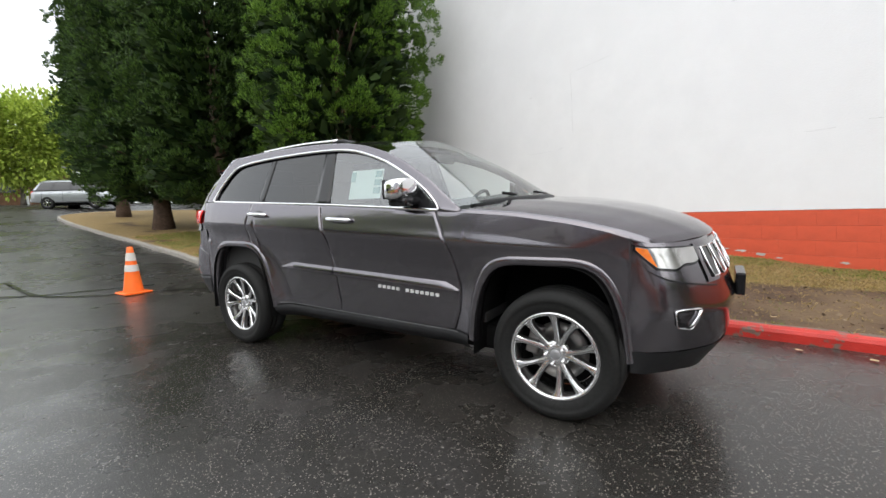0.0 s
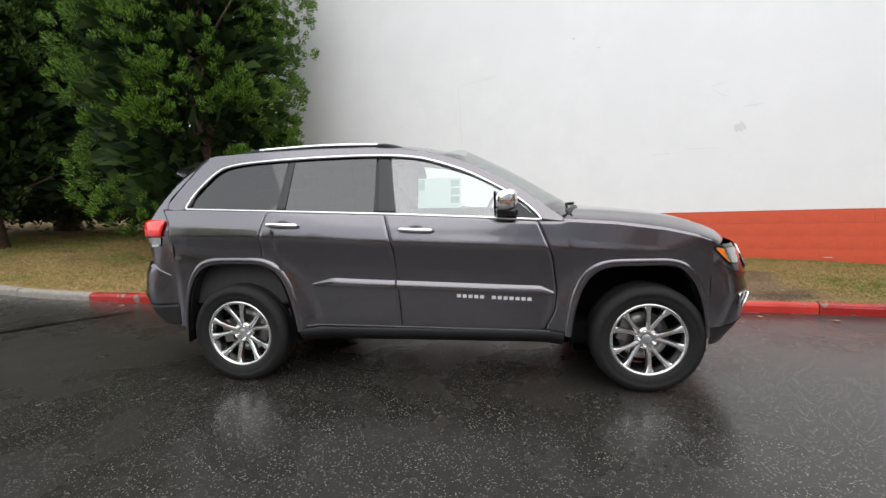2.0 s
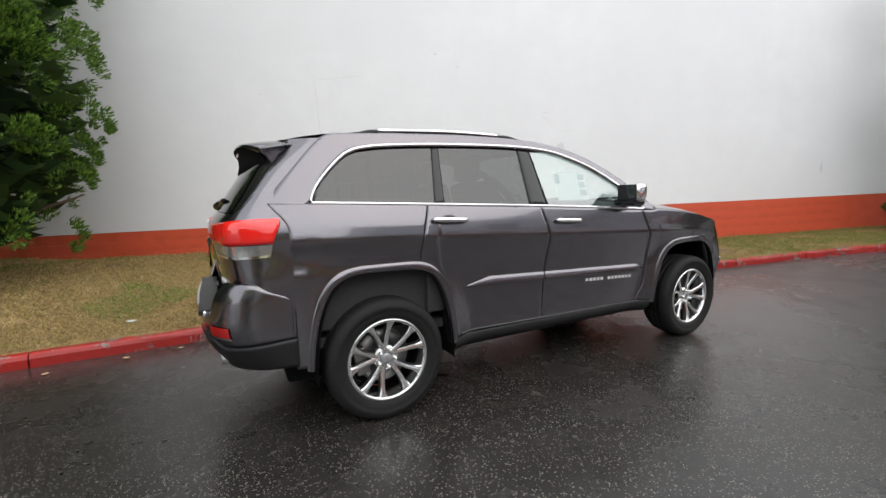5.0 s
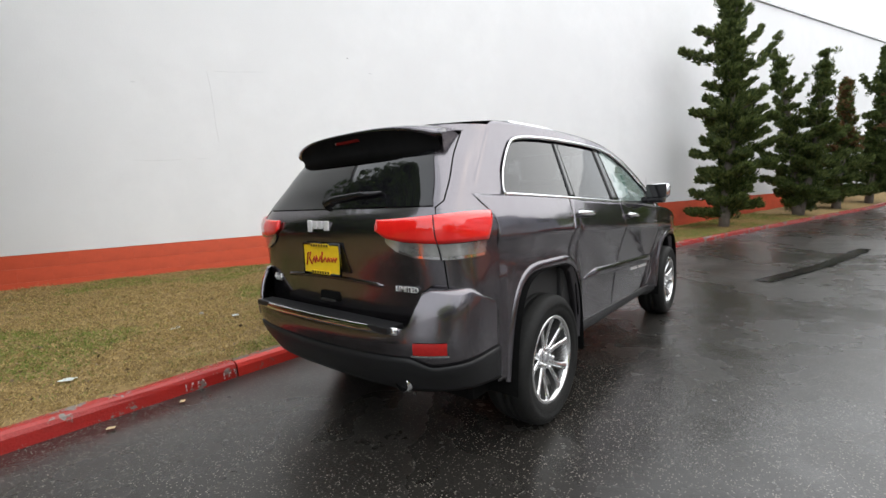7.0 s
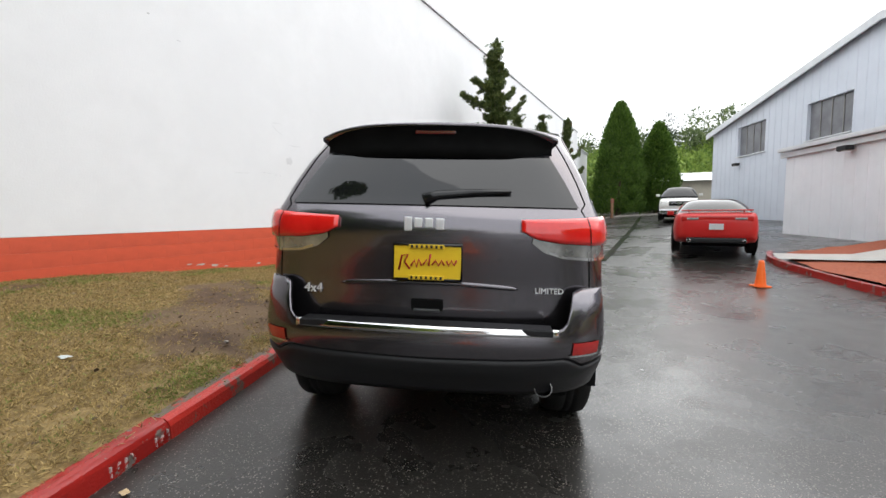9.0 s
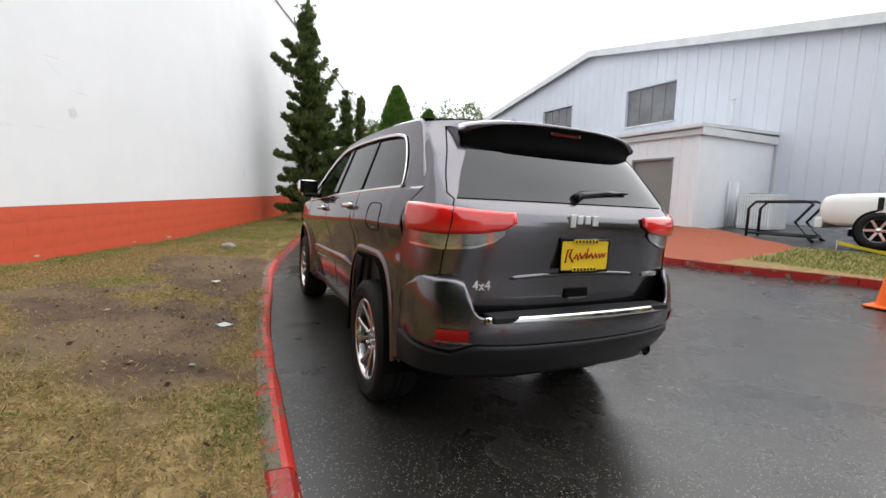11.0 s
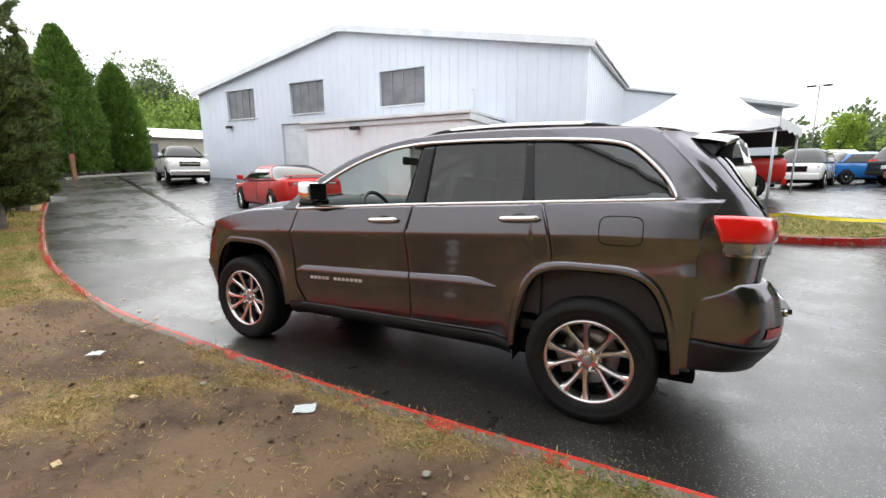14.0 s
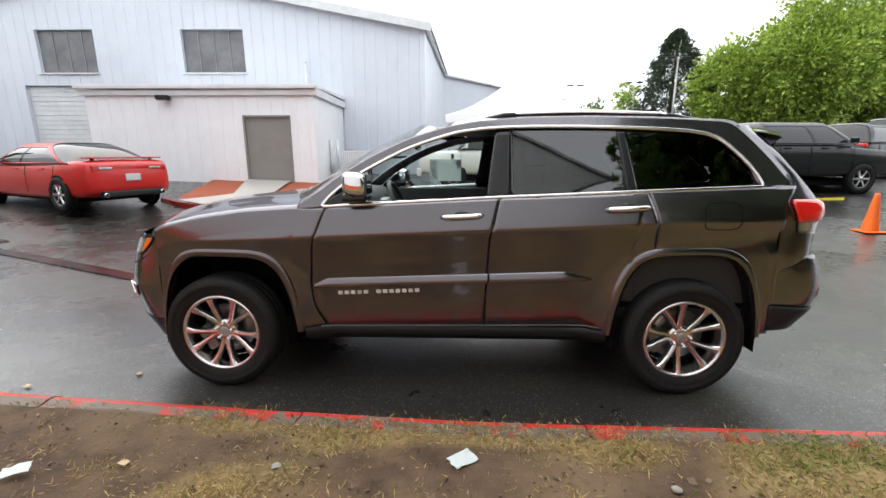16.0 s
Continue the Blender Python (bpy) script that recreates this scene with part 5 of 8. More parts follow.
    # sills, door mouldings, handles, letters
    both_sides("sill", [(x, side_y(x, 0.42) + dy, z) for x in [0.47 + 1.90 * k / 20 for k in range(21)] for dy, z in ((-0.06, 0.30), (-0.02, 0.335), (0.002, 0.36), (0.004, 0.40), (-0.01, 0.412))], grid_faces(21, 5, 0, True), M["plastic"], car, "dark plastic sill cladding")
    both_sides("sill_trim", [(x, side_y(x, 0.42) + dy, 0.415 + dz - 0.012 * (x - 1.4)) for x in [0.52 + 1.76 * k / 20 for k in range(21)] for dy, dz in ((0.0, -0.004), (0.005, -0.003), (0.005, 0.003), (0.0, 0.004))], grid_faces(21, 4, 0, True), M["alloy_dark"], car, "thin dull sill trim")
    for x0, x1 in ((0.575, 1.205), (1.218, 2.305)):
        v = []
        for k in range(25):
            x = x0 + (x1 - x0) * k / 24
            base = 0.738 - (x - 0.575) * 0.038
            up = 0.052 * min(1, (x - 0.575) / 0.17, (2.32 - x) / 0.10) + 0.002
            for dy, z in ((-0.012, base - 0.012), (0.024, base - 0.004), (0.026, base + 0.004), (0.010, base + up * 0.9), (-0.004, base + up + 0.006)):
                v.append((x, side_y(x, z) + dy * min(1, (x - 0.55) / 0.2, (2.34 - x) / 0.12), z))
        both_sides("door_moulding", v, grid_faces(25, 5, 0, True), M["paint"], car)
    for x0 in (0.295, 1.255):
        z = 1.188 if x0 < 1 else 1.140
        for s in (1, -1):
            pts = [(x0 + 0.245 * k / 12, (side_y(x0 + 0.12, z) + 0.012 + 0.026 * math.sin(math.pi * k / 12) ** 0.5) * s, z - 0.012 * k / 12) for k in range(13)]
            hnd = put("door_handle", tube_me("door_handle", pts, [0.010] + [0.0165] * 11 + [0.010], M["chrome"], 10), car, "chrome pull handle")
            put("handle_recess", lathe_me("handle_recess", [(0.0, 0.003), (0.055, 0.002), (0.062, -0.004)], M["gloss_black"], 24, "y"), hnd, at=Matrix.Translation((x0 + 0.12, (side_y(x0 + 0.12, z - 0.01) - 0.002) * s, z - 0.014)) @ Matrix.Diagonal((1, s, 0.62, 1)))
    for s in (1, -1):
        for k in range(13):
            if k == 5:
                continue
            x = 1.655 + k * 0.0405 if s < 0 else 2.14 - k * 0.0405
            z = 0.660 - (x - 1.6) * 0.045
            put("side_badge", box_me("side_badge", (0.029, 0.004, 0.023), M["badge"], 0.003, (x, (side_y(x, z) + 0.004) * s, z)), car, "chrome badge block")
    # fuel flap
    flap = [(-0.135 + 0.108 * math.copysign(abs(math.cos(a)) ** 0.45, math.cos(a)), 1.135 + 0.078 * math.copysign(abs(math.sin(a)) ** 0.45, math.sin(a))) for a in [2 * math.pi * k / 40 for k in range(40)]]
    put("fuel_flap", tube_me("fuel_flap", [(x, side_y(x, z) + 0.0005, z) for x, z in flap], 0.0028, M["underside"], 6, True), car)
    # mirrors
    for s in (1, -1):
        bm = bmesh.new()
        bmesh.ops.create_uvsphere(bm, u_segments=24, v_segments=16, radius=1)
        for p in bm.verts:
            x, y, z = p.co
            f = lambda q, e: math.copysign(abs(q) ** e, q)
            p.co = Vector((1.985 + 0.072 * f(x, 0.75) - 0.015 * y, (0.965 + 0.098 * f(y, 0.5)) * s, 1.322 + 0.068 * f(z, 0.5) + 0.010 * x))
        mir = put("wing_mirror", from_bm(bm, "wing_mirror", M["chrome"], True), car, "chrome-capped wing mirror")
        put("mirror_base", box_me("mirror_base", (0.14, 0.185, 0.055), M["gloss_black"], 0.022, (1.99, 0.925 * s, 1.245)), mir)
        # dark tinted glass instead of a mirror: its dark reflection is in the colour
        put("mirror_glass", box_me("mirror_glass", (0.012, 0.165, 0.115), M["tint"], 0.005, (1.912, 0.965 * s, 1.322)), mir)
        put("mirror_sail", mesh("mirror_sail", [(1.98, (side_y(1.98, 1.22) - 0.004) * s, 1.20), (2.20, (side_y(2.20, 1.2) - 0.004) * s, 1.19), (1.99, (side_y(1.99, 1.36) - 0.004) * s, 1.36)], [(0, 1, 2) if s < 0 else (2, 1, 0)], M["gloss_black"]), mir)
    # roof rails
    for s in (1, -1):
        pts = [(-0.18, 0.56 * s, 1.690), (-0.02, 0.55 * s, 1.712), (0.1, 0.548 * s, 1.732), (0.6, 0.545 * s, 1.748), (1.04, 0.545 * s, 1.740), (1.14, 0.545 * s, 1.730), (1.28, 0.55 * s, 1.695)]
        rail = put("roof_rail", tube_me("roof_rail", spline(pts, 30), 0.017, M["plastic"], 8), car, "dark roof rail with a bright insert")
        put("rail_insert", tube_me("rail_insert", spline([(x, y, z + 0.007) for x, y, z in pts[2:5]], 16), 0.0165, M["chrome"], 8), rail)
    put("aerial", box_me("aerial", (0.12, 0.04, 0.04), M["paint"], 0.015, (-0.10, 0.0, 1.742)), car)
    # underbody
    put("underbody", box_me("underbody", (3.9, 1.42, 0.16), M["underside"], 0.03, (1.4, 0, 0.36)), car)
    put("cross_member", box_me("cross_member", (0.16, 1.5, 0.08), M["underside"], 0.02, (0.0, 0, 0.33)), car)
    # cabin
    put("cabin_floor", box_me("cabin_floor", (3.0, 1.5, 0.06), M["interior"], 0, (0.95, 0, 0.5)), car)
    for s in (1, -1):
        put("door_card", box_me("door_card", (1.9, 0.05, 0.62), M["interior"], 0.015, (1.25, 0.775 * s, 0.90)), car)
        put("cargo_side", box_me("cargo_side", (0.9, 0.05, 0.7), M["interior"], 0.015, (-0.1, 0.74 * s, 0.92)), car)
    put("headliner", box_me("headliner", (1.6, 1.1, 0.02), M["interior"], 0.005, (0.65, 0, 1.685)), car)
    put("dashboard", tube_me("dashboard", [(2.16, -0.75, 1.10), (2.14, -0.3, 1.13), (2.13, 0.0, 1.13), (2.13, 0.36, 1.15), (2.16, 0.75, 1.10)], 0.13, M["interior"], 14), car)
    put("centre_stack", box_me("centre_stack", (0.10, 0.24, 0.30), M["silver_plastic"], 0.02, (2.0, 0.0, 1.02)), car)
    wheel_pts = [(1.80 + 0.085 * math.sin(a), 0.37 + 0.185 * math.cos(a), 1.13 + 0.175 * math.sin(a)) for a in [2 * math.pi * k / 32 for k in range(32)]]
    sw = put("steering_wheel", tube_me("steering_wheel", wheel_pts, 0.017, M["leather"], 8, True), car, "black leather steering wheel")
    put("wheel_boss", box_me("wheel_boss", (0.07, 0.17, 0.12), M["leather"], 0.03, (1.83, 0.37, 1.12)), sw)
    for a in (0.1, math.pi - 0.1, -math.pi / 2):
        put("wheel_spoke", tube_me("wheel_spoke", [(1.82, 0.37, 1.12), (1.80 + 0.08 * math.sin(a), 0.37 + 0.18 * math.cos(a), 1.13 + 0.17 * math.sin(a))], 0.014, M["silver_plastic"], 6), sw)
    put("steering_column", tube_me("steering_column", [(1.84, 0.37, 1.11), (2.1, 0.37, 1.05)], 0.05, M["interior"], 10), sw)
    put("inside_mirror", box_me("inside_mirror", (0.03, 0.24, 0.07), M["gloss_black"], 0.015, (1.72, 0.0, 1.575)), car)
    for y in (0.37, -0.37):
        seat = put("front_seat", box_me("front_seat", (0.52, 0.52, 0.18), M["leather"], 0.06, (1.28, y, 0.82)), car, "black leather front seat")
        put("seat_back", box_me("seat_back", (0.16, 0.50, 0.62), M["leather"], 0.06, (0, 0, 0.31)), seat, at=Matrix.Translation((1.05, y, 0.82)) @ Matrix.Rotation(radians(-14), 4, "Y"))
        put("head_rest", box_me("head_rest", (0.10, 0.27, 0.20), M["leather"], 0.045, (0.86, y, 1.52)), seat)
    for y in (0.4, -0.4, 0.0):
        seat = put("rear_seat", box_me("rear_seat", (0.5, 0.40, 0.16), M["leather"], 0.05, (0.40, y, 0.85)), car, "black leather rear seat")
        put("seat_back", box_me("seat_back", (0.15, 0.40, 0.58), M["leather"], 0.05, (0.10, y, 1.15)), seat)
        if y:
            put("head_rest", box_me("head_rest", (0.09, 0.26, 0.16), M["leather"], 0.04, (0.08, y, 1.50)), seat)
    # price sheets behind the closed front window
    sheets = put("price_sheet", box_me("price_sheet", (0.30, 0.003, 0.215), M["paper"], 0, (1.53, 0, 0)), car, "white printed price sheet taped inside the glass")
    sheets.matrix_basis = Matrix.Translation((0, -0.775, 1.375)) @ Matrix.Rotation(radians(-18), 4, "X")
    put("print_block", box_me("print_block", (0.045, 0.002, 0.075), M["paper_ink"], 0, (1.40, -0.003, 0.06)), sheets)
    for k in range(3):
        put("print_block", box_me("print_block", (0.06, 0.002, 0.045), M["paper_ink"], 0, (1.64, -0.003, 0.07 - k * 0.06)), sheets)
    # wheels
    w = build_wheel()
    w.parent = car
    poses = [pose(0, 0.765, 0.368, 0, 20, 0), pose(2.915, 0.765, 0.368, 0, 33, 0), pose(0, -0.765, 0.368, 0, 10, 180), pose(2.915, -0.765, 0.368, 0, -15, 180)]
    w.matrix_basis = poses[0]
    w["label"] = "alloy wheel with wet black tyre"
    for m in poses[1:]:
        copy_thing(w, m)
    return car


def spline_closed(points, count):
    p = [Vector((*q, 0)) for q in points]
    n, out = len(p), []
    for k in range(count):
        s = k / count * n
        i, t = int(s) % n, s - int(s)
        a, b, c, d = p[(i - 1) % n], p[i], p[(i + 1) % n], p[(i + 2) % n]
        q = 0.5 * (2 * b + (c - a) * t + (2 * a - 5 * b + 4 * c - d) * t * t + (3 * b - a - 3 * c + d) * t ** 3)
        out.append((q.x, q.y))
    return out


suv = build_suv()


# ---- vegetation ----
def foliage_material(name, dark, light, rough=0.55):
    m = bpy.data.materials.new(name)
    m.use_nodes = True
    n, l = m.node_tree.nodes, m.node_tree.links
    b = n["Principled BSDF"]
    g, r = n.new("ShaderNodeNewGeometry"), n.new("ShaderNodeValToRGB")
    r.color_ramp.elements[0].color, r.color_ramp.elements[1].color = (*dark, 1), (*light, 1)
    r.color_ramp.elements[0].position, r.color_ramp.elements[1].position = 0.1, 0.95
    l.new(g.outputs["Random Per Island"], r.inputs["Fac"])
    l.new(r.outputs["Color"], b.inputs["Base Color"])
    b.inputs["Roughness"].default_value = rough
    b.inputs["Specular IOR Level"].default_value = 0.3
    thin, blend = n.new("ShaderNodeBsdfTranslucent"), n.new("ShaderNodeMixShader")
    blend.inputs[0].default_value = 0.28
    l.new(r.outputs["Color"], thin.inputs["Color"])
    l.new(b.outputs[0], blend.inputs[1])
    l.new(thin.outputs[0], blend.inputs[2])
    l.new(blend.outputs[0], n["Material Output"].inputs["Surface"])
    return m


M["cypress"] = foliage_material("cypress_sprays", (0.024, 0.060, 0.009), (0.165, 0.290, 0.038))
# darkened green: the shade inside a crown put into the leaf colour
M["cypress_dark"] = foliage_material("deep_green_shade_sprays", (0.010, 0.024, 0.008), (0.050, 0.085, 0.022))
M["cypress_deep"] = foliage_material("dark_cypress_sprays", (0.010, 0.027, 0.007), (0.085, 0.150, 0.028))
M["juniper"] = foliage_material("juniper_sprays", (0.032, 0.058, 0.017), (0.17, 0.205, 0.060))
M["brown_twigs"] = foliage_material("dead_brown_sprays", (0.10, 0.05, 0.02), (0.28, 0.15, 0.07))
M["column"] = foliage_material("column_conifer_sprays", (0.045, 0.095, 0.014), (0.13, 0.22, 0.035))
M["broadleaf"] = foliage_material("fresh_broad_leaves", (0.15, 0.235, 0.03), (0.42, 0.53, 0.10))
M["broadleaf_yellow"] = foliage_material("yellow_green_leaves", (0.20, 0.28, 0.035), (0.46, 0.56, 0.10))
M["far_green"] = foliage_material("far_wood_leaves", (0.07, 0.105, 0.045), (0.19, 0.24, 0.10))
M["far_dark"] = foliage_material("far_conifer_leaves", (0.020, 0.038, 0.020), (0.060, 0.085, 0.045))
M["grass_dry"] = foliage_material("dry_grass_blades", (0.21, 0.148, 0.062), (0.52, 0.385, 0.170), 0.8)
M["grass_green"] = foliage_material("green_grass_blades", (0.10, 0.135, 0.026), (0.25, 0.30, 0.07), 0.7)
M["bark"] = mat("ridged_brown_bark", (0.055, 0.034, 0.024), 0.85, color2=(0.13, 0.085, 0.06), scale=9, bump=0.8, bump_scale=22)
M["bark_grey"] = mat("grey_brown_bark", (0.10, 0.085, 0.07), 0.85, color2=(0.17, 0.15, 0.13), scale=9, bump=0.7, bump_scale=25)


def leaf_mesh(name, centres, aims, lengths, widths, material, rng):
    """Many small bent leaf blades: one rhomb of two triangles each."""
    n = len(centres)
    aims = aims / np.maximum(np.linalg.norm(aims, axis=1, keepdims=True), 1e-6)
    other = rng.normal(size=(n, 3))
    side = np.cross(aims, other)
    side /= np.maximum(np.linalg.norm(side, axis=1, keepdims=True), 1e-6)
    up = np.cross(side, aims)
    L, W = lengths[:, None], widths[:, None]
    v = np.stack([centres, centres + aims * L * 0.5 + side * W * 0.5 + up * L * 0.08, centres + aims * L, centres + aims * L * 0.5 - side * W * 0.5 + up * L * 0.08], 1).reshape(-1, 3)
    me = bpy.data.meshes.new(name)
    me.vertices.add(4 * n)
    me.vertices.foreach_set("co", v.astype(np.float32).ravel())
    me.loops.add(4 * n)
    me.loops.foreach_set("vertex_index", np.arange(4 * n, dtype=np.int32))
    me.polygons.add(n)
    me.polygons.foreach_set("loop_start", np.arange(0, 4 * n, 4, dtype=np.int32))
    me.materials.append(material)
    me.update(calc_edges=True)
    me.validate()
    return me


def clump_leaves(points, outs, radius, per, length, width, rng, droop=0.0):
    """Leaves round clump centres, pointing outwards."""
    c = np.repeat(points, per, axis=0)
    r = np.repeat(radius, per)[:, None] if isinstance(radius, np.ndarray) else radius
    d = rng.normal(size=c.shape)
    d /= np.linalg.norm(d, axis=1, keepdims=True)
    o = np.repeat(outs, per, axis=0)
    pos = c + d * r * rng.uniform(0.35, 1.0, (len(c), 1))
    aim = d * 0.9 + o * 0.7 + np.array([0, 0, 0.25 - droop])
    return pos, aim, length * rng.uniform(0.6, 1.4, len(c)), width * rng.uniform(0.6, 1.4, len(c))


def trunk_me(name, base_r, top_r, height, material, lean=(0, 0), flare=1.6, rng=None):
    pts, rad = [], []
    for k in range(13):
        t = k / 12
        pts.append((lean[0] * t * height + 0.05 * math.sin(5 * t), lean[1] * t * height + 0.05 * math.cos(4 * t) - 0.05, -0.25 + (height + 0.25) * t))
        rad.append((base_r + (top_r - base_r) * t) * (1 + (flare - 1) * max(0, 1 - t * 9)))
    return tube_me(name, pts, rad, material, 14)


def cypress(x, y, z, height, radius, material, seed, label, skirt=1.2, clumps=500, per=22, fork=False, leaf=0.09, fill=1.0):
    """A broad cypress: ridged trunk, inner foliage in a shade green and puffs of flat sprays."""
    rng = np.random.default_rng(seed)
    tree = thing("cypress_tree", label, "tree", place=Matrix.Translation((x, y, z)))
    put("trunk", trunk_me("trunk", radius * 0.115, 0.05, height * 0.9, M["bark"], (0.01, 0.0), 1.5), tree, "ridged red-brown trunk")
    if fork:
        put("trunk", trunk_me("trunk", radius * 0.10, 0.04, height * 0.6, M["bark"], (0.06, -0.03), 1.9), tree)
    # puffs in loose tiers: each a cushion of knobs on its upper, outer side, each knob a tuft of narrow sprays
    h = rng.uniform(0, 1, clumps) ** 0.85
    a = rng.uniform(0, 2 * math.pi, clumps)
    lobes = 1 + 0.10 * np.sin(3 * a + seed + 5 * h) + 0.08 * np.sin(7 * a + 11 * h)
    prof = np.interp(h, [0, 0.06, 0.2, 0.55, 0.8, 1.0], [0.62, 0.9, 1.0, 0.88, 0.58, 0.06])
    rr = radius * prof * lobes * rng.uniform(0.74, 0.98, clumps)
    zz = skirt + h * (height - skirt)
    pts = np.stack([rr * np.cos(a), rr * np.sin(a), zz], 1)
    outs = np.stack([np.cos(a), np.sin(a), np.full(clumps, 0.55)], 1)
    outs /= np.linalg.norm(outs, axis=1, keepdims=True)
    size = rng.uniform(0.24, 0.50, clumps) * radius / 2.3
    sub = 12
    d = rng.normal(size=(clumps * sub, 3)) + np.repeat(outs, sub, axis=0) * 0.8
    d /= np.linalg.norm(d, axis=1, keepdims=True)
    kn = np.repeat(pts, sub, axis=0) + d * np.repeat(size, sub)[:, None] * np.array([1.0, 1.0, 0.72])
    aim = d * 0.7 + np.repeat(outs, sub, axis=0) * 0.5 + np.array([0, 0, 0.35])
    p, d, L, W = clump_leaves(kn, aim, np.repeat(size, sub) * 0.21, per, leaf, leaf * 0.36, rng)
    d = d + np.repeat(aim, per, axis=0) * 0.8
    put("crown", leaf_mesh("crown", p, d, L, W, material, rng), tree, "crown of puffed green sprays in loose tiers")
    # inner foliage, its shade put in as a near-black green
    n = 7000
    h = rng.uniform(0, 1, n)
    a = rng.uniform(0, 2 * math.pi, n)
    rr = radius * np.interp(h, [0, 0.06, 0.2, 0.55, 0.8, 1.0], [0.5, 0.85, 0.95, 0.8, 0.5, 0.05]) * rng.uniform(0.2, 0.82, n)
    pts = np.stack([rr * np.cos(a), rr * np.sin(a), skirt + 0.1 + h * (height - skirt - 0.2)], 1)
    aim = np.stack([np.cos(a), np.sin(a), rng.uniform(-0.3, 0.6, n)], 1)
    put("inner_foliage", leaf_mesh("inner_foliage", pts, aim, rng.uniform(0.18, 0.42, n) * fill, rng.uniform(0.10, 0.22, n) * fill, M["cypress_dark"], rng), tree, "inner foliage, its shade put into a darker green")
    for k in range(9):
        b = k * 2.4
        t = skirt + 0.1 + k * (height - skirt) * 0.07
        put("limb", tube_me("limb", [(0, 0, t), (0.5 * radius * math.cos(b), 0.5 * radius * math.sin(b), t + 0.25), (0.85 * radius * math.cos(b), 0.85 * radius * math.sin(b), t + 0.55)], [0.05, 0.035, 0.012], M["bark"], 6), tree)
    return tree


def juniper(x, y, z, height, seed, label, spread=1.25, boughs=26, brown=0.0, leaders=((0.03, -0.07, 1.0),), limbs=()):
    """An open, twisted juniper: bushy below, above it bare leaders with ragged plumes; limbs: (height share, bearing, reach, rise)."""
    rng = np.random.default_rng(seed)
    tree = thing("juniper_tree", label, "tree", "junipers along the wall", place=Matrix.Translation((x, y, z)))
    cs, os, ss = [], [], []
    for n, (lx, ly, tall) in enumerate(leaders):
        top = height * tall
        axis = lambda q, lx=lx, ly=ly: Vector((lx * q + 0.06 * math.sin(q * 1.3 + n), ly * q + 0.06 * math.cos(q * 1.1 + n), q))
        put("trunk", tube_me("trunk", [axis(-0.2 + (top * 0.97 + 0.2) * k / 14) for k in range(15)], [0.13 * (1 - k / 15) ** 0.8 + 0.012 for k in range(15)], M["bark_grey"], 9), tree, "grey-brown leader")
        plan = [(h0, math.radians(b), r, u, 1.0) for h0, b, r, u in limbs] if n == 0 else []
        for k in range(boughs // len(leaders)):
            t = (k + rng.uniform(0, 0.9)) / (boughs // len(leaders))
            t = 0.04 + 0.93 * t
            reach = spread * np.interp(t, [0, 0.10, 0.35, 0.5, 0.62, 0.85, 1], [0.58, 0.78, 0.80, 0.60, 0.30, 0.19, 0.05]) * rng.uniform(0.55, 1.25)
            plan.append((t, k * 2.4 + rng.uniform(-0.7, 0.7), reach, reach * np.interp(t, [0, 0.4, 0.8, 1], [0.05, 0.30, 0.75, 1.2]) * rng.uniform(0.5, 1.4), 0.85 if t > 0.55 else 1.0))
        for t, a, reach, rise, full in plan:
            p0 = axis(t * top)
            out = Vector((math.cos(a), math.sin(a), 0))
            path = spline([p0, p0 + out * reach * 0.5 + Vector((0, 0, rise * 0.22)), p0 + out * reach + Vector((0.05, 0.0, rise))], 20)
            put("bough", tube_me("bough", path[::4], [0.035, 0.03, 0.025, 0.02, 0.012, 0.006], M["bark_grey"], 6), tree)
            m = int((8 + 26 * reach) * full * (1.35 if t < 0.5 else 1.0))
            for q in range(m):
                f = 0.10 + 0.90 * (q + rng.uniform(0, 1)) / m
                p = path[min(20, int(f * 20))]
                e = rng.normal(0, 1) * (0.22 if t < 0.5 else 0.16) * (1.15 - f) * min(1, f * 3) * spread
                cs.append((p.x - math.sin(a) * e, p.y + math.cos(a) * e, p.z + rng.uniform(-0.06, 0.10)))
                os.append((math.cos(a) * 0.7, math.sin(a) * 0.7, 0.65))
                ss.append(rng.uniform(0.065, 0.12) * (1.22 - 0.85 * f))
        for q in range(16):
            p = axis(top * (0.78 + 0.0145 * q))
            cs.append(tuple(p))
            os.append((0, 0, 1))
            ss.append(0.085 - 0.0048 * q)
    cs, os, ss = np.array(cs), np.array(os), np.array(ss)
    p, d, L, W = clump_leaves(cs, os, ss, 42, 0.105, 0.030, rng)
    d = d + np.repeat(os, 42, axis=0) * 0.5
    if brown:
        pick = np.repeat((rng.uniform(size=len(cs)) < brown) & (cs[:, 2] > height * 0.45), 42)
        put("dead_sprays", leaf_mesh("dead_sprays", p[pick], d[pick], L[pick], W[pick], M["brown_twigs"], rng), tree, "rust-brown dead sprays")
        p, d, L, W = p[~pick], d[~pick], L[~pick], W[~pick]
    put("crown", leaf_mesh("crown", p, d, L, W, M["juniper"], rng), tree, "open crown of grey-green tufts")
    return tree


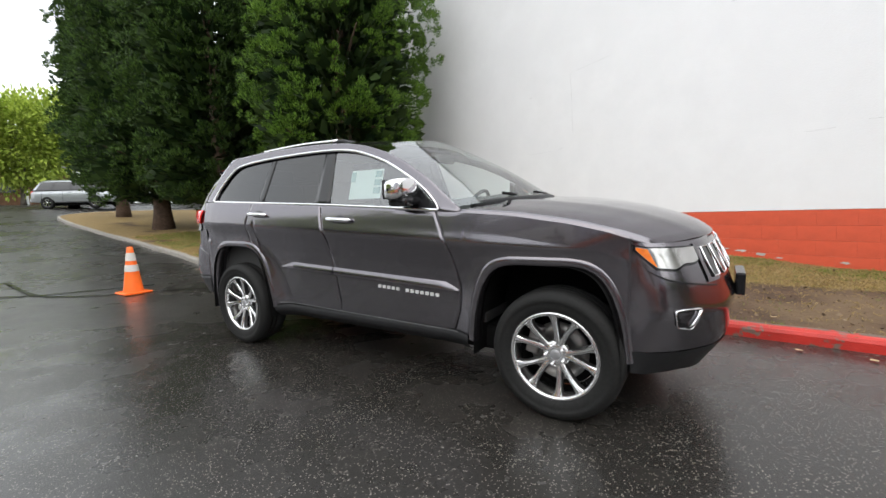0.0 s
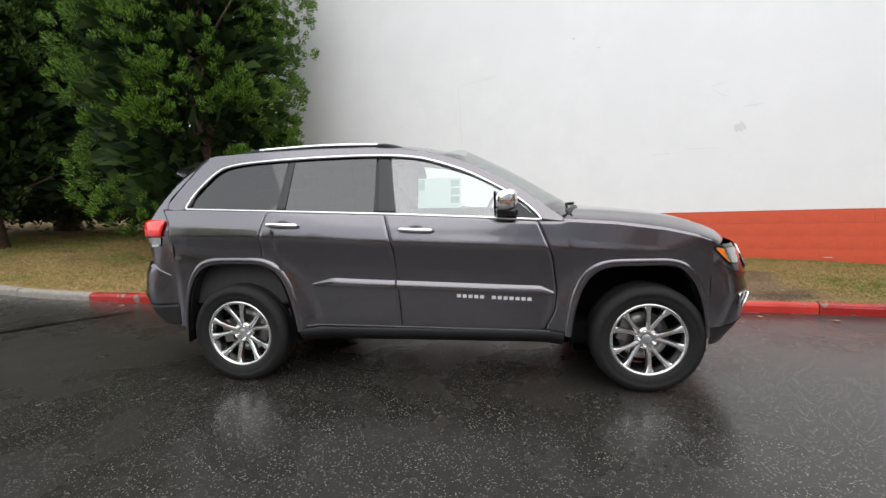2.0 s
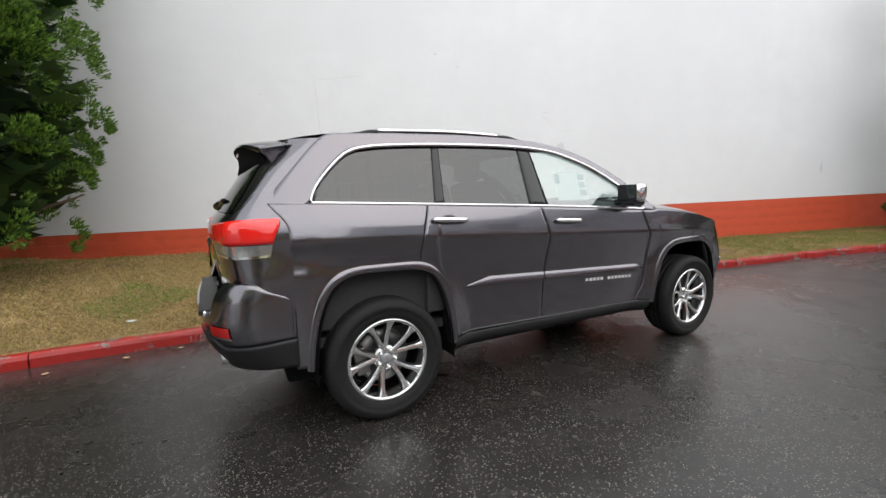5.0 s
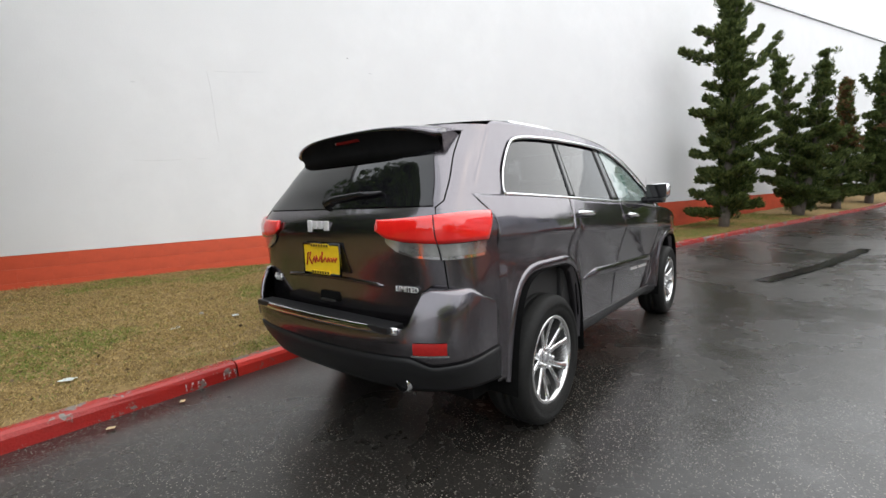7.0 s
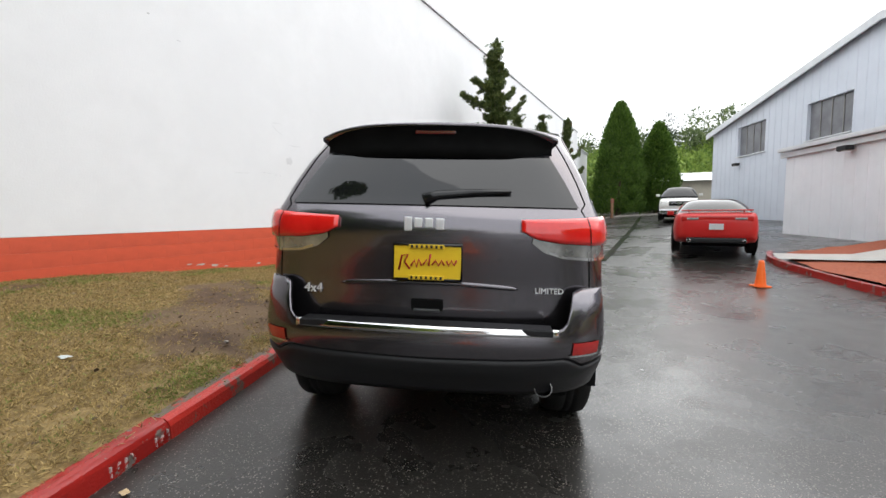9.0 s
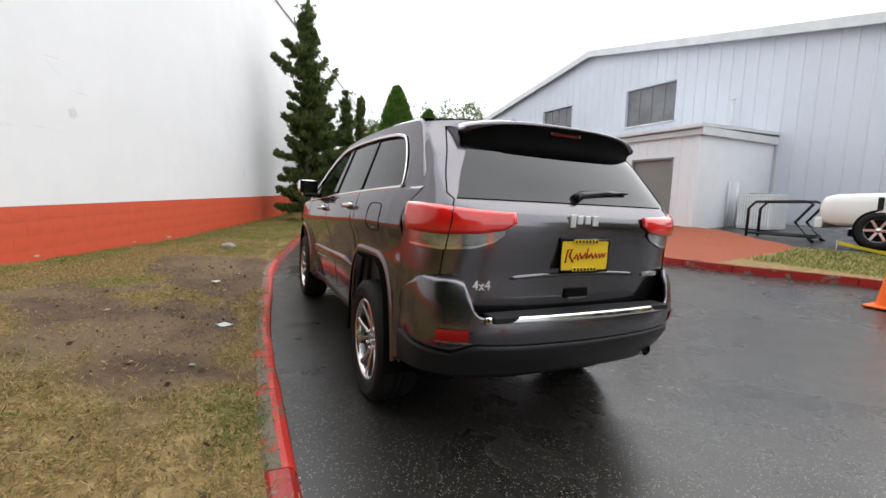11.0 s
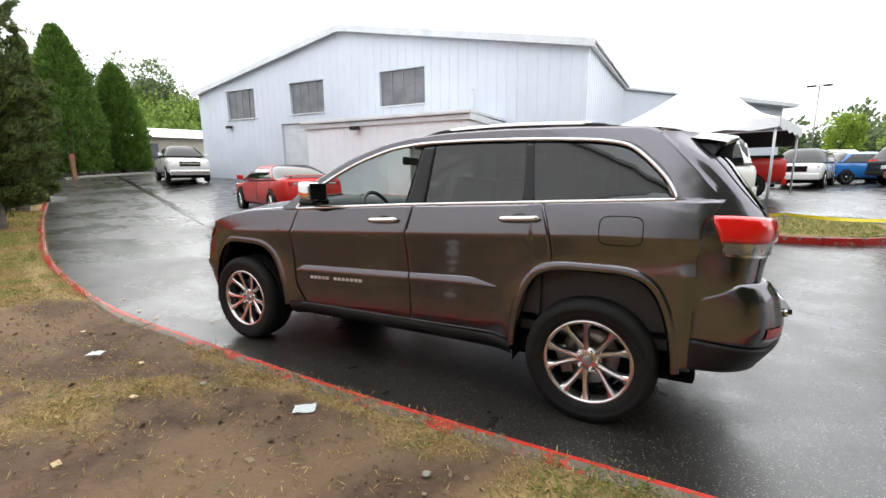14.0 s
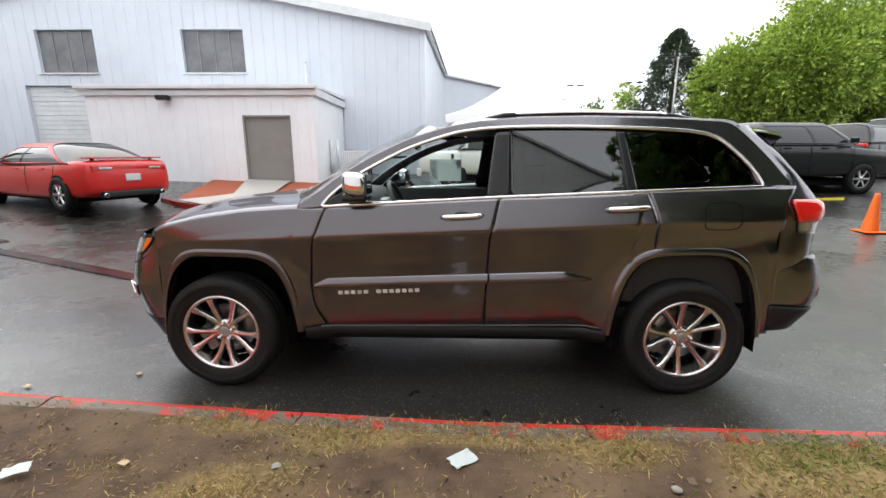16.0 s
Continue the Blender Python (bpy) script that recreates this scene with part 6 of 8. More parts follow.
def column_conifer(x, y, z, height, radius, seed, label, group=""):
    rng = np.random.default_rng(seed)
    tree = thing("column_conifer", label, "tree", group, place=Matrix.Translation((x, y, z)))
    put("trunk", trunk_me("trunk", 0.2, 0.03, height * 0.9, M["bark"]), tree)
    n = 1500
    h, a = rng.uniform(0, 1, n) ** 0.9, rng.uniform(0, 2 * math.pi, n)
    rr = radius * np.interp(h, [0, 0.05, 0.35, 0.7, 0.9, 1], [0.85, 0.98, 1.0, 0.66, 0.30, 0.03]) * rng.uniform(0.8, 1.05, n)
    pts = np.stack([rr * np.cos(a), rr * np.sin(a), 0.2 + h * (height - 0.4)], 1)
    outs = np.stack([0.6 * np.cos(a), 0.6 * np.sin(a), np.ones(n)], 1)
    p, d, L, W = clump_leaves(pts, outs, np.full(n, 0.26), 22, 0.25, 0.085, rng)
    put("crown", leaf_mesh("crown", p, d, L, W, M["column"], rng), tree, "dense columnar green crown")
    return tree


def broad_tree(x, y, z, height, radius, material, seed, label, trunk=0.22, clumps=260, per=44, leaf=0.28, base=0.28):
    rng = np.random.default_rng(seed)
    tree = thing("broadleaf_tree", label, "tree", place=Matrix.Translation((x, y, z)))
    put("trunk", trunk_me("trunk", trunk, 0.05, height * 0.75, M["bark_grey"], (0.02, 0.01)), tree)
    for k in range(7):
        a, t = k * 2.4, height * (base + 0.06 * k)
        put("limb", tube_me("limb", spline([(0, 0, t), (0.4 * radius * math.cos(a), 0.4 * radius * math.sin(a), t + height * 0.12), (0.8 * radius * math.cos(a), 0.8 * radius * math.sin(a), t + height * 0.2)], 6), [trunk * 0.5, trunk * 0.42, trunk * 0.34, trunk * 0.26, trunk * 0.2, trunk * 0.12, trunk * 0.05], M["bark_grey"], 6), tree)
    u = rng.normal(size=(clumps, 3))
    u /= np.linalg.norm(u, axis=1, keepdims=True)
    lump = 1 + 0.22 * np.sin(3 * np.arctan2(u[:, 1], u[:, 0]) + seed) + 0.15 * np.sin(5 * u[:, 2] + seed)
    r = rng.uniform(0.55, 1.0, clumps) * lump
    half = height * (1 - base) / 2
    pts = u * r[:, None] * np.array([radius, radius, half]) + np.array([0, 0, height * base + half])
    p, d, L, W = clump_leaves(pts, u, rng.uniform(0.14, 0.3, clumps) * radius, per, leaf, leaf * 0.55, rng, 0.3)
    put("crown", leaf_mesh("crown", p, d, L, W, material, rng), tree, "loose leafy crown")
    return tree


def lawn_z(x, y):
    """Height of the verge near a point."""
    k = min(VERGE_PATH, key=lambda p: (p.x - x) ** 2 + (p.y - y) ** 2)
    f = verge_far(k)
    v = min(1, (Vector((x, y, 0)) - k).length / max((f - k).length, 0.1))
    return verge_z(k, f, v)


VERGE_PATH = kerb_path(0.5)
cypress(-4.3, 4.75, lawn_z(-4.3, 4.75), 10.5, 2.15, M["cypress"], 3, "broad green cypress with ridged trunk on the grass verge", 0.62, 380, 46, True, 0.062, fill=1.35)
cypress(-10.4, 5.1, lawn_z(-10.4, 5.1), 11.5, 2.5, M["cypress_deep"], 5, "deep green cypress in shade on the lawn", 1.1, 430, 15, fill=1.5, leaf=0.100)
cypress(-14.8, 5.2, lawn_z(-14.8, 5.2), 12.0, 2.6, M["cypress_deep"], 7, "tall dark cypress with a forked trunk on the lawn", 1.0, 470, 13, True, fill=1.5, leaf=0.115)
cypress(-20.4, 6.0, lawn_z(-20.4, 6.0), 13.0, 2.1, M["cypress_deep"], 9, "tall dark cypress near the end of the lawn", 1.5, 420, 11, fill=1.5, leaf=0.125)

# these crowns reuse the inner foliage's dark green
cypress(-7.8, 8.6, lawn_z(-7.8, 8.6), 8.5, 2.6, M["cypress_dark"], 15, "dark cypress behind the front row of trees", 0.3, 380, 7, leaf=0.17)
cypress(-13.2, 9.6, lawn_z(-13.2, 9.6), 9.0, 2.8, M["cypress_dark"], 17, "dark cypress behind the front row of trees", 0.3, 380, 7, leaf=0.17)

juniper(12.4, -0.45, lawn_z(12.4, -0.45), 7.0, 11, "open twisted juniper against the white wall", 1.2, 74, leaders=((0.02, -0.02, 1.0),),
        limbs=((0.60, -57, 1.25, 0.95), (0.66, 125, 1.35, 0.35), (0.74, 130, 0.95, 0.30), (0.70, -60, 0.8, 0.5), (0.43, 128, 1.15, 0.25), (0.80, -50, 0.6, 0.45)))
juniper(16.2, -2.1, lawn_z(16.2, -2.1), 5.4, 12, "forked twisted juniper against the white wall", 1.05, 72, leaders=((-0.03, 0.12, 1.0), (0.06, -0.13, 0.96)), limbs=((0.55, 120, 0.7, 0.5), (0.72, -60, 0.6, 0.55)))
juniper(19.2, -3.2, lawn_z(19.2, -3.2), 4.6, 13, "juniper with rust-brown dead sprays against the wall", 0.9, 44, 0.45, leaders=((0.02, -0.03, 1.0),))
juniper(21.8, -4.3, lawn_z(21.8, -4.3), 6.1, 14, "twisted juniper at the far end of the wall", 1.15, 60, 0.05, leaders=((0.05, -0.08, 1.0),), limbs=((0.62, -57, 1.3, 0.9), (0.70, 123, 0.9, 0.6), (0.45, -57, 1.4, 0.7)))
column_conifer(37.0, -11.9, ground_z(37, -11.9), 9.9, 1.95, 21, "tall columnar conifer at the end of the lane", "conifers at the lane's end")
column_conifer(37.6, -15.4, ground_z(37.6, -15.4), 8.0, 1.6, 22, "columnar conifer at the end of the lane", "conifers at the lane's end")
column_conifer(45.0, -14.5, ground_z(45, -14.5), 9.0, 2.0, 23, "columnar conifer behind the lane's end", "conifers at the lane's end")

broad_tree(-37.0, 6.4, 2.2, 7.6, 3.6, M["broadleaf_yellow"], 31, "small yellow-green maple by the parked cars", 0.13, 420, 46, 0.30, 0.2)
for k, (x, y, h, r) in enumerate(((-22.5, -37.5, 9.6, 3.2), (-26.8, -34.5, 12.8, 3.7), (-33.0, -36.0, 13.2, 4.2), (-38.0, -35.0, 13.0, 5.0), (-45.0, -34.0, 14.0, 5.5), (-29.0, -41.0, 11.5, 4.5))):
    broad_tree(x, y, 1.4, h, r, M["broadleaf"], 32 + k, "large fresh-green tree behind the car park", 0.3, 620, 34, 0.34, 0.06)


def spruce(x, y, z, height, radius, seed, label):
    """A pointed dark spruce with drooping tiers."""
    rng = np.random.default_rng(seed)
    tree = thing("spruce_tree", label, "tree", place=Matrix.Translation((x, y, z)))
    put("trunk", trunk_me("trunk", 0.28, 0.04, height * 0.95, M["bark"]), tree)
    n = 1700
    h, a = rng.uniform(0, 1, n) ** 1.3, rng.uniform(0, 2 * math.pi, n)
    tier = 1 - 0.28 * ((h * 17 + 0.6 * np.sin(3 * a + seed)) % 1)
    rr = radius * (1 - h) ** 0.62 * tier * rng.uniform(0.55, 1.05, n)
    pts = np.stack([rr * np.cos(a), rr * np.sin(a), 0.8 + h * (height - 0.8)], 1)
    outs = np.stack([np.cos(a), np.sin(a), np.full(n, -0.1)], 1)
    p, d, L, W = clump_leaves(pts, outs, np.full(n, 0.26), 26, 0.24, 0.08, rng, 0.4)
    put("crown", leaf_mesh("crown", p, d, L, W, M["far_dark"], rng), tree, "dark drooping tiers")
    return tree


spruce(-19.5, -42.0, 1.4, 11.4, 5.2, 39, "dark pointed spruce behind the car park")
broad_tree(-26.5, -73.0, 1.2, 10.8, 2.2, M["broadleaf"], 35, "slim poplar far across the car park", 0.2, 160, 40, 0.35, 0.15)
broad_tree(-19.5, -70.5, 1.2, 7.0, 1.9, M["broadleaf"], 36, "slim poplar far across the car park", 0.2, 160, 40, 0.35, 0.15)


def far_wood(name, spots, material, seed, label):
    """A far wood: many crowns of loose leaves in one piece."""
    rng = np.random.default_rng(seed)
    P, D, Ls, Ws = [], [], [], []
    for x, y, z, h, r in spots:
        n = 60
        u = rng.normal(size=(n, 3))
        u /= np.linalg.norm(u, axis=1, keepdims=True)
        pts = u * rng.uniform(0.2, 1.0, (n, 1)) * np.array([r, r, h * 0.5]) + np.array([x, y, z + h * 0.5])
        p, d, L, W = clump_leaves(pts, u, np.full(n, r * 0.3), 18, r * 0.15, r * 0.11, rng)
        P.append(p), D.append(d), Ls.append(L), Ws.append(W)
    ob = new(name, leaf_mesh(name, np.concatenate(P), np.concatenate(D), np.concatenate(Ls), np.concatenate(Ws), material, rng))
    return tagged(ob, label, "woodland", kind="stuff")


def hill_point(s, q):
    """A point of the far hill: s metres out along its fall, q across it."""
    z = 2.0 + curve([(60, 0), (66, 0), (92, 7.5), (130, 10)], s) * curve([(-40, 0.3), (-12, 0.75), (0, 1.0), (60, 1.05)], q)
    return (0.866 * s + 0.5 * q, -0.5 * s + 0.866 * q, z)


ss, qs = [56 + 3 * k for k in range(40)], [-60 + 4 * k for k in range(40)]
v = [hill_point(a, b) for a in ss for b in qs]
v = [(x, y, z + 0.8 * noise.noise(Vector((x * 0.2, y * 0.2, 0))) - (1.5 if a < 62 else 0)) for (x, y, z), a in zip(v, [a for a in ss for _ in qs])]
M["hill_scrub"] = mat("green_scrub_ground", (0.07, 0.12, 0.03), 0.9, color2=(0.16, 0.22, 0.06), scale=0.6, bump=0.5, bump_scale=3)
tagged(new("hillside", mesh("hillside", v, [(i * 40 + j, (i + 1) * 40 + j, (i + 1) * 40 + j + 1, i * 40 + j + 1) for i in range(39) for j in range(39)], M["hill_scrub"], True)), "green scrub-covered hillside beyond the lane", "hill", kind="structure")
rng = np.random.default_rng(50)
M["scrub"] = foliage_material("bright_scrub_leaves", (0.10, 0.17, 0.03), (0.27, 0.36, 0.08))
far_wood("hill_woodland", [(*hill_point(rng.uniform(90, 112), q), rng.uniform(7, 11.5) * (0.75 if q < -1 else 1.3 if q < 11 else 1), rng.uniform(2.4, 4.2)) for q in np.linspace(-22, 44, 60)], M["far_green"], 51, "mixed green woodland on the hill beyond the lane")
far_wood("hill_conifers", [(*hill_point(rng.uniform(92, 110), q), rng.uniform(9, 14) * (0.5 if q < -1 else 1), rng.uniform(1.3, 2.4)) for q in rng.uniform(-20, 44, 16)], M["far_dark"], 52, "dark conifers on the hill beyond the lane")
far_wood("slope_shrubs", [(*hill_point(rng.uniform(64, 92), rng.uniform(-24, 30)), rng.uniform(4, 8), rng.uniform(2.4, 4)) for _ in range(110)], M["scrub"], 53, "bright green shrubs on the slope behind the lane")
far_wood("back_woodland", [(x, y, 2.5, rng.uniform(14, 22) if (y + 3.1) / (3.65 - x) > 0.275 else rng.uniform(8, 11), rng.uniform(3, 5)) for x, y in [(-62 + rng.uniform(-25, 10), 18 + rng.uniform(-20, 40)) for _ in range(40)]], M["far_dark"], 54, "tall dark conifers far behind the parked cars")
far_wood("lawn_shrubs", [(-24 + rng.uniform(-14, 10), 19 + rng.uniform(-3, 5), 1.6, rng.uniform(3, 5.5), rng.uniform(1.8, 3)) for _ in range(34)], M["far_dark"], 56, "dark shrubs behind the lawn of cypresses")
far_wood("car_park_woodland", [(-45 + rng.uniform(-60, 70), -95 + rng.uniform(-20, 10), 1.0, rng.uniform(6, 10), rng.uniform(3, 5)) for _ in range(40)], M["far_green"], 55, "low tree line far across the car park")


def build_grass():
    """Short straw and some green grass in patches, thin where the soil is bare."""
    g = np.random.default_rng(60)
    path = [p for p in kerb_path(0.06) if -13 < p.x < 16]
    sets = {"dry": ([], [], []), "green": ([], [], [])}
    for p in path:
        q = verge_far(p)
        span = (q - p).length
        near = -3 < p.x < 12
        for _ in range(int(min(span, 7) * (60 if near else 16))):
            v = g.uniform(0.03, 1.0) if span < 7 else g.uniform(0.03, 7 / span)
            r = p.lerp(q, v) + Vector((g.uniform(-0.06, 0.06), g.uniform(-0.06, 0.06), 0))
            edge = (r - p).length
            if g.uniform() < 0.93 * bareness(r.x, r.y, edge):
                continue
            green = noise.noise(Vector((r.x * 0.9, r.y * 0.9, 9.0))) + (0.34 if v > 0.82 else 0) + (0.45 if r.x > 6.6 else 0) + (0.55 if r.x < -8 else 0.15 if r.x < -4 else 0) > 0.34
            kind = "green" if g.uniform() < (0.62 if green else 0.06) else "dry"
            z = verge_z(p, q, v)
            for _ in range(7):
                sets[kind][0].append((r.x + g.normal(0, 0.035), r.y + g.normal(0, 0.035), z - 0.003))
                sets[kind][1].append((g.normal(0, 0.8), g.normal(0, 0.8), g.uniform(0.10, 0.8)))
                sets[kind][2].append(g.uniform(0.018, 0.050) if near else g.uniform(0.04, 0.09))
    for kind, (c, d, L) in sets.items():
        c, d, L = np.array(c), np.array(d), np.array(L)
        ob = new("grass", leaf_mesh("grass", c, d, L, np.where(L < 0.052, 0.0056, 0.0085), M["grass_dry" if kind == "dry" else "grass_green"], g))
        tagged(ob, "short dry straw-coloured grass on the verge" if kind == "dry" else "short green grass tufts on the verge", "grass", kind="stuff")


build_grass()


def build_crumbs():
    """Clods, bark bits and dead leaves strewn over the bare soil beside the kerb."""
    g = np.random.default_rng(61)
    path = [p for p in kerb_path(0.05) if -3 < p.x < 7]
    c, d, L = [], [], []
    for p in path:
        q = verge_far(p)
        span = (q - p).length
        for _ in range(16):
            v = min(1, abs(g.normal(0, 1.1)) / span + 0.06)
            r = p.lerp(q, v)
            c.append((r.x + g.normal(0, 0.03), r.y + g.normal(0, 0.03), verge_z(p, q, v) + 0.002))
            d.append((g.normal(0, 1), g.normal(0, 1), g.uniform(0.0, 0.5)))
            L.append(g.uniform(0.008, 0.022) if g.uniform() < 0.9 else g.uniform(0.025, 0.05))
    c, d, L = np.array(c), np.array(d), np.array(L)
    ob = new("soil_crumbs", leaf_mesh("soil_crumbs", c, d, L, L * 0.7, foliage_material("soil_crumbs", (0.06, 0.04, 0.027), (0.32, 0.24, 0.16), 0.9), g))
    tagged(ob, "dark clods and dead leaf bits on bare soil", "litter", kind="stuff")


build_crumbs()


# ---- other vehicles ----
M["red_paint"] = mat("bright_red_car_paint", (0.52, 0.014, 0.012), 0.36, coat=0.2, color2=(0.44, 0.015, 0.012), scale=300)
M["white_paint"] = mat("white_car_paint", (0.78, 0.77, 0.73), 0.35, coat=1.0, color2=(0.74, 0.73, 0.70), scale=200)
M["black_paint"] = mat("black_car_paint", (0.006, 0.006, 0.008), 0.25, coat=0.0, spec=0.4, color2=(0.011, 0.011, 0.012), scale=200)
M["silver_paint"] = mat("silver_car_paint", (0.36, 0.38, 0.40), 0.3, metal=0.6, coat=1.0, color2=(0.32, 0.34, 0.36), scale=300)
M["blue_paint"] = mat("bright_blue_car_paint", (0.02, 0.17, 0.50), 0.3, coat=1.0, color2=(0.02, 0.15, 0.45), scale=200)
M["maroon_paint"] = mat("maroon_car_paint", (0.16, 0.015, 0.02), 0.3, coat=1.0, color2=(0.13, 0.012, 0.018), scale=200)
M["gray_paint"] = mat("dark_grey_car_paint", (0.05, 0.055, 0.06), 0.3, metal=0.5, coat=1.0, color2=(0.045, 0.05, 0.055), scale=200)


def simple_wheel(R, parent, at, label):
    w = put("wheel", lathe_me("wheel", [(R * 0.64, -0.10), (R * 0.9, -0.11), (R, -0.08), (R, 0.08), (R * 0.9, 0.11), (R * 0.66, 0.10), (R * 0.63, 0.08)], M["tyre"], 40, "y"), parent, label, at)
    r = put("rim", lathe_me("rim", [(R * 0.65, 0.095), (R * 0.60, 0.085), (R * 0.57, 0.03), (0.0, 0.02)], M["alloy_dark"], 32, "y"), w)
    for k in range(6):
        a = 2 * math.pi * k / 6
        v = []
        for t in (0.0, 0.5, 1.0):
            rad, half, y = R * (0.08 + 0.54 * t), R * (0.10 - 0.01 * t), 0.085 + 0.008 * t
            c, e = Vector((math.cos(a) * rad, 0, math.sin(a) * rad)), Vector((-math.sin(a), 0, math.cos(a)))
            for q, dy in ((-1, -0.03), (-0.7, 0), (0.7, 0), (1, -0.03)):
                p = c + e * half * q
                v.append((p.x, y + dy, p.z))
        put("spoke", mesh("spoke", v, grid_faces(3, 4), M["alloy"]), r)
    put("hub_cap", lathe_me("hub_cap", [(0, 0.10), (R * 0.13, 0.095), (R * 0.16, 0.06)], M["alloy"], 16, "y"), r)
    return w


def vehicle(name, label, place, paint, length, width, body, cabin, axles, R, group="", lamp_z=0.95, rear_lamps=True, front_lamps=True, pillars=(), trim=None, bed=None, extras=None):
    """A parked vehicle, x ahead, its middle on the ground at the origin. body: (x, low, top, half width); cabin: base x0, x1, belt z, roof x0, x1, roof z."""
    car = thing(name, label, "car", group, place)
    v, rows = [], 13
    for x, zb, zt, hw in body:
        h = zt - zb
        half = [(0.0, zb), (0.72 * hw, zb), (0.94 * hw, zb + 0.03), (0.985 * hw, zb + 0.14 * h), (hw, zb + 0.45 * h), (0.985 * hw, zb + 0.72 * h), (0.955 * hw, zb + 0.90 * h), (0.90 * hw, zt - 0.012), (0.80 * hw, zt), (0.5 * hw, zt + 0.012), (0.0, zt + 0.016)]
        v += [(x, y, z) for y, z in half] + [(x, -y, z) for y, z in half[-2:0:-1]]
    n = 20
    faces = [(i * n + j, i * n + (j + 1) % n, (i + 1) * n + (j + 1) % n, (i + 1) * n + j) for i in range(len(body) - 1) for j in range(n)]
    faces += [tuple(range(n))[::-1], tuple((len(body) - 1) * n + j for j in range(n))]
    put("body", mesh("body", v, faces, paint, True), car)
    hw = max(b[3] for b in body)
    x0, x1, belt, r0, r1, roof = cabin
    wb, wr = hw * 0.93, hw * 0.74
    ring = lambda t, inset=0.0: [(x0 + (r0 - x0) * t + inset, -(wb + (wr - wb) * t) + inset), (x1 + (r1 - x1) * t - inset, -(wb + (wr - wb) * t) + inset), (x1 + (r1 - x1) * t - inset, wb + (wr - wb) * t - inset), (x0 + (r0 - x0) * t + inset, wb + (wr - wb) * t - inset)]
    def cab(x, v, lift=0.0):
        """A point of the glasshouse: x along the car, v from the belt (0) to the middle of the roof (1)."""
        t = (x - x0) / (r0 - x0) if x < r0 else (x1 - x) / (x1 - r1) if x > r1 else 1.0
        top = belt + (roof - belt) * math.sin(min(1, max(0, t)) * math.pi / 2) ** 0.85
        z = belt + (top - belt) * math.sin(v * math.pi / 2) ** 0.75
        w = wb - (wb - wr * 1.06) * (z - belt) / (roof - belt)
        k = 1 + lift / 0.8
        return (x, w * max(0, math.cos(v * math.pi / 2)) ** 0.42 * k, z + lift - (0.03 if v == 0 else 0))

    def sheet(xs, vs, s, lift):
        pts = [cab(x, v, lift) for x in xs for v in vs]
        return [(x, y * s, z) for x, y, z in pts], grid_faces(len(xs), len(vs), 0, s > 0)

    xs = [x0 + (x1 - x0) * k / 30 for k in range(31)]
    vs = [k / 12 for k in range(13)]
    gv, gf = [], []
    for s in (1, -1):
        v, f = sheet(xs, vs, s, 0)
        gf += [tuple(i + len(gv) for i in q) for q in f]
        gv += v
    put("glass", mesh("glass", gv, gf, M["tint"], True), car, "dark tinted windows")
    rv, rf = [], []
    for s in (1, -1):
        v, f = sheet([r0 - 0.10 + (r1 - r0 + 0.2) * k / 14 for k in range(15)], [0.50 + 0.5 * k / 8 for k in range(9)], s, 0.008)
        rf += [tuple(i + len(rv) for i in q) for q in f]
        rv += v
    put("roof", mesh("roof", rv, rf, paint, True), car)
    for s in (1, -1):
        posts = [(x0 + 0.06, r0, 0.11), (x1 - 0.04, r1, 0.04)] + [(a, b, 0.035) for a, b in pillars]
        for a, b, w in posts:
            v = []
            for k in range(11):
                q = 0.56 * k / 10
                zq = math.sin(q * math.pi / 2) ** 0.75
                for d in (-w, w):
                    v.append(cab(min(max(a + (b - a) * zq / 0.83 + d, x0 + 0.01), x1 - 0.01), q, 0.006))
            put("pillar", mesh("pillar", [(x, y * s, z) for x, y, z in v], grid_faces(11, 2, 0, s < 0), paint if w != 0.035 else M["gloss_black"], True), car)
        put("window_trim", tube_me("window_trim", [(x0 + 0.02, (wb + 0.012) * s, belt + 0.005), (x1 - 0.02, (wb + 0.012) * s, belt + 0.005)], 0.014, trim or M["gloss_black"], 6), car)
        put("wing_mirror", box_me("wing_mirror", (0.10, 0.20, 0.14), trim or paint, 0.03, (x1 - 0.25, (wb + 0.14) * s, belt + 0.09)), car)
        for ax in axles:
            # flat black disc proud of the flank; the arch hollow's shade in its colour
            put("wheel_arch", lathe_me("wheel_arch", [(0, 0.0), (R * 1.13, 0.0), (R * 1.17, -0.03)], M["underside"], 36, "y"), car, at=Matrix.Translation((ax, (hw * 0.992) * s, R)) @ Matrix.Diagonal((1, s, 1, 1)))
            simple_wheel(R, car, pose(ax, (hw - 0.085) * s, R, 0, 0, 0 if s > 0 else 180), "alloy wheel with black tyre")
        for hx in ([(x0 + x1) / 2 - 0.65, (x0 + x1) / 2 + 0.45]):
            put("door_handle", box_me("door_handle", (0.2, 0.03, 0.035), trim or paint, 0.01, (hx, (hw * 0.975) * s, belt - 0.12)), car)
        for dx in (x0 + 0.55, (x0 + x1) / 2 + 0.05, x1 - 0.1):
            put("door_gap", tube_me("door_gap", [(dx, hw * 0.958 * s, belt - 0.06), (dx, hw * 0.988 * s, belt - 0.22), (dx, (hw + 0.001) * s, 0.62), (dx, hw * 0.99 * s, 0.38)], 0.006, M["underside"], 5), car)
        xr, xf = body[0][0], body[-1][0]
        if rear_lamps:
            put("tail_lamp", box_me("tail_lamp", (0.12, hw * 0.42, 0.17), M["lens_red"], 0.03, (xr + 0.09, hw * 0.70 * s, lamp_z)), car, "red tail lamp")
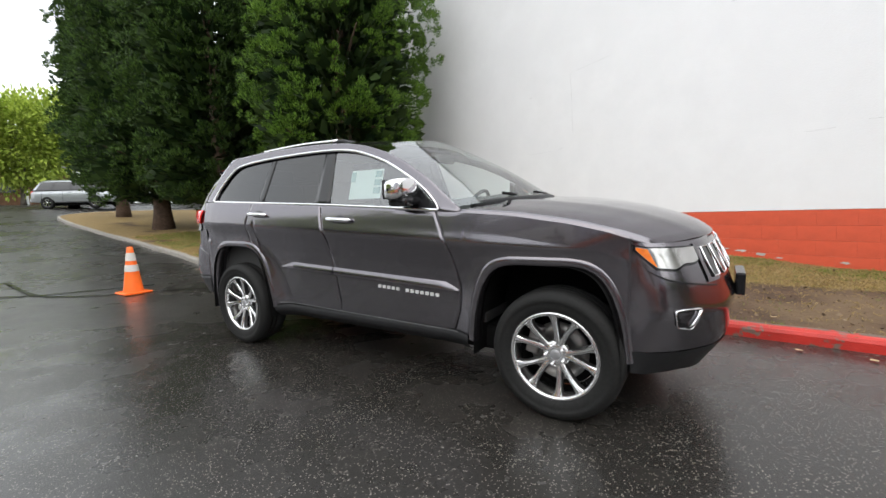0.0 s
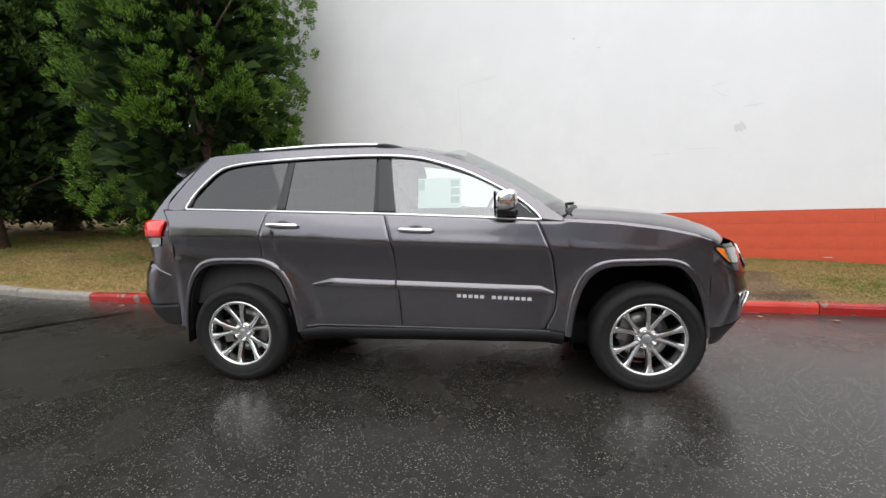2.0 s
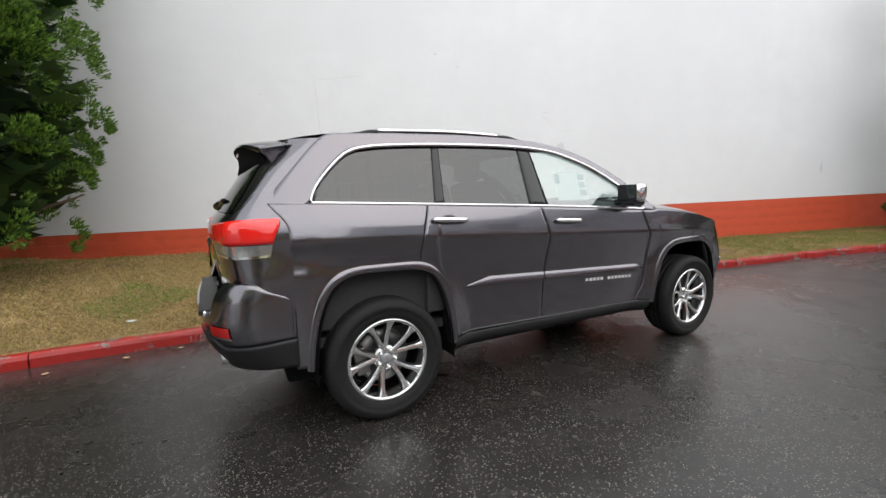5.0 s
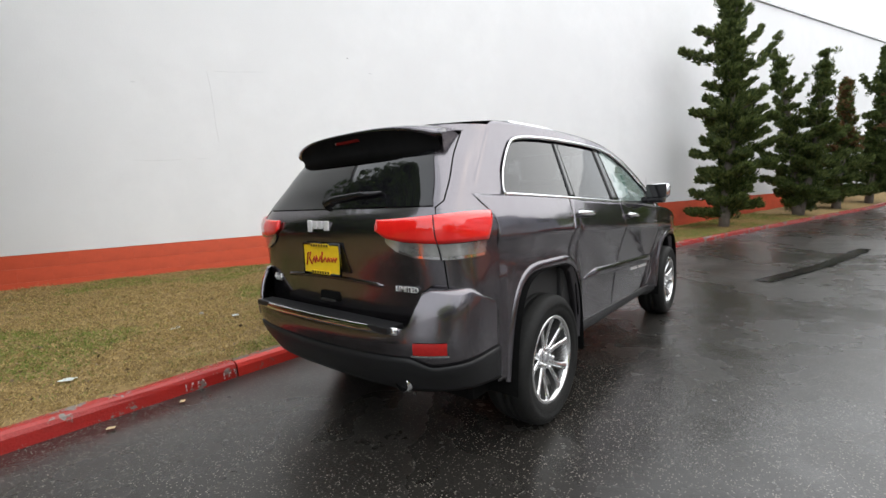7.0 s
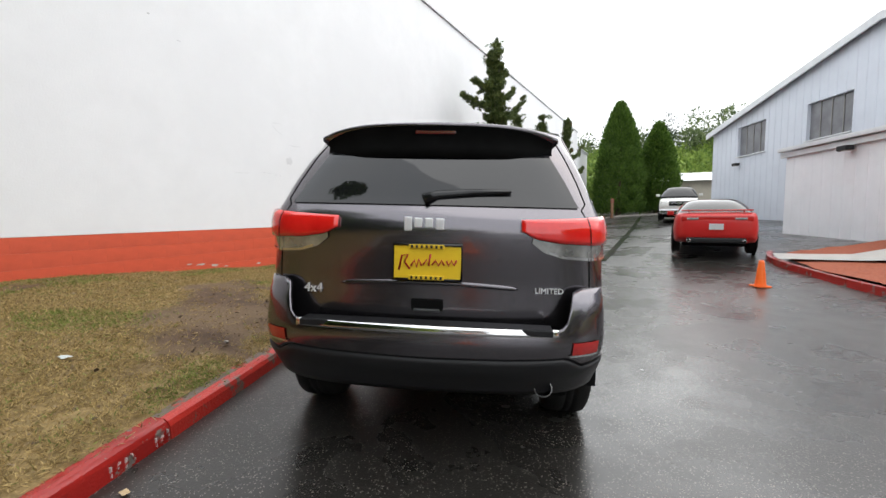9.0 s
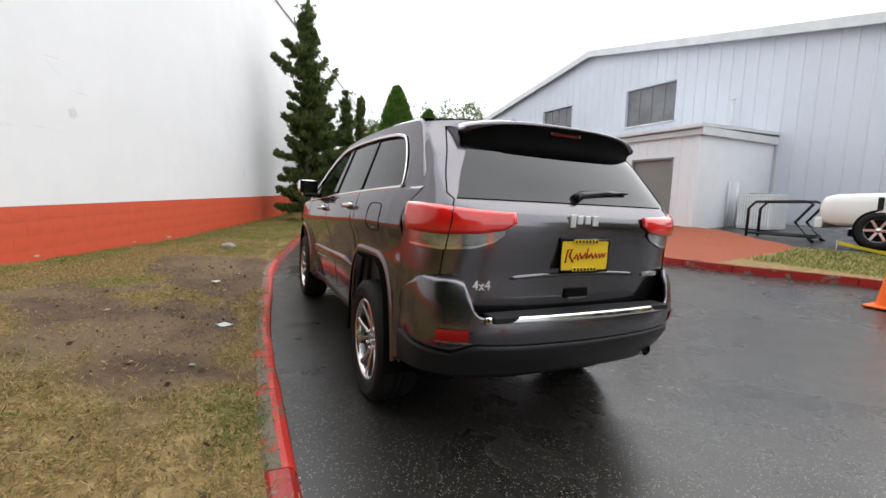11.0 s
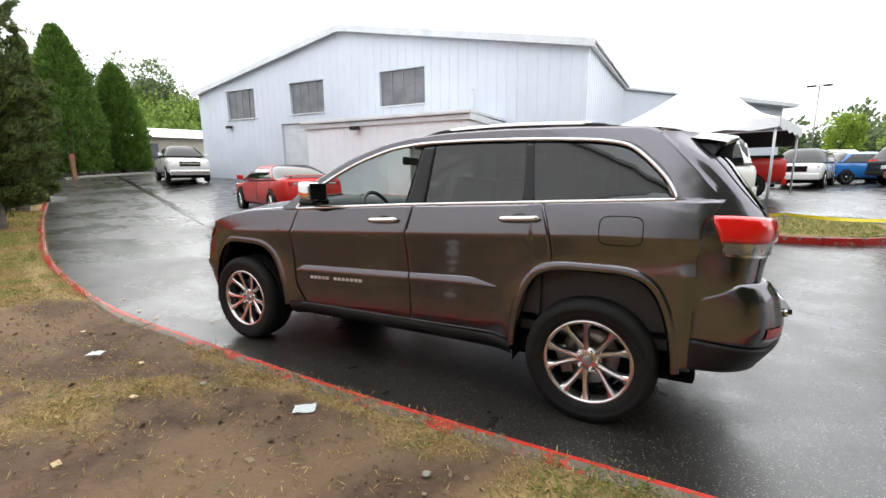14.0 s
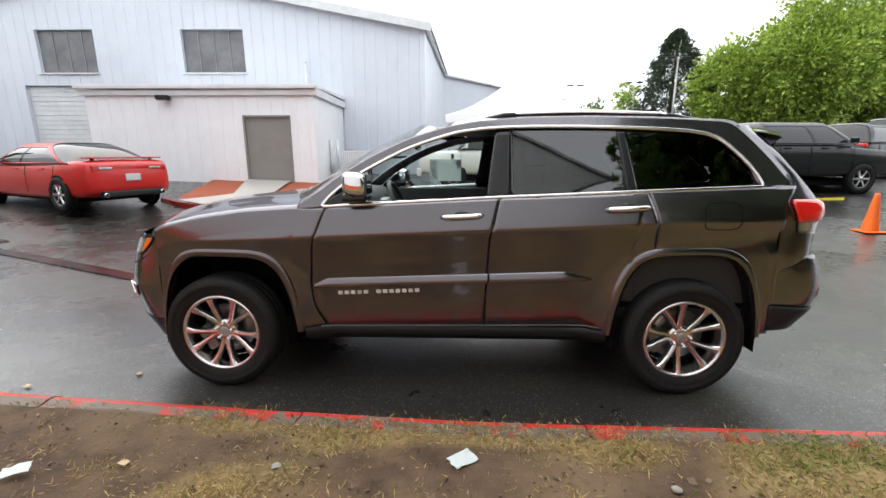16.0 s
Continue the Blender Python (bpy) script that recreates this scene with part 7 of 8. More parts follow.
        if front_lamps:
            put("headlamp", box_me("headlamp", (0.16, hw * 0.34, 0.17), M["lens_clear"], 0.04, (xf - 0.10, hw * 0.70 * s, lamp_z - 0.12)), car, "clear headlamp")
    if not (extras and "smooth_ends" in extras):
        put("rear_bumper", box_me("rear_bumper", (0.16, hw * 1.86, 0.22), extras.get("bumper", paint) if extras else paint, 0.05, (body[0][0] + 0.03, 0, 0.50)), car)
        put("front_bumper", box_me("front_bumper", (0.16, hw * 1.86, 0.26), extras.get("bumper", paint) if extras else paint, 0.05, (body[-1][0] - 0.02, 0, 0.48)), car)
    put("grille", box_me("grille", (0.05, hw * 0.95, 0.24), M["gloss_black"], 0.02, (body[-1][0] - 0.005, 0, lamp_z - 0.16)), car, "dark grille")
    put("number_plate", box_me("number_plate", (0.015, 0.31, 0.15), M["paper"], 0.004, (body[0][0] - 0.03, 0, 0.72)), car, "pale number plate")
    put("underbody", box_me("underbody", (length * 0.8, hw * 1.5, 0.16), M["underside"], 0.03, (0, 0, 0.28)), car)
    if bed:
        b0, b1, bz = bed
        put("bed_floor", box_me("bed_floor", (b1 - b0, hw * 1.6, 0.02), M["underside"], 0, ((b0 + b1) / 2, 0, bz + 0.022)), car)
        for s in (1, -1):
            put("bed_rail", box_me("bed_rail", (b1 - b0, 0.07, 0.09), M["plastic"], 0.02, ((b0 + b1) / 2, hw * 0.86 * s, bz + 0.05)), car)
        put("tailgate", box_me("tailgate", (0.07, hw * 1.7, 0.09), M["plastic"], 0.02, (b0, 0, bz + 0.05)), car)
    return car


def parked(x, y, heading, dz=0.0):
    return Matrix.Translation((x, y, ground_z(x, y) + dz)) @ Matrix.Rotation(radians(heading), 4, "Z")


def sedan_body(L, w, nose=0.80, deck=1.06, belt=0.98):
    h = L / 2
    return [(-h, 0.48, 0.86, w * 0.86), (-h + 0.06, 0.34, deck - 0.03, w * 0.93), (-h + 0.35, 0.27, deck, w * 0.98), (-h + 1.0, 0.25, belt + 0.04, w), (0, 0.24, belt, w), (h - 1.55, 0.25, belt - 0.02, w), (h - 1.2, 0.25, belt - 0.05, w),
            (h - 0.5, 0.26, nose + 0.06, w * 0.96), (h - 0.15, 0.30, nose, w * 0.88), (h, 0.42, nose - 0.13, w * 0.76)]


def wagon_body(L, w, belt, nose, low=0.36):
    h = L / 2
    return [(-h, low + 0.18, belt - 0.12, w * 0.90), (-h + 0.06, low + 0.06, belt - 0.03, w * 0.95), (-h + 0.3, low, belt, w * 0.985), (-h + 0.9, low - 0.02, belt, w), (0, low - 0.02, belt, w), (h - 1.5, low - 0.02, belt, w), (h - 1.25, low, belt - 0.03, w),
            (h - 0.3, low, nose + 0.02, w * 0.97), (h - 0.08, low + 0.05, nose - 0.03, w * 0.92), (h, low + 0.2, nose - 0.12, w * 0.86)]


# red sedan parked along the lane
sedan = vehicle("red_sedan", "bright red sporty sedan with rear wing parked on wet asphalt", parked(11.05, -7.0, -22), M["red_paint"], 5.05, 1.9, [(-2.53, 0.52, 0.86, 0.70), (-2.50, 0.42, 0.98, 0.82), (-2.42, 0.36, 1.05, 0.88), (-2.2, 0.30, 1.085, 0.925), (-1.8, 0.27, 1.06, 0.955), (-1.3, 0.25, 1.03, 0.96), (0, 0.24, 1.0, 0.945), (1.0, 0.25, 0.98, 0.95), (1.5, 0.25, 0.95, 0.95), (2.1, 0.27, 0.90, 0.92), (2.38, 0.32, 0.84, 0.84), (2.52, 0.44, 0.72, 0.70)],
                  (-1.95, 1.35, 1.02, -0.85, 0.30, 1.47), (-1.52, 1.53), 0.365, lamp_z=0.93, rear_lamps=False, pillars=[(0.05, -0.12)], trim=M["red_paint"], extras={"smooth_ends": True})
put("tail_panel", box_me("tail_panel", (0.10, 1.56, 0.15), M["lens_red_dark"], 0.035, (-2.475, 0, 0.92)), sedan, "dark red full-width tail panel")
put("diffuser", box_me("diffuser", (0.20, 1.30, 0.14), M["plastic"], 0.04, (-2.44, 0, 0.37)), sedan, "black lower bumper insert")
# pale blocks on the tail panel, a glint put in as shape and colour
for y in (0.52, -0.52):
    put("lamp_glint", box_me("lamp_glint", (0.04, 0.26, 0.05), M["lens_clear"], 0.015, (-2.525, y, 0.92)), sedan, "pale block put in for a glint on the tail panel")
for s in (1, -1):
    put("wing_post", box_me("wing_post", (0.10, 0.04, 0.05), M["red_paint"], 0.01, (-2.25, 0.6 * s, 1.105)), sedan)
    put("exhaust", lathe_me("exhaust", [(0.035, 0), (0.042, 0), (0.042, 0.1), (0.036, 0.1)], M["chrome"], 14, "y"), sedan, at=pose(-2.6, 0.6 * s, 0.36, 0, 0, -90))
put("rear_wing", box_me("rear_wing", (0.20, 1.56, 0.03), M["red_paint"], 0.012, (-2.30, 0, 1.138)), sedan, "red rear wing")

# white pickup facing the lane
PICK = [(-2.9, 0.62, 1.22, 0.94), (-2.84, 0.5, 1.33, 0.97), (-2.4, 0.46, 1.34, 0.99), (-0.9, 0.45, 1.34, 1.0), (0.9, 0.45, 1.34, 1.0), (1.35, 0.45, 1.30, 1.0), (1.6, 0.45, 1.27, 0.99), (2.55, 0.46, 1.19, 0.97), (2.8, 0.5, 1.12, 0.93), (2.9, 0.62, 0.98, 0.88)]
pale_truck = vehicle("white_pickup", "white pickup truck with a dark cross-barred grille, parked", parked(24.3, -11.7, 157), M["white_paint"], 5.8, 2.0, PICK, (-0.85, 1.55, 1.36, -0.6, 0.75, 1.93), (-1.95, 1.85), 0.40, lamp_z=1.08, pillars=[(0.35, 0.15)], bed=(-2.8, -0.95, 1.34), extras={"bumper": M["chrome"]})
put("grille_bar", box_me("grille_bar", (0.03, 0.06, 0.3), M["chrome"], 0.01, (2.93, 0, 0.93)), pale_truck)
put("grille_bar", box_me("grille_bar", (0.03, 0.95, 0.06), M["chrome"], 0.01, (2.93, 0, 0.93)), pale_truck)

# white luxury wagon beside the tent
boxy_wagon = vehicle("white_off_roader", "white boxy off-roader with dark windows beside the tent", parked(0.2, -11.15, 0), M["white_paint"], 4.97, 1.96, wagon_body(4.97, 0.98, 1.18, 1.10, 0.42),
                (-2.38, 1.25, 1.19, -2.15, 0.55, 1.87), (-1.48, 1.40), 0.375, lamp_z=1.0, pillars=[(-0.1, -0.12), (-1.15, -1.12)])
for s in (1, -1):
    put("side_vent", box_me("side_vent", (0.09, 0.03, 0.26), M["plastic"], 0.01, (1.42, 0.975 * s, 0.92)), boxy_wagon, "dark side vent")

# black pickup, red pickup, cars farther off
black = vehicle("black_pickup", "black pickup truck parked on the wet asphalt", parked(-7.9, -9.97, 187), M["black_paint"], 5.8, 2.0, PICK, (-1.25, 1.6, 1.36, -1.1, 0.75, 1.95), (-1.95, 1.85), 0.40, lamp_z=1.1, pillars=[(0.35, 0.15)], bed=(-2.8, -1.3, 1.34), extras={"bumper": M["chrome"]})
put("hitch", box_me("hitch", (0.2, 0.10, 0.08), M["steel"], 0.01, (-3.05, 0, 0.42)), black)
vehicle("red_pickup", "red pickup truck parked under the tent", parked(-0.9, -14.5, 3), M["red_paint"], 5.2, 1.8, [(x * 0.9, a, b * 0.92, c * 0.9) for x, a, b, c in PICK], (-0.75, 1.35, 1.25, -0.5, 0.65, 1.72), (-1.7, 1.65), 0.36, lamp_z=1.0, pillars=[(0.3, 0.12)], bed=(-2.5, -0.85, 1.235))
vehicle("silver_wagon", "silver sport utility wagon parked across the slope", parked(-28.2, 7.0, 33), M["silver_paint"], 4.7, 1.86, wagon_body(4.7, 0.93, 1.05, 0.98, 0.34), (-2.2, 1.2, 1.06, -1.8, 0.35, 1.68), (-1.35, 1.4), 0.35, lamp_z=0.95, pillars=[(0.0, -0.1), (-1.1, -1.0)])
vehicle("silver_wagon", "silver wagon parked behind the cypress trees", parked(-34.0, 11.5, 75), M["silver_paint"], 4.7, 1.86, wagon_body(4.7, 0.93, 1.0, 0.92, 0.32), (-2.2, 1.2, 1.01, -1.7, 0.3, 1.55), (-1.35, 1.4), 0.34, lamp_z=0.9, pillars=[(0.0, -0.1)])
for x, y, hd, p, txt in ((-10.5, -36.0, 205, "gray_paint", "dark grey hatchback parked across the car park"), (-8.3, -24.3, 205, "blue_paint", "bright blue hatchback parked across the car park"), (-10.2, -21.9, 205, "black_paint", "black wagon parked across the car park"),
                         (-9.6, -18.2, 200, "maroon_paint", "maroon sedan parked across the car park"), (-5.6, -21.5, 70, "white_paint", "white wagon parked beyond the tent"), (-16.5, -16.0, 230, "gray_paint", "dark grey wagon parked across the car park"),
                         (-9.0, -30.0, 200, "white_paint", "white wagon far across the car park"), (-14.0, -31.0, 200, "silver_paint", "silver hatchback far across the car park"), (-19.0, -27.5, 200, "red_paint", "red hatchback far across the car park"), (-13.0, -12.6, 205, "black_paint", "black wagon parked behind the pickup")):
    if "wagon" in txt:
        vehicle("parked_car", txt, parked(x, y, hd), M[p], 4.6, 1.86, wagon_body(4.6, 0.93, 1.05, 0.98, 0.34), (-2.15, 1.2, 1.06, -1.8, 0.35, 1.68), (-1.35, 1.4), 0.35, "cars in the car park", 0.95, pillars=[(0.0, -0.1)])
    else:
        vehicle("parked_car", txt, parked(x, y, hd), M[p], 4.4, 1.78, sedan_body(4.4, 0.89, 0.8, 1.02, 0.96), (-1.75, 1.1, 0.98, -1.05, 0.25, 1.45), (-1.3, 1.35), 0.32, "cars in the car park", 0.86, pillars=[(0.0, -0.12)])


# ---- islands, cones, tent, fixtures and clutter ----
M["mulch"] = mat("red_brown_bark_mulch", (0.20, 0.045, 0.018), 0.85, color2=(0.34, 0.085, 0.035), scale=22, bump=0.9, bump_scale=40)
M["concrete"] = mat("pale_wet_concrete", (0.34, 0.32, 0.29), 0.35, color2=(0.42, 0.40, 0.37), scale=5, bump=0.15, bump_scale=90)
M["orange"] = mat("orange_cone_vinyl", (0.95, 0.16, 0.015), 0.4, color2=(0.85, 0.13, 0.012), scale=7)
M["reflective"] = mat("grey_reflective_band", (0.60, 0.58, 0.55), 0.35, color2=(0.50, 0.48, 0.45), scale=20)
M["tent"] = mat("white_tent_vinyl", (0.86, 0.86, 0.87), 0.45, color2=(0.82, 0.82, 0.84), scale=1.2)
M["tape"] = mat("yellow_plastic_tape", (0.80, 0.68, 0.04), 0.4, color2=(0.70, 0.58, 0.05), scale=6)
M["beige"] = mat("beige_stucco", (0.52, 0.47, 0.38), 0.7, color2=(0.46, 0.42, 0.34), scale=2)
M["brown_wood"] = mat("weathered_brown_timber", (0.16, 0.08, 0.04), 0.7, color2=(0.24, 0.13, 0.07), scale=6)
M["dark_roof"] = mat("dark_shingle_roof", (0.05, 0.05, 0.055), 0.7, color2=(0.08, 0.08, 0.085), scale=6)
M["tar"] = mat("wet_black_tar", (0.008, 0.008, 0.008), 0.12, rough2=0.25, scale=4)
M["stone"] = mat("grey_stone", (0.22, 0.20, 0.18), 0.7, color2=(0.32, 0.30, 0.27), scale=12, bump=0.4)
M["leaf_litter"] = mat("fallen_tan_leaf", (0.42, 0.30, 0.16), 0.6, color2=(0.55, 0.42, 0.26), scale=20)


def flat_patch(name, outline, lift, material, label, category, kind="structure", fine=0.4, bump=0.0):
    """A piece of ground inside an outline, following the lie of the land."""
    bm = bmesh.new()
    vs = [bm.verts.new((x, y, 0)) for x, y in outline]
    bm.faces.new(vs)
    for _ in range(5):
        long = [e for e in bm.edges if e.calc_length() > fine * 1.6]
        if not long:
            break
        bmesh.ops.triangulate(bm, faces=bm.faces[:])
        bmesh.ops.subdivide_edges(bm, edges=[e for e in bm.edges if e.calc_length() > fine * 1.6], cuts=1)
    bmesh.ops.triangulate(bm, faces=bm.faces[:])
    bmesh.ops.recalc_face_normals(bm, faces=bm.faces[:])
    if sum(f.normal.z for f in bm.faces) < 0:
        bmesh.ops.reverse_faces(bm, faces=bm.faces[:])
    for v in bm.verts:
        v.co.z = ground_z(v.co.x, v.co.y) + lift + bump * noise.noise(v.co * 3)
    return tagged(new(name, from_bm(bm, name, material, True)), label, category, kind=kind)


def kerb_round(name, label, outline, material):
    """A kerb along an outline, cut into stones."""
    kerb = tagged(new(name), label, "kerb", kind="structure")
    pts = spline([(x, y, 0) for x, y in outline], 12 * len(outline))
    prof = [(0.0, -0.1), (0.012, 0.09), (0.03, 0.122), (0.13, 0.122), (0.15, -0.1)]
    for i in range(0, len(pts) - 6, 6):
        run = pts[i : i + 7]
        verts = []
        for a, p in enumerate(run):
            d = (pts[min(i + a + 1, len(pts) - 1)] - pts[max(i + a - 1, 0)]).normalized()
            side = Vector((d.y, -d.x, 0))
            off = d * (0.006 if a == 0 else -0.006 if a == 6 else 0)
            verts += [(*(p + side * s + off).xy, ground_z(p.x, p.y) + h) for s, h in prof]
        put("kerb_stone", mesh("kerb_stone", verts, grid_faces(7, 5) + [tuple(range(5))[::-1], tuple(range(30, 35))], material), kerb)


isl = [(9.2, -7.75), (8.2, -7.15), (6.6, -6.75), (4.2, -6.35), (2.2, -6.6), (0.4, -7.1), (-1.9, -7.1), (-3.4, -7.25), (-4.4, -7.8)]
kerb_round("island_kerb", "red painted kerb of the planted island", isl, M["kerb"])
kerb_round("island_end_kerb", "bare grey kerb at the rounded end of the island", [(-4.4, -7.8), (-4.75, -8.3), (-4.5, -9.0), (-3.8, -9.45), (-2.5, -9.6)], M["kerb_bare"])
flat_patch("island_grass", [(2.6, -6.68), (0.4, -7.2), (-1.9, -7.22), (-3.4, -7.4), (-4.3, -7.95), (-4.6, -8.3), (-4.4, -8.9), (-3.7, -9.3), (-2.5, -9.45), (2.6, -9.45)], 0.10, M["grass_soil"], "grass of the kerbed island", "grass", bump=0.03)
flat_patch("mulch_bed", [(2.61, -6.7), (4.2, -6.5), (6.6, -6.92), (8.1, -7.35), (9.0, -7.95), (9.6, -10.9), (6.3, -10.95), (5.2, -10.9), (2.61, -9.45)], 0.09, M["mulch"], "red-brown bark mulch bed before the annex", "mulch", bump=0.05)
flat_patch("walkway", [(7.7, -6.9), (8.6, -7.35), (7.75, -8.5), (8.5, -10.85), (7.0, -10.85), (6.7, -8.4)], 0.145, M["concrete"], "pale concrete path to the annex door", "path")


def island_grass_blades():
    g = np.random.default_rng(71)
    c = np.stack([g.uniform(-4.2, 2.5, 9000), g.uniform(-9.4, -7.35, 9000), np.zeros(9000)], 1)
    c[:, 2] = [ground_z(x, y) + 0.10 for x, y, _ in c]
    ob = new("grass", leaf_mesh("grass", c, np.stack([g.normal(0, 0.6, 9000), g.normal(0, 0.6, 9000), g.uniform(0.4, 1, 9000)], 1), g.uniform(0.05, 0.11, 9000), np.full(9000, 0.012), M["grass_green"], g))
    tagged(ob, "short green grass on the kerbed island", "grass", kind="stuff")


island_grass_blades()


def traffic_cone(x, y, height, bands, label):
    cone = thing("traffic_cone", label, "traffic cone", "traffic cones", Matrix.Translation((x, y, ground_z(x, y))))
    r = height * 0.19
    put("cone_body", lathe_me("cone_body", [(r, 0.03), (r * 0.97, 0.05), (0.045 + 0.0 * r, height * 0.93), (0.036, height), (0.026, height), (0.026, height - 0.03)], M["orange"], 36), cone)
    put("base_plate", box_me("base_plate", (height * 0.52, height * 0.52, 0.03), M["orange"], 0.012, (0, 0, 0.017)), cone)
    for z0, z1 in bands:
        q = lambda z: r + (0.045 - r) * (z - 0.05) / (height * 0.93 - 0.05) + 0.003
        put("reflective_band", lathe_me("reflective_band", [(q(z0), z0), (q(z1), z1)], M["reflective"], 36), cone, "grey reflective collar")
    return cone


traffic_cone(-3.8, -0.26, 0.71, ((0.34, 0.44), (0.50, 0.62)), "orange traffic cone with two grey reflective bands")
c = traffic_cone(-0.15, -5.85, 0.80, (), "plain orange traffic cone with a capped top")
put("cone_cap", lathe_me("cone_cap", [(0.0, 0.90), (0.045, 0.895), (0.05, 0.82), (0.042, 0.78)], M["orange"], 24), c)
traffic_cone(5.25, -5.1, 0.47, (), "small plain orange traffic cone on the wet lane")
traffic_cone(-6.55, -5.1, 0.75, (), "plain orange traffic cone on wet asphalt")


def sagging_tape():
    a = [(1.6, -8.6), (-0.6, -8.15), (-2.6, -8.35), (-5.2, -8.3), (-6.4, -5.3)]
    hs = [0.42, 0.40, 0.36, 0.40, 0.62]
    pts = []
    for (p, q), (h0, h1) in zip(zip(a, a[1:]), zip(hs, hs[1:])):
        for k in range(14):
            t = k / 14
            x, y = p[0] + (q[0] - p[0]) * t, p[1] + (q[1] - p[1]) * t
            pts.append(Vector((x, y, ground_z(x, y) + h0 + (h1 - h0) * t - 0.10 * math.sin(math.pi * t))))
    v = []
    for i, p in enumerate(pts):
        tw = 0.6 * math.sin(i * 0.5)
        v += [(p.x, p.y + 0.03 * math.sin(tw), p.z + 0.035 * math.cos(tw)), (p.x, p.y - 0.03 * math.sin(tw), p.z - 0.035 * math.cos(tw))]
    tape = thing("caution_tape", "yellow caution tape strung low over the island grass", "tape")
    put("ribbon", mesh("ribbon", v, grid_faces(len(pts), 2), M["tape"], True), tape)
    for x, y in a[:4]:
        z = ground_z(x, y)
        put("stake", tube_me("stake", [(x, y, z + 0.02), (x, y, z + 0.46)], 0.012, M["steel"], 6), tape)


sagging_tape()


def build_tent():
    tent = thing("marquee_tent", "white peaked vinyl marquee tent on metal legs", "tent", place=Matrix.Translation((-1.2, -14.65, ground_z(-1.2, -14.65))) @ Matrix.Rotation(radians(-17), 4, "Z"))
    h, eave, peak, n = 2.5, 2.28, 4.15, 24
    v, f = [], []
    for i in range(n + 1):
        for j in range(n + 1):
            x, y = -h + 2 * h * i / n, -h + 2 * h * j / n
            d = max(abs(x), abs(y)) / h
            v.append((x, y, eave + (peak - eave) * (1 - d) ** 1.45))
    put("canopy", mesh("canopy", v, grid_faces(n + 1, n + 1, 0, False), M["tent"], True), tent, "white swept canopy")
    for k in range(4):
        a = math.pi / 2 * k
        c, s = math.cos(a), math.sin(a)
        vv = []
        for i in range(17):
            t = -h + 2 * h * i / 16
            for z in (eave, eave - 0.30 + 0.04 * math.cos(i * math.pi / 2)):
                vv.append((c * t - s * (h + 0.01), s * t + c * (h + 0.01), z))
        put("valance", mesh("valance", vv, grid_faces(17, 2), M["tent"], True), tent)
        put("leg", tube_me("leg", [((h - 0.1) * (c - s), (h - 0.1) * (s + c), -0.1), ((h - 0.1) * (c - s), (h - 0.1) * (s + c), eave)], 0.035, M["metal_trim"], 10), tent, "grey metal leg")
    # dark sheet at the back; the shade under the canopy is in its colour
    put("back_panel", box_me("back_panel", (2 * h - 0.3, 0.03, 0.55), M["interior"], 0, (0, -h + 0.15, 1.95)), tent, "dark sheet put in for the shade inside the tent")


build_tent()


def wall_lamp(name_place, label):
    lamp = thing("wall_lamp", label, "wall lamp", "wall lamps", name_place)
    put("housing", box_me("housing", (0.34, 0.26, 0.14), M["plastic"], 0.03, (0, 0.22, 0)), lamp)
    put("arm", tube_me("arm", [(0, 0.0, 0.02), (0, 0.16, 0.02)], 0.03, M["plastic"], 8), lamp)
    put("lens", box_me("lens", (0.28, 0.18, 0.03), M["lens_clear"], 0.01, (0, 0.23, -0.08)), lamp)


wall_lamp(hall_place @ Matrix.Translation((20.4, 0.02, 4.25)), "dark wall flood lamp high on the metal gable")
wall_lamp(hall_place @ Matrix.Translation((8.1, 4.17, 3.22)), "dark wall flood lamp over the annex front")
wall_lamp(hall_place @ Matrix.Translation((-0.02, -9.0, 4.1)) @ Matrix.Rotation(radians(90), 4, "Z"), "dark wall flood lamp on the building's side")

pipe = thing("vent_pipe", "pale vent pipe rising from the annex roof", "pipe", place=hall_place @ Matrix.Translation((4.75, 0.35, 3.75)))
put("riser", tube_me("riser", [(0, 0, 0), (0, 0, 1.25)], 0.05, M["metal_trim"], 12), pipe)
put("cap", lathe_me("cap", [(0.0, 1.33), (0.08, 1.30), (0.08, 1.26), (0.05, 1.25)], M["metal_trim"], 16), pipe)


def condenser():
    ac = thing("air_conditioner", "pale slatted air conditioning condenser beside the annex", "air conditioner", place=hall_place @ Matrix.Translation((2.5, 2.2, ground_z(5.3, -12.8))))
    put("case", box_me("case", (0.95, 0.9, 1.05), M["metal_trim"], 0.03, (0, 0, 0.53)), ac)
    for k in range(12):
        put("slat", box_me("slat", (0.03, 0.02, 0.85), M["shed_siding"], 0.004, (-0.41 + k * 0.075, 0.46, 0.53)), ac)
    put("fan_guard", tube_me("fan_guard", [(0.36 * math.cos(a), 0.36 * math.sin(a), 1.075) for a in [2 * math.pi * k / 24 for k in range(24)]], 0.012, M["steel"], 6, True), ac)
    for x in (0.85, 0.62):
        put("post", tube_me("post", [(x, 0.3, 0), (x, 0.3, 1.45)], 0.05, M["metal_trim"], 10), ac)


condenser()


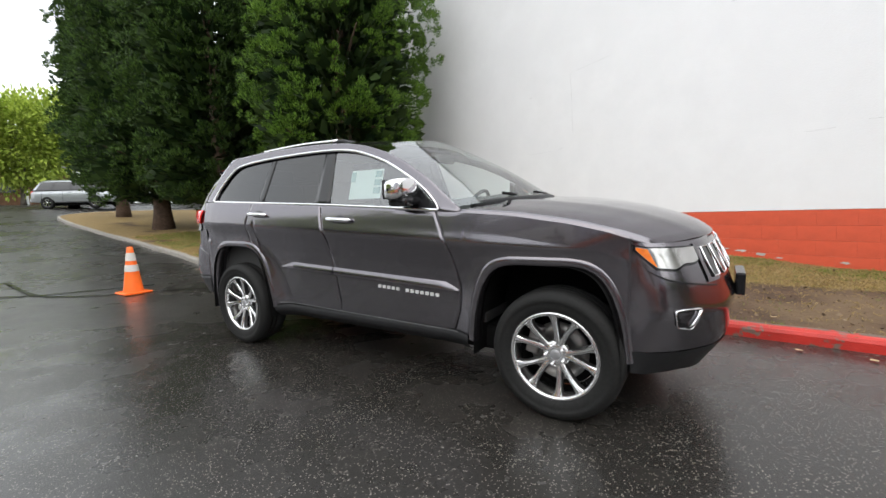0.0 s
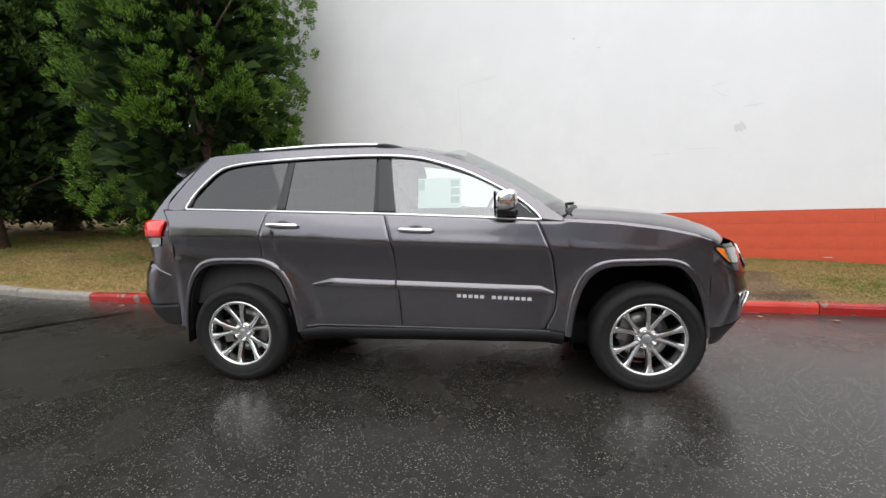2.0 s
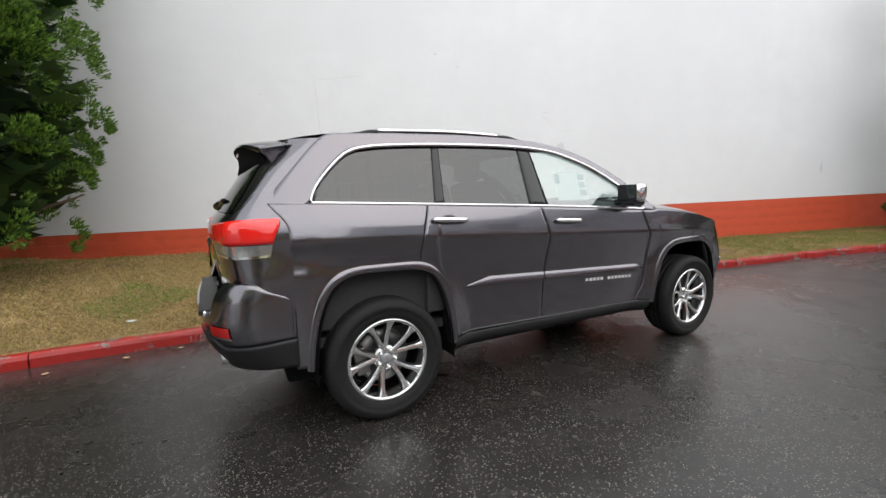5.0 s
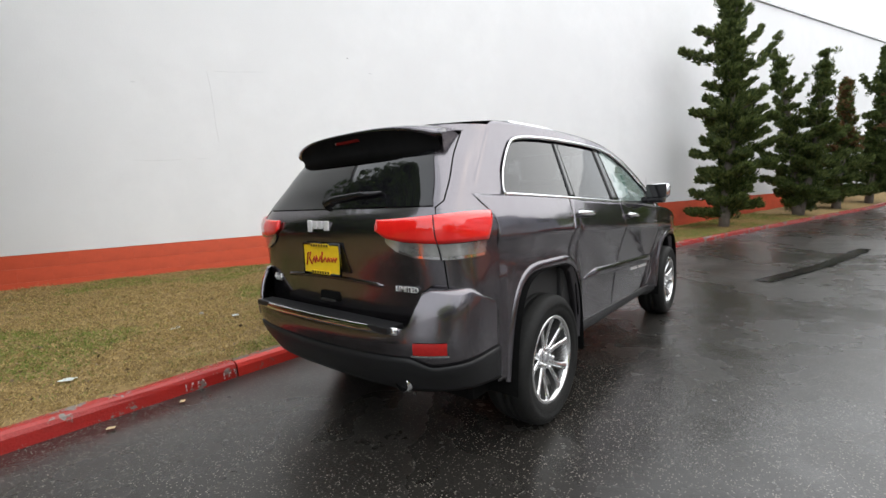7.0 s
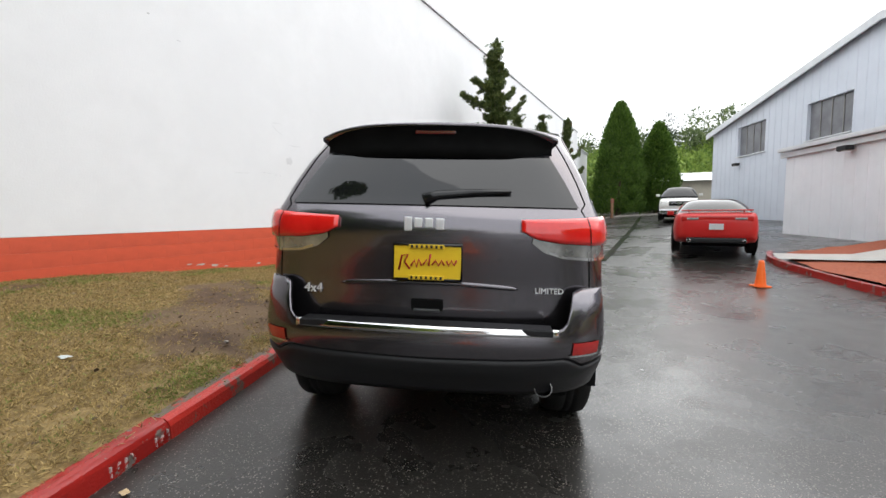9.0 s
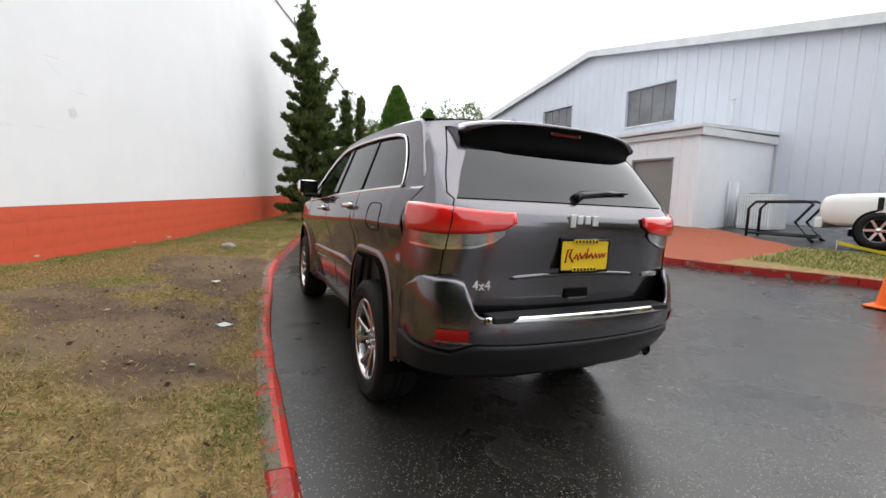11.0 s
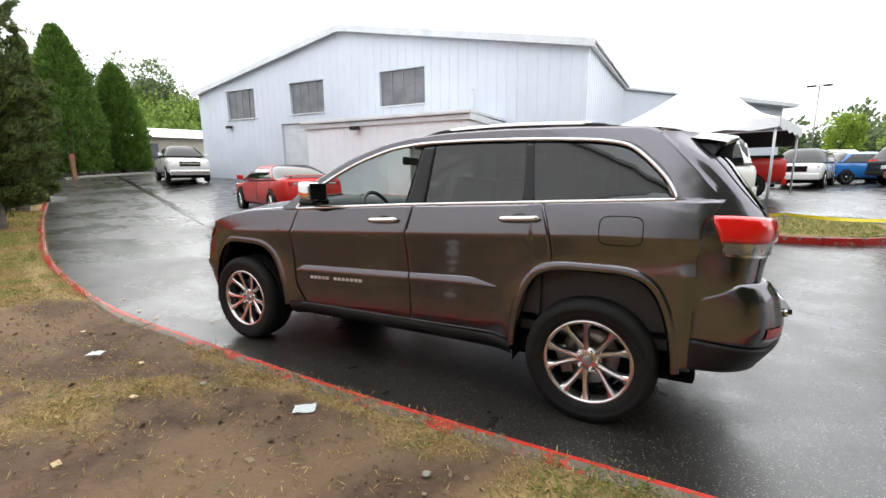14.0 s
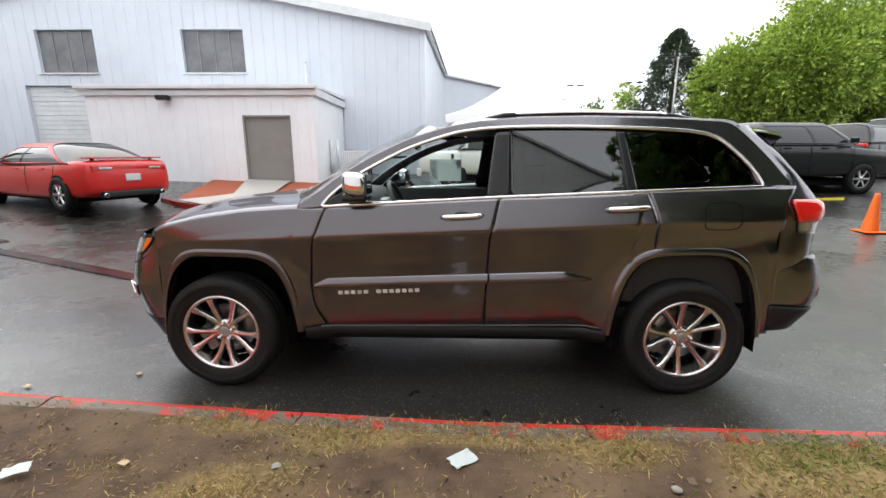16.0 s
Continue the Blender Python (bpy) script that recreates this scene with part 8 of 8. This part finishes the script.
def pipe_rack():
    x, y = 3.6, -10.9
    rack = thing("pipe_rack", "dark bent tube rack standing before the metal building", "rack", place=Matrix.Translation((x, y, ground_z(x, y))) @ Matrix.Rotation(radians(4), 4, "Z"))
    for y in (-0.3, 0.3):
        put("side_frame", tube_me("side_frame", [(0.75, y, 0.0), (0.75, y, 0.75), (0.60, y, 0.93), (-0.45, y, 0.96), (-0.62, y, 0.90), (-0.30, y, 0.45), (-0.62, y, 0.06), (-0.70, y, 0.0)], 0.035, M["plastic"], 8), rack)
        put("brace", tube_me("brace", [(0.75, y, 0.12), (-0.62, y, 0.12)], 0.028, M["plastic"], 8), rack)
    for x, z in ((0.6, 0.93), (-0.45, 0.96), (0.75, 0.12), (-0.62, 0.10)):
        put("crossbar", tube_me("crossbar", [(x, -0.3, z), (x, 0.3, z)], 0.026, M["plastic"], 8), rack)


pipe_rack()


def low_building(name, label, place, size, wall, roof, door=None, awning=False):
    b = thing(name, label, "building", place=place)
    L, D, H = size
    put("wall", box_me("wall", (L, D, H + 0.6), wall, 0.02, (0, 0, H / 2 - 0.3)), b)
    v = [(-L / 2 - 0.5, -D / 2 - 0.6, H - 0.1), (L / 2 + 0.5, -D / 2 - 0.6, H - 0.1), (L / 2 + 0.5, 0, H + 1.0), (-L / 2 - 0.5, 0, H + 1.0), (-L / 2 - 0.5, D / 2 + 0.6, H - 0.1), (L / 2 + 0.5, D / 2 + 0.6, H - 0.1)]
    me = mesh("roof", v, [(0, 1, 2, 3), (3, 2, 5, 4), (0, 3, 4), (1, 5, 2)], roof)
    put("roof", me, b)
    if door:
        x, w, h = door
        # solid dark panel stands in for the doorway; the wall behind is closed
        put("doorway", box_me("doorway", (w, 0.06, h), M["window_dark"], 0, (x, D / 2 + 0.03, h / 2)), b, "solid dark panel for the doorway")
    if awning:
        for k in range(4):
            put("window", box_me("window", (1.5, 0.05, 1.1), M["window_dark"], 0, (-L / 2 + 2 + k * 3, D / 2 + 0.03, 1.5)), b, "dark shop window")
            put("post", box_me("post", (0.14, 0.14, H), M["tent"], 0.01, (-L / 2 + 0.6 + k * 3.2, D / 2 + 0.5, H / 2)), b)
        put("fascia", box_me("fascia", (L + 0.9, 0.12, 0.35), M["tent"], 0.02, (0, D / 2 + 0.62, H - 0.05)), b)
    return b


low_building("beige_garage", "small beige garage with a dark doorway panel", Matrix.Translation((42, -20.5, ground_z(42, -20.5) - 0.4)) @ Matrix.Rotation(radians(70), 4, "Z"), (9, 8, 3.3), M["beige"], M["metal_trim"], (2.0, 2.8, 2.7))
low_building("shop_building", "low brown shop building with white posts and a dark roof", Matrix.Translation((-47, 3.0, ground_z(-47, 3))) @ Matrix.Rotation(radians(-80), 4, "Z"), (16, 9, 2.9), M["brown_wood"], M["dark_roof"], None, True)
annex = thing("rear_annex", "plain pale flat-roofed building with a tall fin", "building", place=Matrix.Translation((2.47, -26.1, 0)) @ Matrix.Rotation(radians(-127), 4, "Z"))
put("wall", box_me("wall", (17.0, 9, 6.5), M["metal_siding"], 0.03, (8.4, 4.5, 3.1)), annex)
put("coping", box_me("coping", (17.5, 9.4, 0.14), M["metal_trim"], 0.02, (8.5, 4.5, 6.40)), annex, "pale metal coping")
put("soffit", box_me("soffit", (8.6, 0.9, 0.28), M["metal_trim"], 0.02, (13.2, -0.3, 6.30)), annex, "overhanging pale fascia")
v = [(x, y, z) for y in (0.3, 0.9) for x, z in ((11.3, 6.45), (13.4, 6.45), (13.4, 9.1), (12.0, 9.1))]
put("fin", mesh("fin", v, [(0, 1, 2, 3), (7, 6, 5, 4), (0, 4, 5, 1), (1, 5, 6, 2), (2, 6, 7, 3), (3, 7, 4, 0)], M["tent"]), annex, "tall pale roof fin")


def street_lamp(x, y, height, label):
    z = ground_z(x, y)
    lamp = thing("street_lamp", label, "street lamp", "car park lamps", Matrix.Translation((x, y, z)))
    put("pole", tube_me("pole", [(0, 0, -0.1), (0, 0, height)], [0.09, 0.06], M["steel"], 10), lamp)
    for s in (1, -1):
        put("lamp_head", box_me("lamp_head", (0.7, 0.35, 0.16), M["plastic"], 0.04, (0.6 * s, 0, height)), lamp)
        put("arm", tube_me("arm", [(0, 0, height - 0.05), (0.4 * s, 0, height)], 0.03, M["steel"], 6), lamp)
    put("base", lathe_me("base", [(0.3, -0.1), (0.3, 0.5), (0.25, 0.55), (0.0, 0.55)], M["concrete"], 16), lamp)


street_lamp(-16.0, -34.0, 7.6, "tall twin-headed car park lamp post")
street_lamp(-12.0, -50.0, 8.0, "tall twin-headed car park lamp post")
street_lamp(-27.0, -27.5, 8.6, "tall twin-headed car park lamp post")
street_lamp(-19.5, -52.0, 8.0, "tall twin-headed car park lamp post")

post = thing("marker_post", "short brown timber post with a faded red cap", "post", place=Matrix.Translation((33.5, -10.4, ground_z(33.5, -10.4))))
put("post", box_me("post", (0.2, 0.2, 1.5), M["brown_wood"], 0.02, (0, 0, 0.7)), post)
put("cap", box_me("cap", (0.23, 0.23, 0.34), worn_paint("faded_red_cap_paint", (0.30, 0.085, 0.055), (0.17, 0.09, 0.06), 8.0, 0.5, 0.7), 0.015, (0, 0, 1.39)), post)
kerb_round("end_kerb", "low tan kerb across the lane's end", [(33.5, -9.8), (34.5, -12), (34.8, -15), (34.0, -19)], M["kerb_bare"])

# tar seams and the drain line in the asphalt
for k, line in enumerate(([(9.0, -3.35), (14, -5.3), (22, -8.4), (30, -11.4), (34, -13.0)], [(5.3, -1.6), (7.2, -2.35), (9.2, -3.0)], [(-4.2, 0.2), (-5.4, -1.3), (-7.0, -2.2)], [(-7.0, -1.0), (-4.6, -0.9), (-2.6, 0.9)])):
    v, pts = [], spline([(x, y, 0) for x, y in line], 24)
    for i, p in enumerate(pts):
        d = (pts[min(i + 1, 24)] - pts[max(i - 1, 0)]).normalized()
        w = (0.13 if k < 2 else 0.04) * (0.7 + 0.6 * abs(noise.noise(p * 2.0)))
        for s in (-1, 1):
            q = p + Vector((-d.y, d.x, 0)) * w * s
            v.append((q.x, q.y, ground_z(q.x, q.y) + 0.012))
    tagged(new("tar_seam", mesh("tar_seam", v, grid_faces(25, 2, 0, True), M["tar"], True)), "black wet tar seam across the asphalt", "tar seam", kind="structure")


def scrap(x, y, size, material, label, category, seed, on_verge=True, name="paper_scrap"):
    g = random.Random(seed)
    z = lawn_z(x, y) + 0.012 if on_verge else ground_z(x, y) + 0.012
    n, v = 4, []
    for i in range(n + 1):
        for j in range(n + 1):
            v.append((size * (i / n - 0.5) * (1 + 0.2 * g.random()), size * 0.7 * (j / n - 0.5) * (1 + 0.2 * g.random()), size * 0.08 * g.random()))
    ob = tagged(new(name, mesh(name, v, grid_faces(n + 1, n + 1), material, False)), label, category)
    ob.matrix_world = pose(x, y, z, 0, 0, g.uniform(0, 360))
    m = ob.modifiers.new("thickness", "SOLIDIFY")
    m.thickness = 0.0015


scrap(1.37, 1.70, 0.11, M["paper"], "crumpled white paper scrap on bare soil", "litter", 1)
scrap(3.3, 1.85, 0.09, M["paper"], "flattened white paper scrap on bare soil", "litter", 2)
scrap(-0.75, 2.6, 0.09, M["paper"], "small white paper scrap in dry grass", "litter", 3)
scrap(-0.2, 2.57, 0.08, M["paper"], "small white paper scrap in dry grass", "litter", 4)
scrap(-1.65, 1.95, 0.08, M["paper"], "small white paper scrap in dry grass", "litter", 5)
for k, (x, y) in enumerate(((2.9, 1.75), (0.6, 2.2), (2.3, 2.1), (4.1, 1.6), (-1.1, 2.1), (-0.6, 3.2), (1.9, 2.6))):
    scrap(x, y, 0.04, M["leaf_litter"], "small curled tan leaf on the verge", "leaf", 20 + k, True, "fallen_leaf")
for k, (x, y) in enumerate(((4.2, 0.95), (4.6, 0.9), (3.6, 0.75), (-1.6, 1.18), (-2.1, 1.1), (5.2, 0.75), (-3.0, 1.15), (-5.2, 1.4), (-6.0, 1.55), (-1.2, 1.22), (0.4, -4.9))):
    scrap(x, y, 0.04, M["leaf_litter"], "small wet tan leaf on the asphalt by the kerb", "leaf", 40 + k, False, "fallen_leaf")


def rock(x, y, r, seed):
    bm = bmesh.new()
    bmesh.ops.create_icosphere(bm, subdivisions=2, radius=r)
    for v in bm.verts:
        v.co *= 1 + 0.35 * noise.noise(v.co * 6 / r * 0.2 + Vector((seed, 0, 0)))
        v.co.z *= 0.5
    ob = tagged(new("stone", from_bm(bm, "stone", M["stone"])), "small grey stone on the verge", "stone")
    ob.location = (x, y, lawn_z(x, y) + r * 0.2)


rock(6.7, 1.8, 0.13, 1)
rock(2.2, 1.75, 0.022, 2)
rock(0.5, 1.85, 0.02, 3)
rock(3.6, 2.3, 0.03, 4)
rock(-0.4, 2.9, 0.025, 5)


# ---- cracks, patches and flaked paint of the warehouse wall ----
M["crack"] = mat("hairline_crack_shadow", (0.50, 0.50, 0.50), 0.9)
M["patch"] = mat("grey_filler_patch", (0.60, 0.60, 0.61), 0.8, color2=(0.70, 0.70, 0.71), scale=9)
M["flake"] = mat("pale_bare_block", (0.55, 0.52, 0.49), 0.8, color2=(0.38, 0.35, 0.32), scale=18)


def wall_crack(points, width):
    pts = spline([(x, -0.0012, z) for x, z in points], 8 * (len(points) - 1))
    g = random.Random(int(points[0][0] * 100))
    v = []
    for k, p in enumerate(pts):
        d = (pts[min(k + 1, len(pts) - 1)] - pts[max(k - 1, 0)]).normalized()
        w = 0.6 * width * (0.15 + g.random()) * (1 if 0 < k < len(pts) - 1 else 0.2)
        o = g.uniform(-1, 1) * width
        for s in (-1, 1):
            v.append((p.x - d.z * (w * s + o), p.y, p.z + d.x * (w * s + o)))
    put("crack", mesh("crack", v, grid_faces(len(pts), 2), M["crack"]), warehouse, "fine grey crack in the white paint")


def wall_spot(name, x, z, w, h, material, label, seed, y=-0.0015):
    g = random.Random(seed)
    v = [(x, y, z)] + [(x + w * math.cos(a) * g.uniform(0.45, 1.0), y, z + h * math.sin(a) * g.uniform(0.35, 1.0)) for a in [2 * math.pi * k / 14 for k in range(14)]]
    put(name, mesh(name, v, [(0, 1 + (k + 1) % 14, 1 + k) for k in range(14)][::-1], material), warehouse, label)


wall_crack([(-5.08, 3.84), (-5.05, 3.41), (-5.04, 3.04), (-5.02, 2.6)], 0.004)
wall_crack([(-5.05, 3.84), (-4.67, 3.86), (-4.21, 3.90)], 0.003)
wall_crack([(-6.27, 2.38), (-5.99, 2.37), (-5.6, 2.38)], 0.003)
wall_crack([(-5.38, 2.39), (-5.23, 2.40)], 0.003)
wall_crack([(-0.46, 3.08), (-0.35, 3.10), (-0.22, 3.10)], 0.005)
wall_crack([(-0.44, 3.04), (-0.33, 2.94), (-0.22, 2.89)], 0.005)
wall_crack([(-0.04, 2.71), (0.09, 2.70), (0.25, 2.71)], 0.005)
wall_crack([(-1.36, 2.06), (-1.20, 2.055), (-1.04, 2.06)], 0.004)
wall_crack([(-0.77, 2.11), (-0.5, 2.09), (-0.27, 2.07)], 0.004)
wall_spot("filler_patch", -0.045, 2.38, 0.11, 0.12, M["patch"], "grey filler patch in the white paint", 3)
wall_spot("paint_chip", -2.65, 4.30, 0.03, 0.018, M["crack"], "small dark chip in the white paint", 4)
wall_spot("paint_chip", -6.13, 3.58, 0.05, 0.012, M["patch"], "faint chip in the white paint", 5)
wall_spot("paint_chip", -2.21, 4.05, 0.05, 0.012, M["patch"], "faint chip in the white paint", 6)
wall_spot("filler_patch", 6.13, 1.69, 0.05, 0.22, M["patch"], "faint vertical smear on the white paint", 7)
for k, (x, z, w) in enumerate(((-6.3, 0.47, 0.10), (-6.05, 0.50, 0.16), (-5.75, 0.47, 0.14), (-5.45, 0.50, 0.18), (-5.15, 0.49, 0.10), (-4.6, 0.44, 0.08), (-2.25, 0.50, 0.07), (-2.05, 0.48, 0.10), (-1.80, 0.44, 0.09), (-1.58, 0.40, 0.08), (-0.9, 0.38, 0.07), (-3.2, 0.46, 0.07), (1.1, 0.33, 0.10), (2.2, 0.30, 0.14))):
    wall_spot("paint_flake", x, z - 0.02, w * 0.9, 0.013 + 0.010 * (k % 3), M["flake"], "flaked paint that bares the pale block", 30 + k, -0.0032)


# ---- blocks of the warehouse's base band ----
def build_base_blocks():
    near, far = mesh_block(), []
    courses = [(BAND_TOP - 0.2 * (k + 1), BAND_TOP - 0.2 * k) for k in range(5)]
    for c, (z0, z1) in enumerate(courses):
        k = -14.0 + (0.2 if c % 2 else 0.0)
        while k < 30.2:
            if -8.5 < k < 6.5:
                ob = put("block", near, warehouse, "", Matrix.Translation((k + 0.2, random.uniform(-0.0004, 0.0004), (z0 + z1) / 2)))
            else:
                far.append((k + 0.2, (z0 + z1) / 2))
            k += 0.4
    verts, faces = [], []
    src = [v.co for v in near.vertices]
    polys = [tuple(p.vertices) for p in near.polygons]
    for x, z in far:
        i = len(verts)
        verts += [(v.x + x, v.y, v.z + z) for v in src]
        faces += [tuple(i + q for q in p) for p in polys]
    ob = put("far_blocks", mesh("far_blocks", verts, faces, M["wall_red"]), warehouse)
    ob["kind"] = "stuff"


def mesh_block():
    bm = bmesh.new()
    bmesh.ops.create_cube(bm, size=1)
    for v in bm.verts:
        v.co = Vector((v.co.x * 0.3995, v.co.y * 0.05 + 0.026, v.co.z * 0.1985))
    bmesh.ops.bevel(bm, geom=bm.edges[:], offset=0.0010, segments=1, affect="EDGES")
    return from_bm(bm, "block", M["wall_red"])


build_base_blocks()
